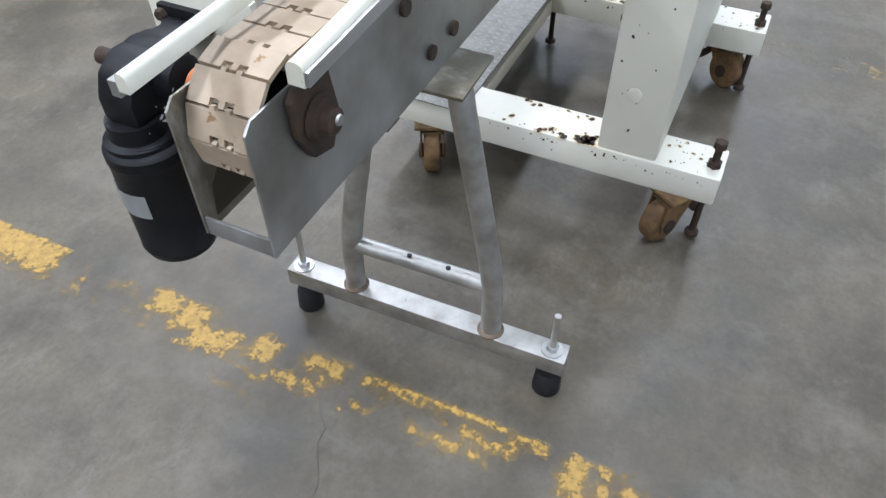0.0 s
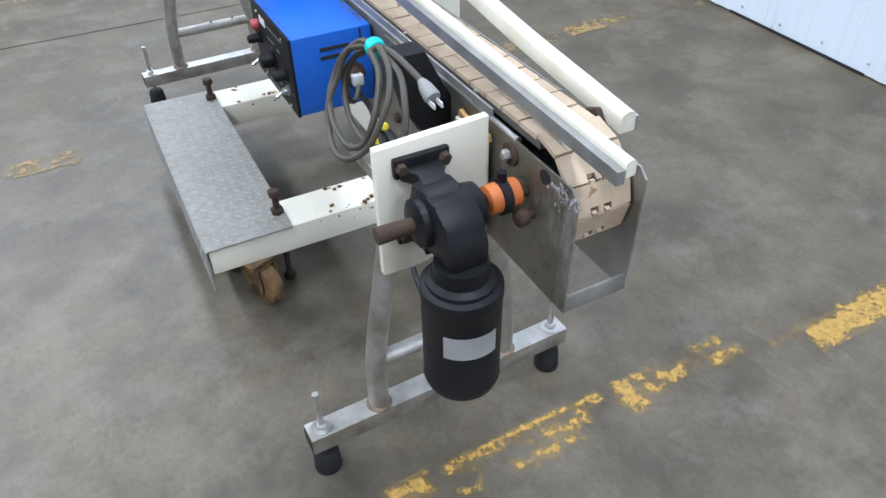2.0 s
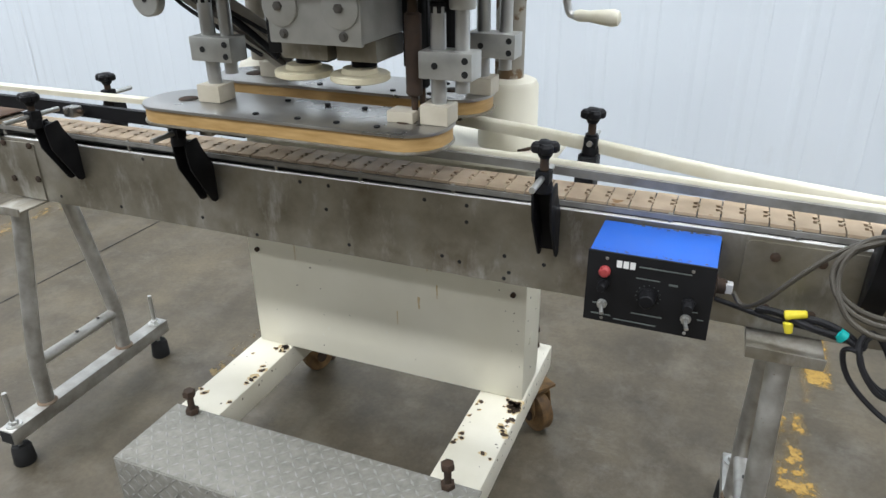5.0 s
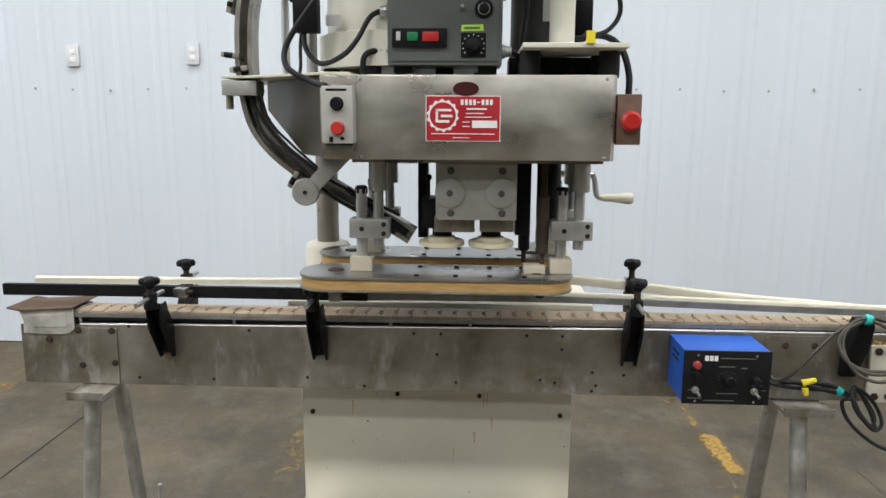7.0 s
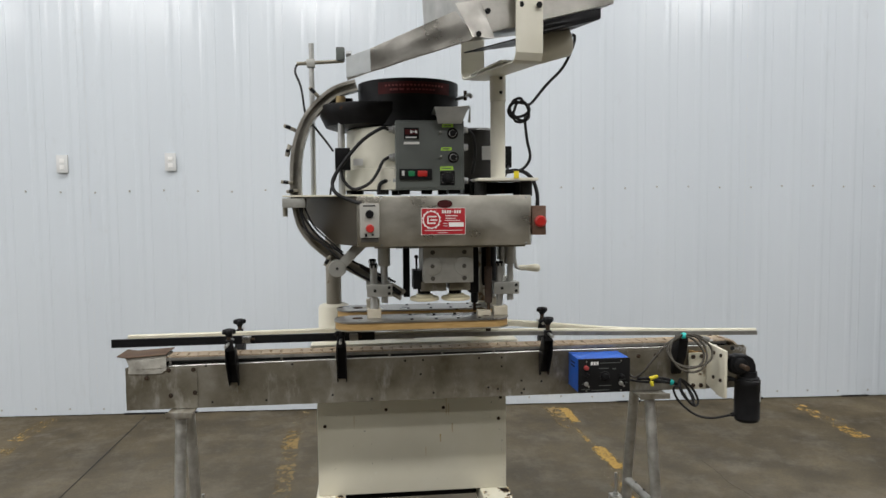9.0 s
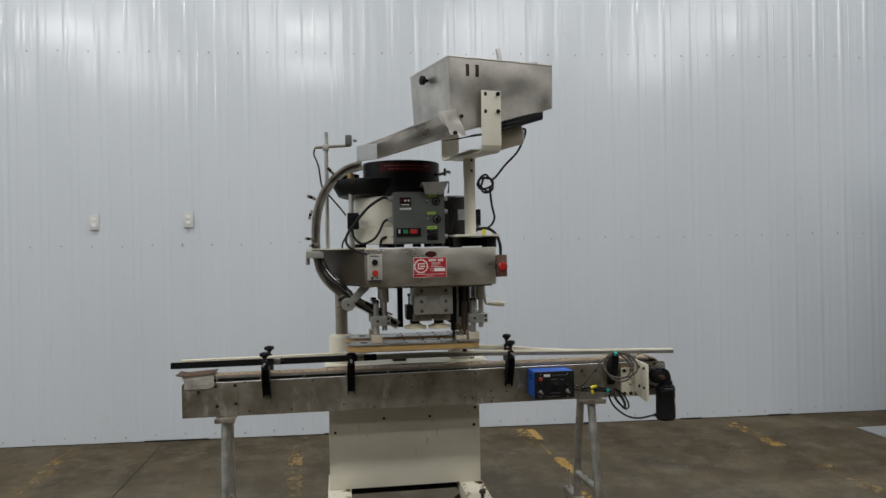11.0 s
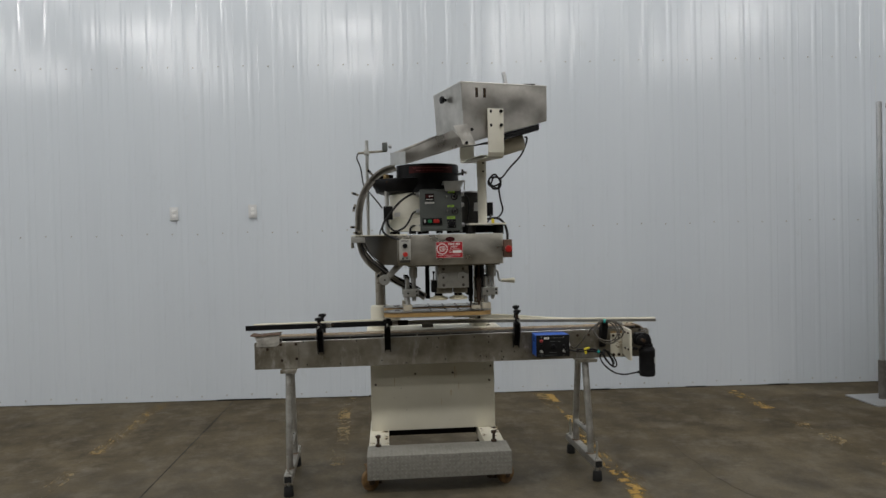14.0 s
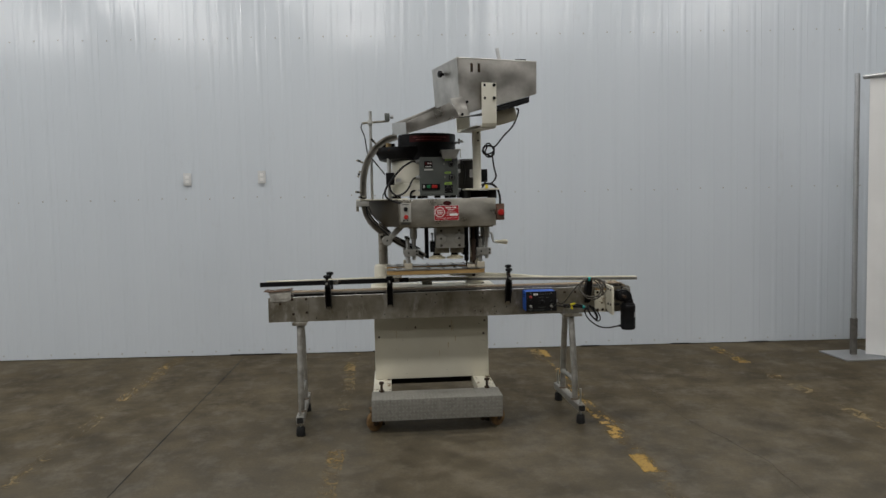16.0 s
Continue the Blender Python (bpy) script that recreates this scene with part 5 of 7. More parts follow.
def gear_motor():
    ob = thing("gear_motor", (1.32, -0.11, 0.56), "black painted right-angle gear motor with an orange shaft coupling", "gear motor")
    ax, az = 1.283, 0.817
    h = part("gearbox", lathe([(0, 0.024), (0.003, 0.029), (0.012, 0.030), (0.014, 0.038), (0.018, 0.040), (0.054, 0.040), (0.058, 0.037), (0.060, 0.030), (0.080, 0.028), (0.084, 0.022)], (ax, -0.147, az), (0, 1, 0), None, 32), BLACK_PAINT, ob, "black cast gearbox")
    blk = prism([(1.252, 0.852), (1.312, 0.856), (1.338, 0.842), (1.350, 0.815), (1.350, 0.786), (1.300, 0.782), (1.258, 0.786), (1.252, 0.80)], -0.136, -0.086, "y", None, 0.008)
    part("worm_housing", blk, BLACK_PAINT, h)
    part("neck", lathe([(0, 0.041), (0.006, 0.041), (0.010, 0.033), (0.030, 0.032)], (1.331, -0.112, 0.757), (0, 0, 1), None, 28), BLACK_PAINT, h)
    for z0, z1 in ((0.840, 0.866), (0.744, 0.768)):
        part("foot", box(1.2175, 1.227, -0.142, -0.070, z0, z1, 0.003), BLACK_PAINT, h)
    part("web", prism([(1.227, -0.136), (1.227, -0.076), (1.246, -0.090), (1.272, -0.094), (1.272, -0.126), (1.246, -0.122)], 0.838, 0.854, "z", None, 0.002), BLACK_PAINT, h)
    part("web", prism([(1.227, -0.136), (1.227, -0.076), (1.246, -0.090), (1.268, -0.094), (1.268, -0.126), (1.246, -0.122)], 0.752, 0.766, "z", None, 0.002), BLACK_PAINT, h)
    for y in (-0.134, -0.078):
        for z in (0.855, 0.757):
            part("bolt", hexbolt((1.227, y, z), (1, 0, 0), 0.0075, 0.008), RUST, h)
    part("shaft", rod((ax, -0.146, az), (ax, -0.192, az), 0.0095, None, 0.0105, 18, 0.001), RUST, ob, "rusty output shaft stub")
    cp = part("coupling", lathe([(0, 0.013), (0.002, 0.018), (0.016, 0.019), (0.018, 0.017), (0.027, 0.017), (0.029, 0.019), (0.042, 0.018), (0.044, 0.012)], (ax, -0.055, az), (0, 1, 0), None, 22), ORANGE, ob, "orange jaw coupling")
    part("coupling_spider", lathe([(0, 0.0225), (0.011, 0.0225)], (ax, -0.0385, az), (0, 1, 0), None, 22), BLACK_PAINT, cp, "black clamp ring")
    part("ring_screw", rod((ax, -0.033, az + 0.020), (ax, -0.033, az + 0.034), 0.006, seg=10), BLACK_PAINT, cp)
    part("drive_shaft", rod((ax, -0.056, az), (ax, 0.001, az), 0.010), RUST, ob)
    part("set_bolt", lathe([(0, 0.007), (0.010, 0.007), (0.011, 0.011), (0.022, 0.011), (0.024, 0.008)], (1.303, -0.0005, 0.794), (0.1, -1, 0)), RUST, ob, "rusty set bolt")
    cb = part("washer", lathe([(0, 0.0155), (0.003, 0.0150), (0.004, 0.011)], (1.250, -0.0005, 0.847), (0, -1, 0)), RUST, ob)
    part("bolt", lathe([(0, 0.0075), (0.006, 0.0075), (0.008, 0.005)], (1.250, -0.0045, 0.847), (0, -1, 0), None, 6), TUBE, cb)
    part("slot_hole", lathe([(0, 0.009), (0.0015, 0.009)], (1.322, -0.0006, 0.856), (0, -1, 0)), HOLE, ob)
    mx, my = 1.328, -0.110
    m = part("motor", lathe([(0, 0.020), (0.001, 0.040), (0.005, 0.0455), (0.016, 0.0490), (0.018, 0.0482), (0.150, 0.0482), (0.152, 0.0495), (0.164, 0.0490), (0.169, 0.044), (0.171, 0.036)], (mx, my, 0.588), (0, 0, 1), None, 40), BLACK_PAINT, ob, "black cylindrical motor")
    part("motor_flange", lathe([(0, 0.041), (0.008, 0.039), (0.010, 0.036)], (mx, my, 0.757), (0, 0, 1), None, 32), BLACK_PAINT, m)
    lab = bmesh.new()
    n, a0, a1 = 10, radians(-54), radians(24)
    lo, hi = [], []
    for i in range(n + 1):
        a = a0 + (a1 - a0) * i / n
        lo.append(lab.verts.new((mx + 0.0498 * math.cos(a), my + 0.0498 * math.sin(a), 0.672)))
        hi.append(lab.verts.new((mx + 0.0498 * math.cos(a), my + 0.0498 * math.sin(a), 0.707)))
    for i in range(n):
        lab.faces.new((lo[i], lo[i + 1], hi[i + 1], hi[i]))
    bmesh.ops.solidify(lab, geom=lab.faces[:], thickness=-0.0006)
    part("rating_plate", lab, LABEL, m, "worn silver rating plate")
    part("cord_grip", rod((mx - 0.040, my + 0.018, 0.612), (mx - 0.056, my + 0.010, 0.612), 0.008), BLACK, m)
    ob.location += Vector((-0.008, 0.0, -0.003))
    return ob


drive_bracket()
gear_motor()


# ---------------------------------------------------------------- cap tightener belts
TZ = 1.030


def belt_unit(y0, y1, label, TZ=1.030):
    ob = thing("gripper_belt", (0.04, (y0 + y1) / 2, 0.985), label, "gripper belt", "side gripper belts")
    x0, x1, r = -0.284, 0.366, (y1 - y0) / 2 - 0.001
    top = part("top_plate", prism(slab(x0, x1, y0, y1, r * 0.92, 10), TZ - 0.006, TZ, "z", None, 0.0008), BELT_STEEL, ob, "dull steel top plate")
    part("belt", prism(slab(x0 + 0.004, x1 - 0.004, y0 + 0.004, y1 - 0.004, r * 0.88, 10), TZ - 0.031, TZ - 0.0065, "z"), BELT, ob, "tan flat belt")
    part("bottom_plate", prism(slab(x0 + 0.001, x1 - 0.001, y0 + 0.001, y1 - 0.001, r * 0.9, 10), TZ - 0.036, TZ - 0.0315, "z", None, 0.0006), STEEL, ob)
    for x in (x0 + 0.085, x1 - 0.085):
        part("pulley_cap", lathe([(0, 0.020), (0.002, 0.018), (0.003, 0.010)], (x, (y0 + y1) / 2, TZ), (0, 0, 1), None, 18), RUST, top)
    for x in (0.0, 0.09, 0.17, 0.25):
        for yy in (y0 + 0.03, y1 - 0.03):
            part("cap_screw", lathe([(0, 0.006), (0.003, 0.006)], (x, yy, TZ), (0, 0, 1), None, 8), BLACK, top)
    part("spindle", rod((x1 - 0.075, (y0 + y1) / 2, TZ - 0.060), (x1 - 0.075, (y0 + y1) / 2, TZ - 0.036), 0.010), RUST, ob)
    return ob


belt_unit(-0.178, -0.012, "long rounded gripper belt unit with a tan flat belt")
belt_unit(0.050, 0.205, "rounded gripper belt unit with a tan belt behind the other", 1.037)


def hanger(x, dx, y, s, big_top, TZ=1.030):
    """Two vertical shafts with a clamp block, carrying a belt unit."""
    ob = thing("belt_hanger", (x, y, TZ), "aluminium clamp block on two vertical steel shafts", "belt hanger", "belt hangers")
    part("foot_block", box(x - 0.026, x + 0.026, y - 0.026, y + 0.024, TZ + 0.0005, TZ + 0.034, 0.002), surface("aged_ivory_block", (0.40, 0.36, 0.28), (0.50, 0.46, 0.37), 0.5), ob)
    part("shaft", rod((x, y, TZ + 0.034), (x, y, 1.225), 0.0135), STEEL_CLEAN, ob, "bright steel shaft")
    part("shaft_nut", lathe([(0, 0.015), (0.014, 0.015), (0.018, 0.011)], (x, y, 1.215), (0, 0, 1), None, 6), BLACK, ob)
    x2 = x + dx
    part("shaft", rod((x2, y + 0.004, 1.085), (x2, y + 0.004, 1.25), 0.0125), STEEL_CLEAN, ob, "bright steel shaft")
    part("sleeve", lathe([(0, 0.021), (0.004, 0.0225), (0.066, 0.0225), (0.068, 0.030), (0.075, 0.030), (0.076, 0.034), (0.084, 0.034)], (x2, y + 0.004, 1.222), (0, 0, 1), None, 24), ALU, ob)
    lo, hi = min(x, x2) - 0.026, max(x, x2) + 0.028
    c = part("clamp_block", box(lo, hi, y - 0.028, y + 0.022, 1.110, 1.156, 0.003), ALU, ob, "milled aluminium clamp block")
    for bx, bz in ((hi - 0.012, 1.122), (hi - 0.012, 1.144), (lo + 0.030, 1.133)):
        part("clamp_screw", lathe([(0, 0.0058), (0.0016, 0.0058)], (bx, y - 0.028, bz), (0, -1, 0), None, 10), HOLE, c)
    return ob


hanger(-0.137, 0.040, -0.082, -1, True)
hanger(0.338, 0.042, -0.080, -1, True)
hanger(-0.139, 0.044, 0.128, 1, True, 1.037)
hanger(0.345, 0.044, 0.128, 1, True, 1.037)


def dampers():
    for x, y, z0, z1, m in ((0.258, 0.03, 1.062, 1.30, BLACK_PAINT), (0.294, -0.085, 1.075, 1.215, surface("brown_rusty_tube", (0.035, 0.022, 0.015), (0.065, 0.040, 0.027), 0.7, 0.1, 40))):
        ob = thing("spring_damper", (x, y, TZ), "dark spring damper rod standing on the belt unit", "spring damper", "spring dampers")
        part("rod", rod((x, y, TZ), (x, y, z0), 0.006), RUST, ob)
        part("barrel", lathe([(0, 0.011), (0.004, 0.0145), (z1 - z0 - 0.004, 0.0145), (z1 - z0, 0.010)], (x, y, z0), (0, 0, 1)), m, ob)
        part("upper_rod", rod((x, y, z1), (x, y, 1.300), 0.009), RUST, ob)
    ob = thing("spacer_block", (0.276, -0.10, TZ), "small white block on the belt plate", "spacer block")
    part("block", box(0.250, 0.300, -0.110, -0.068, TZ, TZ + 0.020, 0.002), surface("aged_ivory_block", (0.50, 0.46, 0.37), (0.58, 0.54, 0.45), 0.5), ob)


dampers()


# ---------------------------------------------------------------- spindle gear block
def spindle_unit():
    ob = thing("spindle_gearbox", (0.13, -0.10, 1.10), "grey cast spindle gearbox with two cream rubber cap discs", "gearbox")
    part("housing", box(0.040, 0.222, -0.156, 0.05, 1.160, 1.300, 0.004), ALU_GREY, ob, "grey cast housing")
    fp = part("front_plate", box(0.045, 0.225, -0.1665, -0.1565, 1.158, 1.286, 0.002), ALU_GREY, ob)
    for x in (0.073, 0.190):
        part("bearing_cap", lathe([(0, 0.034), (0.005, 0.034), (0.007, 0.031)], (x, -0.1665, 1.220), (0, -1, 0), None, 32), ALU_GREY, fp)
        part("cap_bolt", lathe([(0, 0.008), (0.006, 0.008), (0.009, 0.004)], (x, -0.1735, 1.220), (0, -1, 0), None, 6), DULL_RAIL, fp)
        for dz in (-0.046, 0.050):
            part("washer_bolt", lathe([(0, 0.0085), (0.002, 0.0085), (0.003, 0.005), (0.006, 0.005)], (x + 0.002, -0.1665, 1.220 + dz), (0, -1, 0), None, 12), DULL_RAIL, fp)
    part("lower_block", box(0.034, 0.130, -0.12, 0.0, 1.122, 1.160, 0.002), STEEL, ob)
    part("lower_block", box(0.142, 0.222, -0.11, 0.0, 1.122, 1.160, 0.002), STEEL, ob)
    for x in (0.051, 0.170):
        part("spindle", rod((x, -0.06, 1.100), (x, -0.06, 1.124), 0.024), BLACK_PAINT, ob)
        d = part("cap_disc", lathe([(0, 0.052), (0.002, 0.055), (0.011, 0.055), (0.013, 0.052), (0.0135, 0.034), (0.022, 0.032)], (x, -0.078, 1.084), (0, 0, 1), None, 32), PUCK, ob, "cream rubber cap tightening disc")
    part("lever", rod((0.020, -0.10, 1.18), (0.020, -0.10, 1.245), 0.004), BLACK, ob)
    part("lever_ball", lathe([(0, 0.004), (0.004, 0.008), (0.010, 0.008), (0.014, 0.004)], (0.020, -0.10, 1.243), (0, 0, 1), None, 14), BLACK, ob)
    part("side_block", box(0.006, 0.037, -0.12, -0.03, 1.13, 1.20, 0.003), BLACK_PAINT, ob)
    part("back_frame", box(0.23, 0.268, -0.02, 0.10, 1.10, 1.30, 0.003), BLACK_PAINT, ob)
    part("back_frame", box(-0.02, 0.006, 0.08, 0.12, 1.075, 1.30, 0.002), BLACK_PAINT, ob)
    part("torque_head", lathe([(0, 0.028), (0.03, 0.030), (0.16, 0.030), (0.17, 0.02)], (0.315, 0.02, 1.125), (0, 0, 1)), BLACK_PAINT, ob)
    ob.location += Vector((0.003, 0.021, 0.004))
    return ob


spindle_unit()


# ---------------------------------------------------------------- head
HF = -0.236


def head():
    ob = thing("bottle_capper", (0.12, 0.1, 1.297), "brushed stainless bottle capper housing on two columns", "bottle capper")
    shell = part("shell", prism([(-0.190, HF), (0.418, HF), (0.427, HF + 0.012), (0.427, 0.400), (-0.170, 0.400), (-0.190, HF + 0.02)], 1.300, 1.476, "z", None, 0.004), HEAD_STEEL, ob, "brushed stainless shell")
    wing = bmesh.new()
    top = [(-0.189, HF + 0.03), (-0.400, 0.110), (-0.400, 0.400), (-0.172, 0.398)]
    low = [(-0.189, HF + 0.03), (-0.270, -0.06), (-0.270, 0.400), (-0.172, 0.398)]
    hi = [wing.verts.new((x, y, 1.4755)) for x, y in top]
    md = [wing.verts.new((x, y, 1.405)) for x, y in top]
    lo = [wing.verts.new((x, y, 1.302)) for x, y in low]
    for a, b in ((hi, md), (md, lo)):
        for i in range(4):
            wing.faces.new((a[i], a[(i + 1) % 4], b[(i + 1) % 4], b[i]))
    wing.faces.new(hi), wing.faces.new(list(reversed(lo)))
    bmesh.ops.recalc_face_normals(wing, faces=wing.faces)
    # dark brown stands for the shaded side of the head
    part("side_wing", wing, WING_SHADE, ob, "side panel with its shade put into dark brown steel")
    part("wing_flange", prism([(-0.185, -0.21), (-0.13, -0.21), (-0.13, 0.40), (-0.46, 0.40), (-0.46, -0.06), (-0.40, -0.06)], 1.4765, 1.4825, "z", None, 0.001), PLASTIC_WHITE, ob, "white top deck")
    for z in (1.468, 1.306):
        for x in (-0.105, 0.405):
            part("rivet", lathe([(0, 0.004), (0.003, 0.002)], (x, HF, z), (0, -1, 0), None, 8), GALV, shell)
    part("badge", prism([(0.116 + 0.027 * math.cos(a), 1.447 + 0.0145 * math.sin(a)) for a in [2 * math.pi * i / 24 for i in range(24)]], HF - 0.003, HF - 0.0002, "y"), DARK_RED, shell, "small dark oval badge")
    rack = bmesh.new()
    for i in range(14):
        box(-0.055 + 0.006 * i, -0.052 + 0.006 * i, HF + 0.004, HF + 0.012, 1.292, 1.300, 0, rack)
    part("rack_teeth", rack, BLACK, shell, smooth=False, kind="stuff")
    # red name plate
    x0, x1, z0, z1 = 0.0345, 0.1865, 1.3415, 1.4315
    pl = part("name_plate", box(x0 - 0.002, x1 + 0.002, HF - 0.0022, HF - 0.0002, z0 - 0.002, z1 + 0.002), PRINT, shell, "red and white enamel name plate")
    fld = part("red_field", box(x0, x1, HF - 0.0032, HF - 0.0021, z0, z1), RED_SIGN, pl)
    cx, cz = x0 + 0.034, (z0 + z1) / 2 + 0.006
    gear = []
    for i in range(56):
        a = 2 * math.pi * i / 56
        r = 0.0335 if (i // 2) % 2 else 0.0305
        gear.append((cx + r * math.cos(a), cz + r * math.sin(a)))
    part("emblem", prism(gear, HF - 0.0038, HF - 0.0031, "y"), PRINT, pl)
    part("emblem_field", prism([(cx + 0.027 * math.cos(2 * math.pi * i / 32), cz + 0.027 * math.sin(2 * math.pi * i / 32)) for i in range(32)], HF - 0.0043, HF - 0.0037, "y"), RED_SIGN, pl)
    bars("emblem_bars", [(cx - 0.014, cx + 0.018, cz + 0.011, 0.005), (cx - 0.004, cx + 0.020, cz - 0.001, 0.005), (cx - 0.010, cx + 0.014, cz - 0.012, 0.005), (cx - 0.015, cx - 0.010, cz - 0.001, 0.026)], HF - 0.0045, PRINT, pl)
    bars("maker_mark", [(x0 + 0.071 + 0.0086 * k, x0 + 0.0768 + 0.0086 * k, z1 - 0.0118, 0.0112 if k != 4 else 0.0028) for k in range(8)], HF - 0.0034, PRINT, pl)
    bars("print", [(x0 + 0.083, x0 + 0.125, z1 - 0.0255, 0.0032), (x0 + 0.082, x0 + 0.120, z1 - 0.0345, 0.0020), (x0 + 0.080, x0 + 0.135, z1 - 0.042, 0.0018), (x0 + 0.075, x0 + 0.090, z1 - 0.052, 0.0018), (x0 + 0.075, x0 + 0.090, z1 - 0.061, 0.0018), (x0 + 0.010, x0 + 0.142, z1 - 0.0765, 0.0018), (x0 + 0.055, x0 + 0.090, z1 - 0.0845, 0.0014), (x0 + 0.095, x0 + 0.147, z1 - 0.0565, 0.015)], HF - 0.0034, PRINT, pl)
    # start / stop station
    cs = part("switch_box", box(-0.179, -0.113, HF - 0.040, HF - 0.0005, 1.334, 1.451, 0.004), GREY_LIGHT, ob, "scuffed grey push-button box")
    part("push_button", lathe([(0, 0.014), (0.006, 0.0135), (0.007, 0.011), (0.014, 0.0105)], (-0.146, HF - 0.040, 1.415), (0, -1, 0)), BLACK, cs, "black start button")
    part("push_button", lathe([(0, 0.0145), (0.006, 0.014), (0.007, 0.012), (0.016, 0.012)], (-0.145, HF - 0.040, 1.366), (0, -1, 0)), RED, cs, "red stop button")
    bars("print", [(-0.168, -0.126, 1.443, 0.004), (-0.163, -0.155, 1.343, 0.011), (-0.140, -0.132, 1.345, 0.006)], HF - 0.0402, BLACK, cs)
    part("box_lip", box(-0.176, -0.116, HF - 0.030, HF - 0.0005, 1.318, 1.333, 0.002), DULL_RAIL, cs)
    # red mushroom button
    eb = part("stop_box", box(0.4295, 0.480, -0.225, -0.155, 1.334, 1.438, 0.003), surface("rusty_brown_enamel", (0.10, 0.055, 0.035), (0.17, 0.10, 0.07), 0.6, 0.1, 30), ob, "rusty emergency stop box")
    part("mushroom_button", lathe([(0, 0.010), (0.006, 0.010), (0.008, 0.021), (0.016, 0.021), (0.021, 0.015)], (0.457, -0.225, 1.383), (0, -1, 0)), RED, eb, "red mushroom stop button")
    # underside cross rail and arm to the disc
    part("under_plate", box(-0.13, 0.41, -0.20, 0.38, 1.292, 1.300), STEEL, ob)
    part("chute_arm", prism([(-0.205, 1.300), (-0.150, 1.300), (-0.245, 1.205), (-0.272, 1.226)], -0.07, -0.058, "y", None, 0.001), ALU, ob)
    part("disc", lathe([(0, 0.030), (0.003, 0.0325), (0.020, 0.0325), (0.023, 0.030)], (-0.266, -0.050, 1.212), (0, -1, 0), None, 30), ALU, ob, "round aluminium adjusting disc")
    part("disc_screw", lathe([(0, 0.005), (0.002, 0.005)], (-0.266, -0.073, 1.212), (0, -1, 0), None, 10), HOLE, ob)
    cr = part("crank", sweep([(0.36, 0.29, 1.235), (0.453, 0.29, 1.235), (0.470, 0.29, 1.225), (0.476, 0.29, 1.190), (0.483, 0.29, 1.172), (0.498, 0.29, 1.169)], 0.008, None, 10), STEEL_CLEAN, ob, "hand crank with a worn ivory grip")
    part("grip", lathe([(0, 0.009), (0.010, 0.012), (0.030, 0.011), (0.050, 0.014), (0.078, 0.017), (0.088, 0.014), (0.092, 0.006)], (0.492, 0.29, 1.169), (1, 0, -0.03), None, 18), PLASTIC_WHITE, cr)
    return on_head(ob)


head()


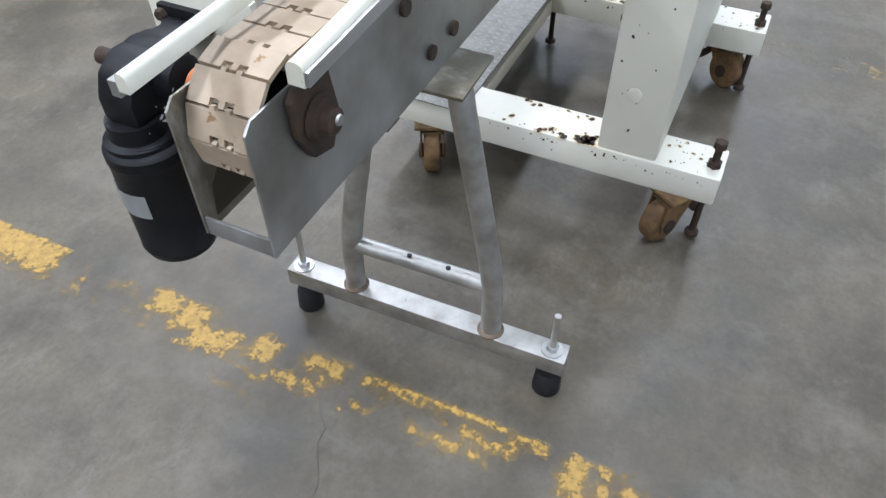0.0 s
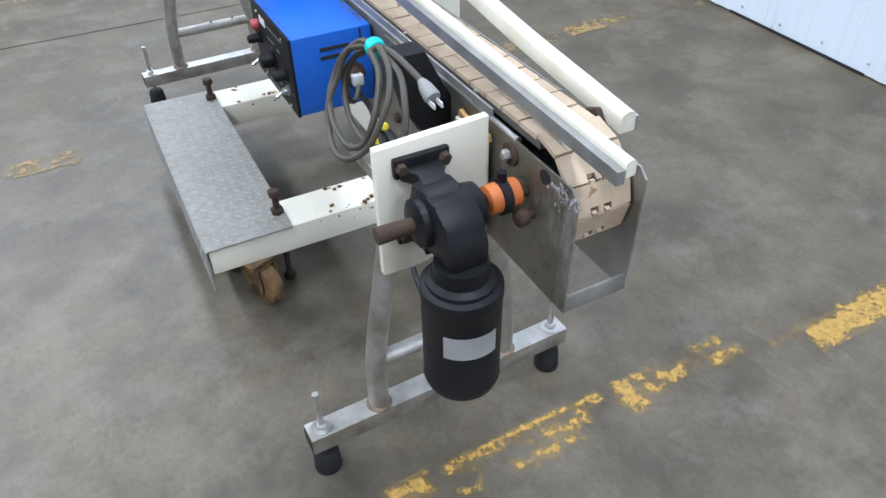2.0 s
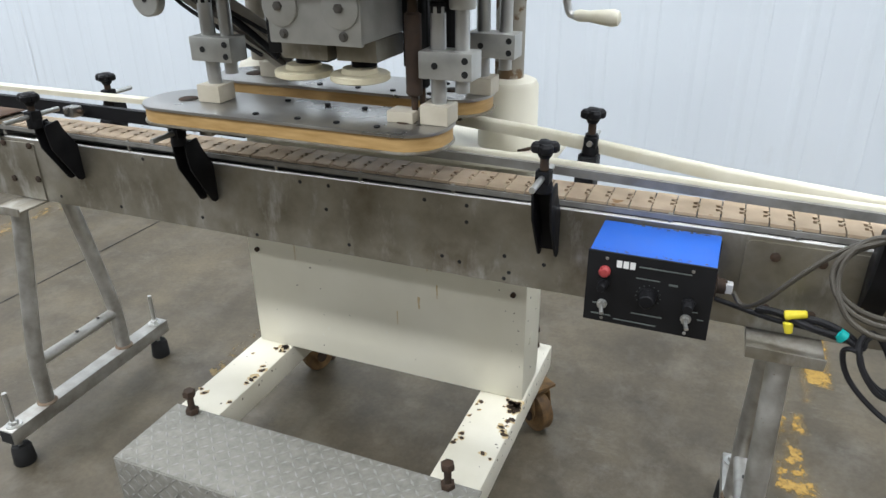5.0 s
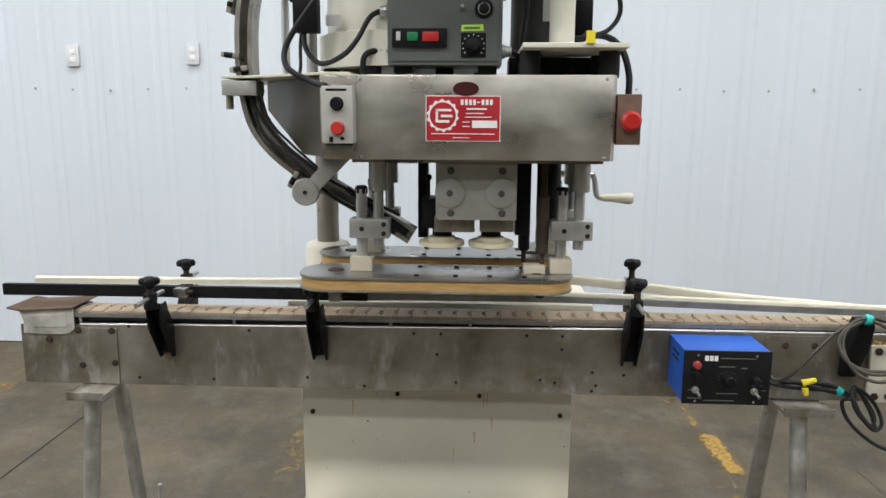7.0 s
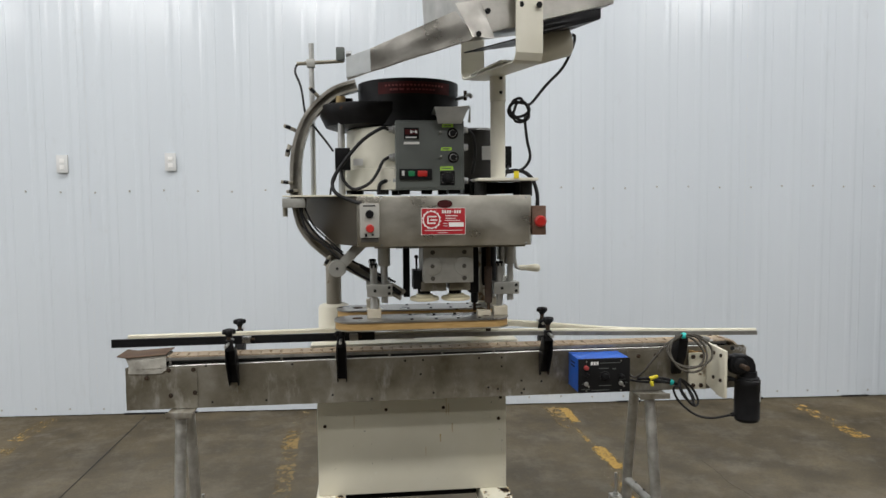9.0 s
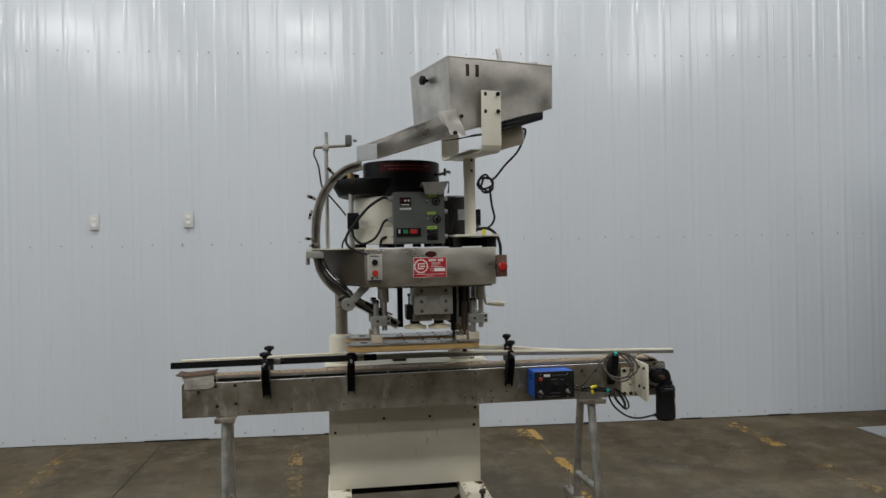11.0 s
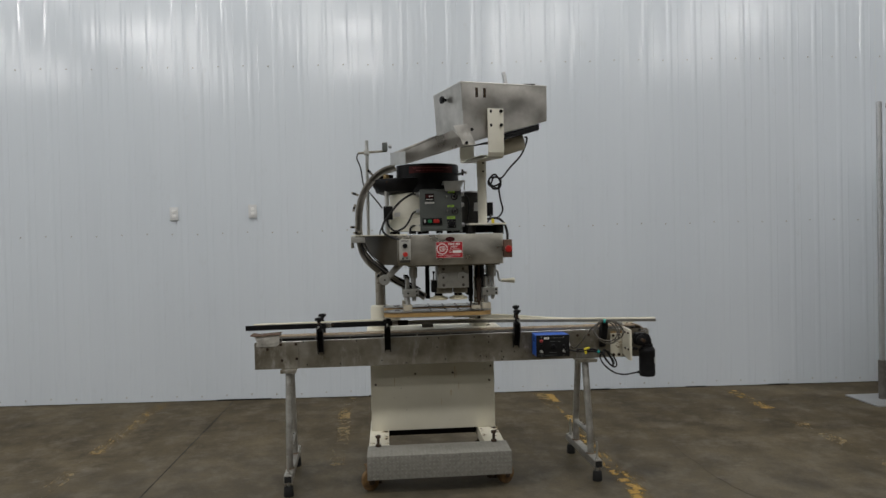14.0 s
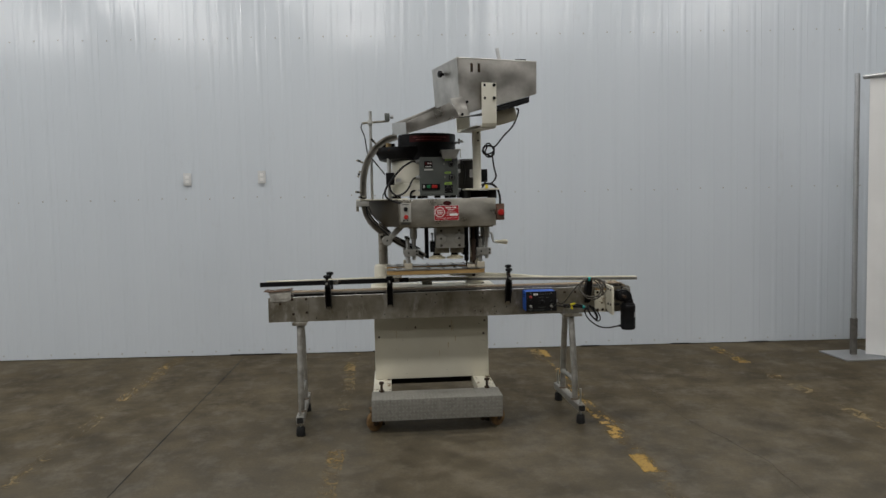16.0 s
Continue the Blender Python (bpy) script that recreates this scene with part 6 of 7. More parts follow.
# ---------------------------------------------------------------- grey control panel
def control_panel():
    x0, x1, y0, y1, z0, z1 = -0.051, 0.190, -0.200, -0.075, 1.497, 1.740
    ob = thing("electrical_enclosure", (0.07, -0.14, 1.4765), "grey-green electrical enclosure with dials and lime labels", "electrical enclosure")
    bx = part("enclosure", box(x0, x1, y0, y1, z0, z1, 0.004), GREY_BOX, ob)
    part("door_seam", box(x0 + 0.008, x1 - 0.008, y0 - 0.0035, y0, z0 + 0.008, z1 - 0.008, 0.002), GREY_BOX, bx)
    f = y0 - 0.0035
    for fx in (x0 + 0.03, x1 - 0.03):
        part("standoff", box(fx - 0.02, fx + 0.02, y0 + 0.03, y1 - 0.02, 1.4825, z0), BLACK_PAINT, ob)
    ct = part("counter", box(-0.022, 0.030, f - 0.004, f, 1.674, 1.714, 0.001), BLACK, bx, "black and red digital counter")
    part("counter_window", box(-0.019, 0.027, f - 0.005, f - 0.0038, 1.690, 1.708), DARK_RED, ct)
    bars("digits", [(0.000, 0.008, 1.699, 0.009), (0.010, 0.014, 1.699, 0.004), (0.016, 0.024, 1.699, 0.009)], f - 0.005, PRINT, ct)
    bars("print", [(-0.016, 0.022, 1.680, 0.005)], f - 0.0042, PRINT, ct)
    part("tag", box(-0.023, 0.032, f - 0.001, f, 1.656, 1.665), PRINT, bx)
    for x, z in ((0.149, 1.694), (0.151, 1.610)):
        d = part("dial", lathe([(0, 0.0195), (0.003, 0.0195), (0.004, 0.011), (0.018, 0.010), (0.020, 0.007)], (x, f, z), (0, -1, 0), None, 24), BLACK, bx, "black dial with a silver ring")
        part("dial_ring", lathe([(0, 0.0125), (0.0015, 0.0125)], (x, f - 0.003, z), (0, -1, 0), None, 24), LABEL, d)
        part("toggle", rod((x - 0.045, f, z - 0.002), (x - 0.045, f - 0.016, z + 0.004), 0.0032, None, 0.0042, 10), TUBE, bx)
    sq = part("speed_plate", box(0.104, 0.156, f - 0.0015, f, 1.512, 1.562), BLACK, bx)
    part("speed_dial", lathe([(0, 0.018), (0.004, 0.018), (0.005, 0.014), (0.020, 0.012), (0.022, 0.008)], (0.130, f - 0.0015, 1.536), (0, -1, 0), None, 24), BLACK, sq, "black speed dial")
    tick = bmesh.new()
    for i in range(11):
        a = radians(220 - 26 * i)
        lathe([(0, 0.0013), (0.0006, 0.0013)], (0.130 + 0.0225 * math.cos(a), f - 0.0015, 1.536 + 0.0225 * math.sin(a)), (0, -1, 0), tick, 6)
    part("dial_marks", tick, PRINT, sq, smooth=False, kind="stuff")
    for lx0, lx1, lz0, lz1 in ((0.112, 0.152, 1.715, 1.727), (0.107, 0.146, 1.634, 1.646), (0.104, 0.151, 1.565, 1.579)):
        t = part("tape_label", prism([(lx0, lz0), (lx1, lz0 + 0.001), (lx1 - 0.001, lz1), (lx0 + 0.001, lz1 - 0.001)], f - 0.0012, f, "y"), LIME, bx, "lime green tape label")
        bars("print", [(lx0 + 0.006, lx1 - 0.008, (lz0 + lz1) / 2, 0.004)], f - 0.0012, GREY_BOX, t)
    rk = part("rocker_switch", box(-0.040, 0.075, f - 0.008, f, 1.533, 1.571, 0.002), BLACK, bx, "switch block with green and red rockers")
    part("rocker", box(-0.008, 0.014, f - 0.011, f - 0.007, 1.545, 1.563, 0.002), GREEN, rk, "green rocker")
    part("rocker", box(0.024, 0.058, f - 0.011, f - 0.007, 1.544, 1.564, 0.002), RED, rk, "red rocker")
    part("rocker", box(-0.031, -0.022, f - 0.010, f - 0.007, 1.546, 1.564, 0.002), LABEL, rk)
    for x, z, s in ((x0, 1.715, -1), (x0, 1.615, -1), (x0, 1.532, -1), (x1, 1.712, 1), (x1, 1.65, 1), (x1, 1.53, 1)):
        part("conduit_fitting", lathe([(0, 0.015), (0.008, 0.015), (0.009, 0.012), (0.022, 0.011)], (x, -0.14, z), (s, 0, 0), None, 12), GALV, bx)
    part("rain_hood", prism([(0.082, 1.778), (0.204, 1.786), (0.176, 1.724), (0.094, 1.724)], -0.245, -0.242, "y", None, 0.0008), ALU, ob, "bent grey sheet shield")
    part("rain_hood", prism([(-0.242, 1.782), (-0.10, 1.770), (-0.10, 1.766), (-0.242, 1.778)], 0.082, 0.204, "x"), ALU, ob)
    part("hood_side", prism([(-0.243, 1.785), (-0.20, 1.735), (-0.243, 1.728)], 0.2045, 0.2075, "x"), ALU, ob)
    return on_head(ob)


control_panel()


# ---------------------------------------------------------------- feeder bowl and drive
def feeder():
    ob = thing("cap_feeder_bowl", (-0.02, 0.06, 1.4825), "black vibratory cap feeder bowl on a white drive base", "feeder bowl")
    c = (-0.03, 0.06)
    part("drive_base", lathe([(0, 0.215), (0.075, 0.215), (0.078, 0.205), (0.080, 0.196), (0.222, 0.196), (0.227, 0.19)], (c[0], c[1], 1.500), (0, 0, 1), None, 48), CREAM, ob, "cream painted drive base")
    for a in (200, 250, 300, 20, 90, 145):
        x, y = c[0] + 0.19 * math.cos(radians(a)), c[1] + 0.19 * math.sin(radians(a))
        part("rubber_foot", rod((x, y, 1.4825), (x, y, 1.501), 0.02), RUBBER, ob)
    part("bowl", lathe([(0, 0.15), (0.010, 0.180), (0.050, 0.200), (0.080, 0.205), (0.086, 0.203), (0.088, 0.19)], (-0.125, c[1], 1.728), (0, 0, 1), None, 56), BLACK_PAINT, ob, "black coated bowl")
    part("bowl_base", lathe([(0, 0.184), (0.004, 0.187), (0.066, 0.187)], (0.010, 0.045, 1.728), (0, 0, 1), None, 56), BLACK_PAINT, ob)
    hd = bmesh.new()
    n = 56
    prof = [(0.190, 1.790), (0.190, 1.897), (0.184, 1.897), (0.184, 1.800)]
    rings = [[hd.verts.new((0.010 + r * math.cos(2 * math.pi * i / n), 0.045 + r * math.sin(2 * math.pi * i / n), z)) for i in range(n)] for r, z in prof]
    for a, b in zip(rings, rings[1:]):
        for i in range(n):
            hd.faces.new((a[i], a[(i + 1) % n], b[(i + 1) % n], b[i]))
    ring = part("rim", hd, BLACK_PAINT, ob, "tall black rim")
    lab = bmesh.new()
    a0, a1 = radians(-128), radians(-42)
    lo, hi = [], []
    for i in range(17):
        a = a0 + (a1 - a0) * i / 16
        lo.append(lab.verts.new((0.010 + 0.1912 * math.cos(a), 0.045 + 0.1912 * math.sin(a), 1.842)))
        hi.append(lab.verts.new((0.010 + 0.1912 * math.cos(a), 0.045 + 0.1912 * math.sin(a), 1.884)))
    for i in range(16):
        lab.faces.new((lo[i], lo[i + 1], hi[i + 1], hi[i]))
    wl = part("warning_label", lab, DARK_RED, ring, "faded dark red warning label")
    txt = bmesh.new()
    for row, (b0, b1) in enumerate(((-118, -52), (-112, -62))):
        a = b0
        while a < b1:
            wide = (3.2, 4.6, 2.4, 5.2)[int(a * 3) % 4]
            box(-wide * 0.0016, wide * 0.0016, -0.0006, 0.0006, -0.0032, 0.0032, 0, txt, pose(0.010 + 0.1916 * math.cos(radians(a)), 0.045 + 0.1916 * math.sin(radians(a)), 1.871 - 0.015 * row, 0, 0, a + 90))
            a += wide + 1.6
    part("print", txt, surface("worn_red_print", (0.16, 0.03, 0.03), (0.24, 0.05, 0.05), 0.6), wl, smooth=False, kind="stuff")
    part("bowl_clip", sweep([(0.185, -0.02, 1.838), (0.21, -0.05, 1.842), (0.232, -0.06, 1.85), (0.24, -0.06, 1.838)], 0.007, None, 8), GALV, ob, "small metal clip")
    part("clip_screw", rod((0.216, -0.055, 1.83), (0.216, -0.055, 1.865), 0.006), RUST, ob)
    part("rating_plate", prism([(-0.200, 1.588), (-0.166, 1.588), (-0.166, 1.612), (-0.200, 1.612)], c[1] - 0.1665, c[1] - 0.162, "y"), LABEL, ob)
    part("discharge_shelf", prism([(-0.31, 1.812), (-0.20, 1.812), (-0.20, 1.845), (-0.28, 1.852), (-0.325, 1.838)], 0.02, 0.10, "y", None, 0.004), BLACK_PAINT, ob)
    return on_head(ob)


feeder()


def feeder_motor():
    ob = thing("drive_motor", (0.30, 0.1, 1.4825), "dark grey main drive motor on the head", "motor")
    part("frame", lathe([(0, 0.055), (0.006, 0.066), (0.195, 0.066), (0.205, 0.055)], (0.285, 0.10, 1.535), (0, 0, 1), None, 32), surface("dark_motor_enamel", (0.02, 0.019, 0.018), (0.035, 0.033, 0.03), 0.5), ob)
    part("base", box(0.215, 0.355, 0.03, 0.17, 1.4825, 1.536, 0.004), BLACK_PAINT, ob)
    part("terminal_box", box(0.355, 0.415, 0.06, 0.14, 1.585, 1.67, 0.004), BLACK_PAINT, ob)
    part("rating_plate", box(0.292, 0.330, 0.030, 0.0335, 1.615, 1.668), LABEL, ob)
    part("gear_case", box(0.21, 0.40, -0.06, 0.03, 1.4825, 1.525, 0.006), BLACK_PAINT, ob)
    return on_head(ob)


feeder_motor()


def track():
    """Curved twin-rail cap chute from the bowl down to the spindle discs."""
    ob = thing("cap_chute", (-0.414, 0.0, 1.4825), "curved bright steel cap chute with small clamp tabs", "cap chute")
    mid = [(-0.185, 0.0, 1.888), (-0.255, 0.0, 1.866), (-0.309, 0.0, 1.828), (-0.357, 0.0, 1.774), (-0.389, 0.0, 1.708), (-0.408, 0.0, 1.633), (-0.414, 0.0, 1.547), (-0.411, 0.0, 1.462), (-0.392, 0.0, 1.375), (-0.350, 0.005, 1.312), (-0.287, 0.02, 1.257), (-0.203, 0.03, 1.205), (-0.117, 0.035, 1.155), (-0.02, 0.04, 1.095)]
    P = curve_points(mid, 5)

    def bent_bar(r0, r1, y0, y1):
        t = bmesh.new()
        rings = []
        for i, p in enumerate(P):
            d = (P[min(i + 1, len(P) - 1)] - P[max(i - 1, 0)]).normalized()
            nrm = Vector((d.z, 0, -d.x))
            rings.append([t.verts.new(p + nrm * r + Vector((0, yy, 0))) for r, yy in ((r0, y0), (r1, y0), (r1, y1), (r0, y1))])
        for p, q in zip(rings, rings[1:]):
            for k in range(4):
                t.faces.new((p[k], p[(k + 1) % 4], q[(k + 1) % 4], q[k]))
        t.faces.new(rings[0]), t.faces.new(list(reversed(rings[-1])))
        bmesh.ops.recalc_face_normals(t, faces=t.faces)
        return t
    for r0, r1 in ((0.010, 0.0215), (-0.0195, -0.009)):
        part("rail", bent_bar(r0, r1, -0.026, -0.018), CHUTE, ob, "bent bright steel rail")
    for r0, r1 in ((0.017, 0.0212), (-0.0192, -0.015)):
        part("rail_side", bent_bar(r0, r1, -0.0178, 0.030), CHUTE, ob)
    part("back_strip", bent_bar(-0.015, 0.017, 0.006, 0.009), CHUTE, ob)
    for x, z, dx, dz in ((-0.335, 1.855, -0.03, 0.03), (-0.425, 1.728, -0.035, 0.014), (-0.438, 1.652, -0.006, -0.02), (-0.438, 1.530, -0.035, 0.004), (-0.420, 1.500, -0.03, -0.004), (-0.30, 1.245, -0.018, -0.030)):
        tb = part("clamp_tab", box(-0.022, 0.022, -0.034, 0.012, -0.006, 0.006, 0.002, None, pose(x + dx * 0.2, 0, z + dz * 0.2, 0, -math.degrees(math.atan2(dz, dx)), 0)), STEEL, ob, "small clamp tab")
        part("tab_screw", rod((x + dx * 0.05, -0.034, z + dz * 0.05), (x + dx * 0.55, -0.034, z + dz * 0.55), 0.0065), BLACK, tb)
    part("mount_block", box(-0.462, -0.378, -0.055, 0.01, 1.437, 1.472, 0.003), ALU, ob, "aluminium mount block")
    part("mount_screw", rod((-0.455, -0.02, 1.405), (-0.455, -0.02, 1.437), 0.009), STEEL, ob)
    for pts, r in (([(-0.393, -0.03, 1.440), (-0.388, -0.03, 1.405), (-0.337, -0.03, 1.334), (-0.263, -0.03, 1.274), (-0.211, -0.03, 1.236), (-0.142, -0.01, 1.199), (-0.05, 0.01, 1.149)], 0.0042), ([(-0.402, -0.028, 1.440), (-0.388, -0.03, 1.380), (-0.360, -0.032, 1.334), (-0.298, -0.034, 1.283), (-0.222, -0.032, 1.208), (-0.142, -0.02, 1.158), (-0.06, 0.0, 1.106)], 0.0042), ([(-0.385, -0.03, 1.440), (-0.352, -0.03, 1.372), (-0.300, -0.03, 1.318), (-0.245, -0.025, 1.268)], 0.0032)):
        part("air_hose", sweep(pts, r, None, 8), CORD, ob, "thin black air hose")
    part("under_guide", sweep([(-0.18, 0.0, 1.215), (-0.10, 0.01, 1.155), (-0.03, 0.01, 1.105)], 0.008, None, 8), BLACK_PAINT, ob)
    return on_head(ob)


track()


def sensor_stand():
    ob = thing("sensor_stand", (-0.362, 0.16, 1.4825), "thin steel rod carrying a cap level sensor arm", "sensor stand")
    part("rod", rod((-0.362, 0.16, 1.4825), (-0.360, 0.16, 2.075), 0.0105), STEEL_CLEAN, ob)
    part("arm", rod((-0.416, 0.15, 1.995), (-0.235, 0.15, 2.008), 0.007), STEEL, ob)
    part("clamp", box(-0.378, -0.346, 0.138, 0.175, 1.982, 2.012, 0.003), ALU, ob)
    part("sensor", box(-0.264, -0.230, 0.125, 0.165, 2.006, 2.058, 0.006), GREY_BOX, ob)
    part("sensor_nut", lathe([(0, 0.012), (0.02, 0.012)], (-0.225, 0.15, 2.035), (1, 0, 0), None, 6), GALV, ob)
    part("lead", sweep([(-0.416, 0.15, 1.992), (-0.422, 0.14, 1.96), (-0.40, 0.13, 1.90), (-0.385, 0.12, 1.80), (-0.36, 0.06, 1.76), (-0.30, -0.06, 1.68), (-0.272, -0.12, 1.64)], 0.0042, None, 8), CORD, ob)
    return on_head(ob)


sensor_stand()


def support_rod():
    ob = thing("support_rod", (-0.243, -0.062, 1.4825), "upright steel support rod with a black junction box", "support rod")
    part("rod", rod((-0.243, -0.062, 1.4825), (-0.243, -0.062, 1.77), 0.0125), STEEL_CLEAN, ob)
    part("bush", rod((-0.243, -0.062, 1.765), (-0.243, -0.062, 1.84), 0.0175), surface("brass_bush", (0.30, 0.22, 0.10), (0.38, 0.28, 0.14), 0.4, 0.7), ob)
    part("junction_box", box(-0.264, -0.210, -0.150, -0.110, 1.570, 1.648, 0.004), BLACK, ob, "black plastic junction box")
    part("strap", box(-0.255, -0.231, -0.110, -0.062, 1.60, 1.62, 0.002), BLACK, ob)
    return on_head(ob)


support_rod()


def head_cables():
    ob = thing("control_cables", (-0.15, -0.2, 1.47), "black control cables looping down from the panel", "cable")
    y = -0.19
    for pts, r in (([(-0.073, -0.14, 1.715), (-0.10, -0.16, 1.715), (-0.165, y, 1.672), (-0.228, y, 1.600), (-0.270, y, 1.535), (-0.262, y - 0.02, 1.490), (-0.21, -0.22, 1.462), (-0.175, -0.245, 1.452)], 0.0064),
                   ([(-0.073, -0.14, 1.615), (-0.095, -0.15, 1.600), (-0.12, -0.17, 1.552), (-0.150, -0.18, 1.518), (-0.200, -0.17, 1.502), (-0.236, -0.15, 1.535), (-0.245, -0.13, 1.585)], 0.0058),
                   ([(-0.073, -0.14, 1.532), (-0.095, -0.15, 1.528), (-0.108, -0.155, 1.515), (-0.112, -0.155, 1.4825)], 0.0066),
                   ([(-0.25, -0.12, 1.585), (-0.265, -0.08, 1.55), (-0.285, 0.0, 1.51), (-0.29, 0.0, 1.4825)], 0.004),
                   ([(0.213, -0.14, 1.712), (0.235, -0.12, 1.69), (0.245, -0.10, 1.63), (0.24, -0.05, 1.56)], 0.006),
                   ([(0.213, -0.14, 1.53), (0.24, -0.12, 1.52), (0.30, -0.09, 1.535), (0.36, -0.05, 1.545), (0.40, 0.05, 1.59)], 0.0055)):
        part("cable", sweep(pts, r, None, 10), CORD, ob)
    return on_head(ob)


head_cables()


# ---------------------------------------------------------------- hopper
def hopper():
    px, py = 0.312, -0.195
    ob = thing("hopper_stand", (px, py, 1.4765), "cream painted hopper post with a bent saddle bracket", "hopper stand")
    part("foot_plate", box(0.225, 0.436, py - 0.10, py + 0.13, 1.530, 1.540, 0.002), CREAM, ob)
    for dx, dy in ((0.245, -0.02), (0.41, -0.02), (0.41, 0.10), (0.245, 0.10)):
        part("spacer", rod((dx, py + dy, 1.4765), (dx, py + dy, 1.530), 0.022), RUBBER, ob)
    part("post", rod((px, py, 1.540), (px, py, 1.86), 0.0265, None, 0.0265, 28), CREAM, ob)
    sl = part("sleeve", rod((px, py, 1.812), (px, py, 1.93), 0.0285, None, 0.0285, 28, 0.002), CREAM, ob)
    for z in (1.842, 1.892):
        part("set_screw", lathe([(0, 0.006), (0.002, 0.006)], (px + 0.006, py - 0.0285, z), (0, -1, 0), None, 10), HOLE, sl)
    part("tag", box(0.349, 0.366, py - 0.105, py - 0.1005, 1.538, 1.562), YELLOW, ob)
    SADDLE = Matrix.Translation((0.348, -0.542, -0.014)) @ pose(0, 0, 0, 0, 0, 12.3) @ Matrix.Translation((-0.348, 0.424, 0))
    # saddle: a bent strap under the hopper
    part("saddle", prism([(-0.418, 2.165), (-0.424, 2.165), (-0.424, 1.93), (-0.412, 1.908), (-0.39, 1.902), (0.04, 1.918), (0.062, 1.925), (0.074, 1.945), (0.074, 2.16), (0.068, 2.16), (0.068, 1.948), (0.058, 1.931), (0.04, 1.924), (-0.39, 1.908), (-0.408, 1.914), (-0.418, 1.934)], 0.303, 0.394, "x", None, 0.001, SADDLE), CREAM, ob, "cream painted bent strap")
    part("saddle_base", box(0.305, 0.392, -0.30, -0.02, 1.9235, 1.930, 0.002, None, SADDLE), CREAM, ob)
    for x in (0.320, 0.378):
        for z in (2.136, 2.061):
            part("bolt_head", hexbolt((x, -0.542, z), (0, -1, 0), 0.010, 0.007), BLACK, ob)
    part("vibrator", lathe([(0, 0.050), (0.01, 0.057), (0.12, 0.057), (0.13, 0.050)], (0.412, -0.30, 1.978), (1, 0, 0.28), None, 28), CREAM, ob, "cream painted vibrator drum")
    h = thing("cap_hopper", (0.37, -0.2, 1.98), "dented stainless steel cap hopper with a discharge chute", "hopper")
    A, B = Vector((0.165, -0.546, 2.290)), Vector((0.650, -0.440, 2.284))      # front top edge
    D = Vector((0.044, -0.165, 2.288))
    C = B + (D - A)
    lowA, lowB = Vector((0.180, -0.542, 1.966)), Vector((0.648, -0.438, 2.100))
    lowD = Vector((0.060, -0.165, 2.010))
    lowC = lowB + (D - A)

    dent = random.Random(17)

    def sheet(pts, th=0.003):
        bm = bmesh.new()
        f = bm.faces.new([bm.verts.new(p) for p in pts])
        bmesh.ops.subdivide_edges(bm, edges=bm.edges[:], cuts=5, use_grid_fill=True)
        bm.normal_update()
        rim = {v for e in bm.edges if e.is_boundary for v in e.verts}
        for v in bm.verts:
            if v not in rim:
                v.co += v.normal * dent.gauss(0, 0.0021)
        bmesh.ops.solidify(bm, geom=bm.faces[:], thickness=th)
        return bm
    front = part("front_wall", sheet([A, B, lowB, lowA]), HOPPER, h, "dented stainless wall")
    part("left_wall", sheet([D, A, lowA, lowD]), HOPPER, h)
    part("right_wall", sheet([B, C, lowC, lowB]), HOPPER, h)
    part("rear_wall", sheet([C, D, lowD, lowC]), HOPPER, h)
    part("floor_pan", sheet([lowA, lowB, lowC, lowD]), HOPPER, h)
    up = Vector((0, 0, 0.004))
    lid = part("lid", sheet([A + up, B + up, C + up, D + up], 0.003), HOPPER, h)
    rim = bmesh.new()
    for p, q in ((A, B), (B, C), (C, D), (D, A)):
        rod(p + up, q + up, 0.0055, rim, seg=8)
    part("rim_edge", rim, STEEL_CLEAN, h, "folded rim")
    down = Vector((0, 0, -0.006))
    deep = Vector((0, 0, -0.038))
    tA, tB, tC, tD = lowA.lerp(lowB, 0.30), lowA.lerp(lowB, 0.90), lowD.lerp(lowC, 0.90), lowD.lerp(lowC, 0.30)
    tray = part("under_tray", sheet([tA + deep, tB + deep, tC + deep, tD + deep], 0.004), BLACK_PAINT, h, "dark vibrating tray under the hopper")
    part("tray_lip", sheet([tA + down, tB + down, tB + deep, tA + deep], 0.004), BLACK_PAINT, tray)
    part("tray_lip", sheet([tB + down, tC + down, tC + deep, tB + deep], 0.004), BLACK_PAINT, tray)
    n = (B - A).cross(Vector((0, 0, 1))).normalized()
    e = (B - A).normalized()
    p = A + e * 0.085 + Vector((0, 0, -0.035)) + n * 0.003
    for k in (0, 0.045):
        part("latch", box(-0.008, 0.008, -0.004, 0.004, -0.04, 0.012, 0.001, None, Matrix.Translation(p + e * k) @ pose(0, 0, 0, 0, 0, math.degrees(math.atan2(e.y, e.x)))), RUST, h, "rusty latch strip")
    part("latch_bar", box(0.006, 0.042, -0.002, 0.003, -0.02, -0.004, 0.001, None, Matrix.Translation(p) @ pose(0, 0, 0, 0, 0, math.degrees(math.atan2(e.y, e.x)))), ALU, h)
    part("side_knob", lathe([(0, 0.008), (0.016, 0.008), (0.018, 0.020), (0.032, 0.021), (0.038, 0.012)], Vector((0.100, -0.345, 2.235)), (-0.95, -0.31, 0)), BLACK, h, "black plastic knob")
    part("lid_handle", prism([(0.425, 2.395), (0.443, 2.400), (0.463, 2.300), (0.445, 2.290)], -0.32, -0.30, "y", None, 0.002), GALV, h)
    part("lid_hinge", box(0.53, 0.60, -0.40, -0.36, 2.290, 2.314, 0.006), BLACK, h)
    # discharge chute
    c1t, c1b = Vector((0.118, -0.536, 2.040)), Vector((0.180, -0.550, 1.954))
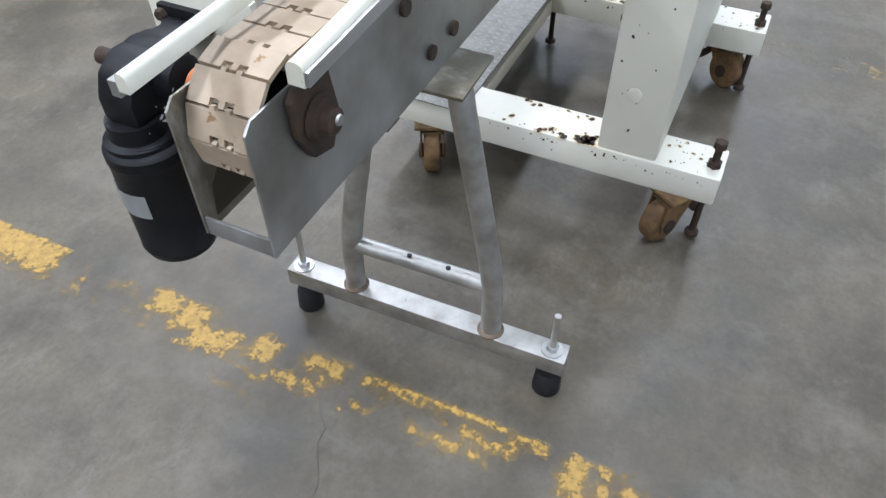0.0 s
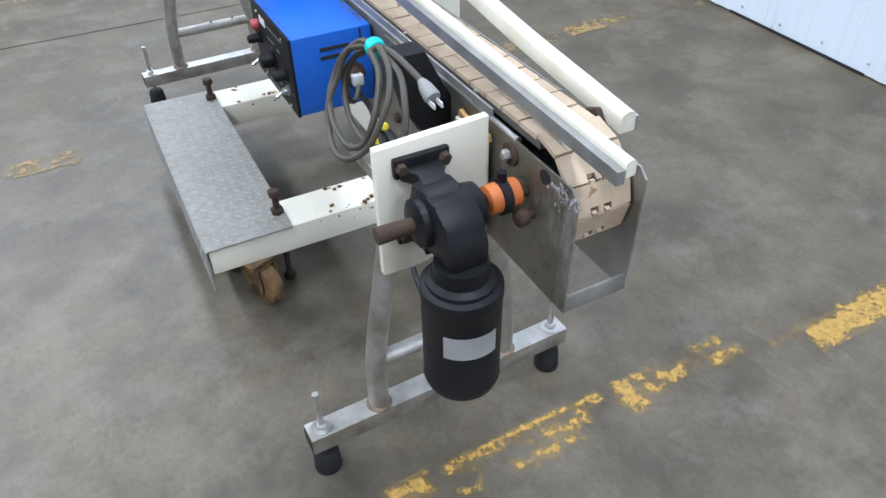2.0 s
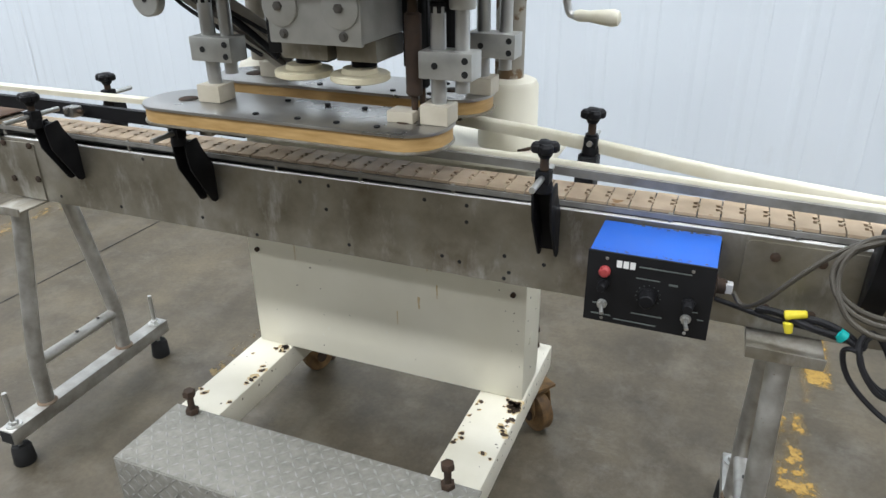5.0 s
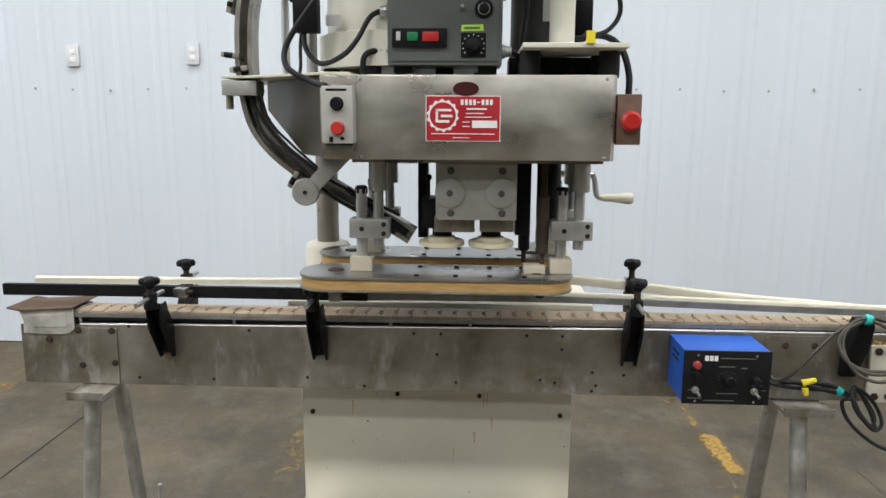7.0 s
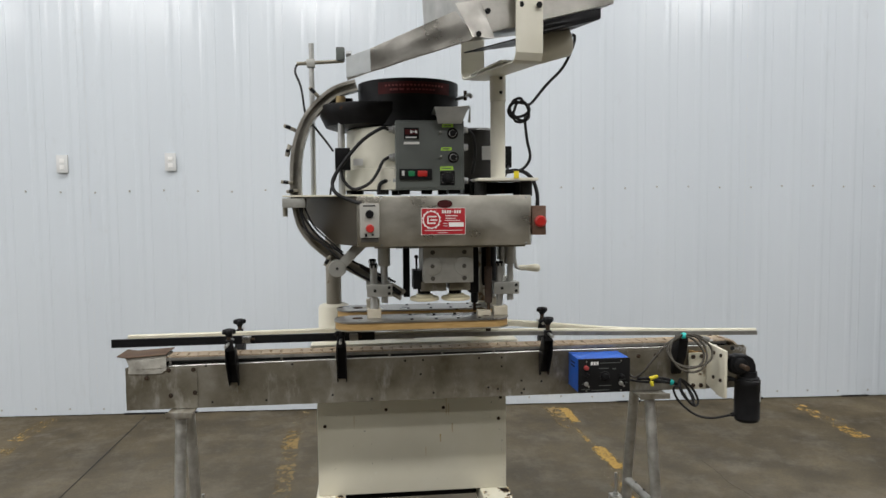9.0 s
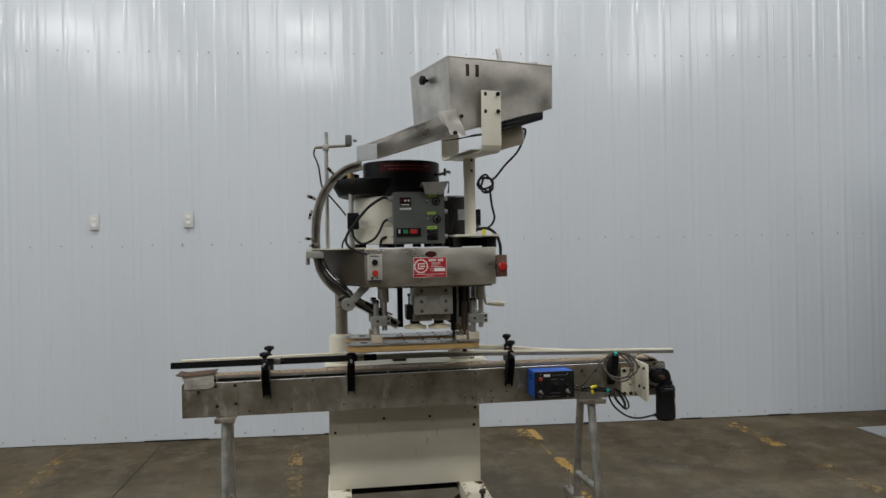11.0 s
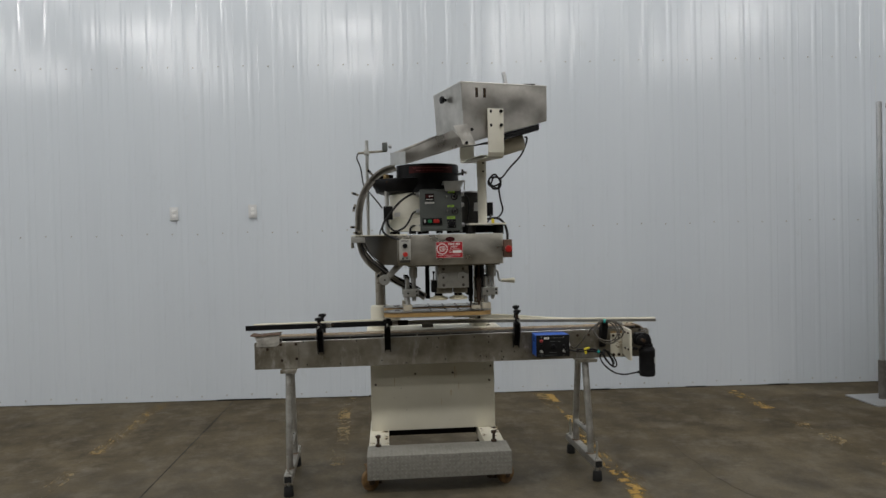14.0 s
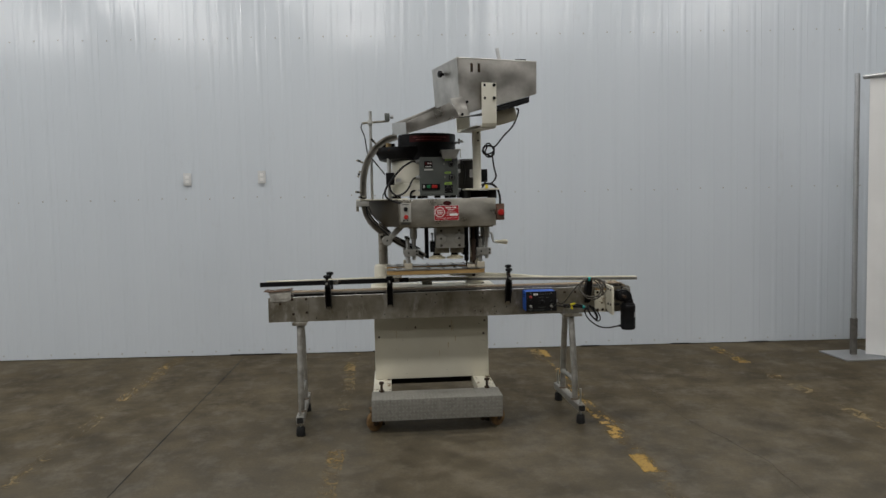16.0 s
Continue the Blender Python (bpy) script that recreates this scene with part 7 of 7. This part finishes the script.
    c2t, c2b = Vector((-0.142, -0.47, 1.936)), Vector((-0.140, -0.466, 1.866))
    c3t, c3b = Vector((-0.221, -0.24, 1.954)), Vector((-0.221, -0.24, 1.884))
    r1t, r1b = Vector((0.070, -0.17, 2.070)), Vector((0.075, -0.17, 1.995))
    r3t, r3b = Vector((-0.219, -0.19, 1.956)), Vector((-0.219, -0.19, 1.884))
    ch = part("chute", sheet([c1t, c2t, c2b, c1b]), HOPPER, h, "sloping stainless discharge chute")
    part("chute_nose", sheet([c2t, c3t, c3b, c2b]), STEEL_CLEAN, ch, "bright folded chute nose")
    part("chute_floor", sheet([c1b, c2b, c3b, r1b]), HOPPER, ch)
    part("chute_rear", sheet([r1t, r3t, r3b, r1b]), HOPPER, ch)
    part("chute_shoulder", sheet([c1t + Vector((0.0, -0.003, 0.02)), c1t + Vector((0.075, -0.012, 0.03)), c1b + Vector((0.055, -0.006, 0.0)), c1b + Vector((-0.012, -0.006, 0.004))]), HOPPER, h)
    for q in (c1b + Vector((0.006, -0.01, 0.012)), c1t + Vector((0.10, -0.005, 0.0))):
        part("chute_bolt", lathe([(0, 0.009), (0.005, 0.008)], q, n, None, 10), BLACK, h)
    # hopper cord
    cd = thing("vibrator_cable", (0.43, -0.15, 1.441), "black vibrator cable with a coiled loop", "cable")
    pts = [(0.555, -0.29, 2.030), (0.568, -0.28, 2.026), (0.566, -0.26, 1.994), (0.540, -0.23, 1.930), (0.485, -0.20, 1.870), (0.433, -0.195, 1.808)]
    for i in range(26):
        a = 2 * math.pi * i / 9 + 0.6
        rr = 0.033 + 0.006 * math.sin(i * 1.7)
        pts.append((0.380 + rr * math.cos(a) + 0.0006 * i, -0.205 - 0.0008 * i, 1.790 + rr * 0.95 * math.sin(a) - 0.0008 * i))
    pts += [(0.412, -0.19, 1.755), (0.424, -0.17, 1.68), (0.440, -0.15, 1.62), (0.415, -0.16, 1.580), (0.37, -0.17, 1.565), (0.30, -0.12, 1.562)]
    part("cord", sweep(pts, 0.0052, None, 8, True, 5), CORD, cd)
    part("stop_lead", sweep([(0.33, -0.05, 1.562), (0.40, -0.12, 1.572), (0.438, -0.17, 1.545), (0.457, -0.185, 1.49), (0.458, -0.19, 1.438)], 0.0072, None, 8), CORD, cd)
    return h


hopper()
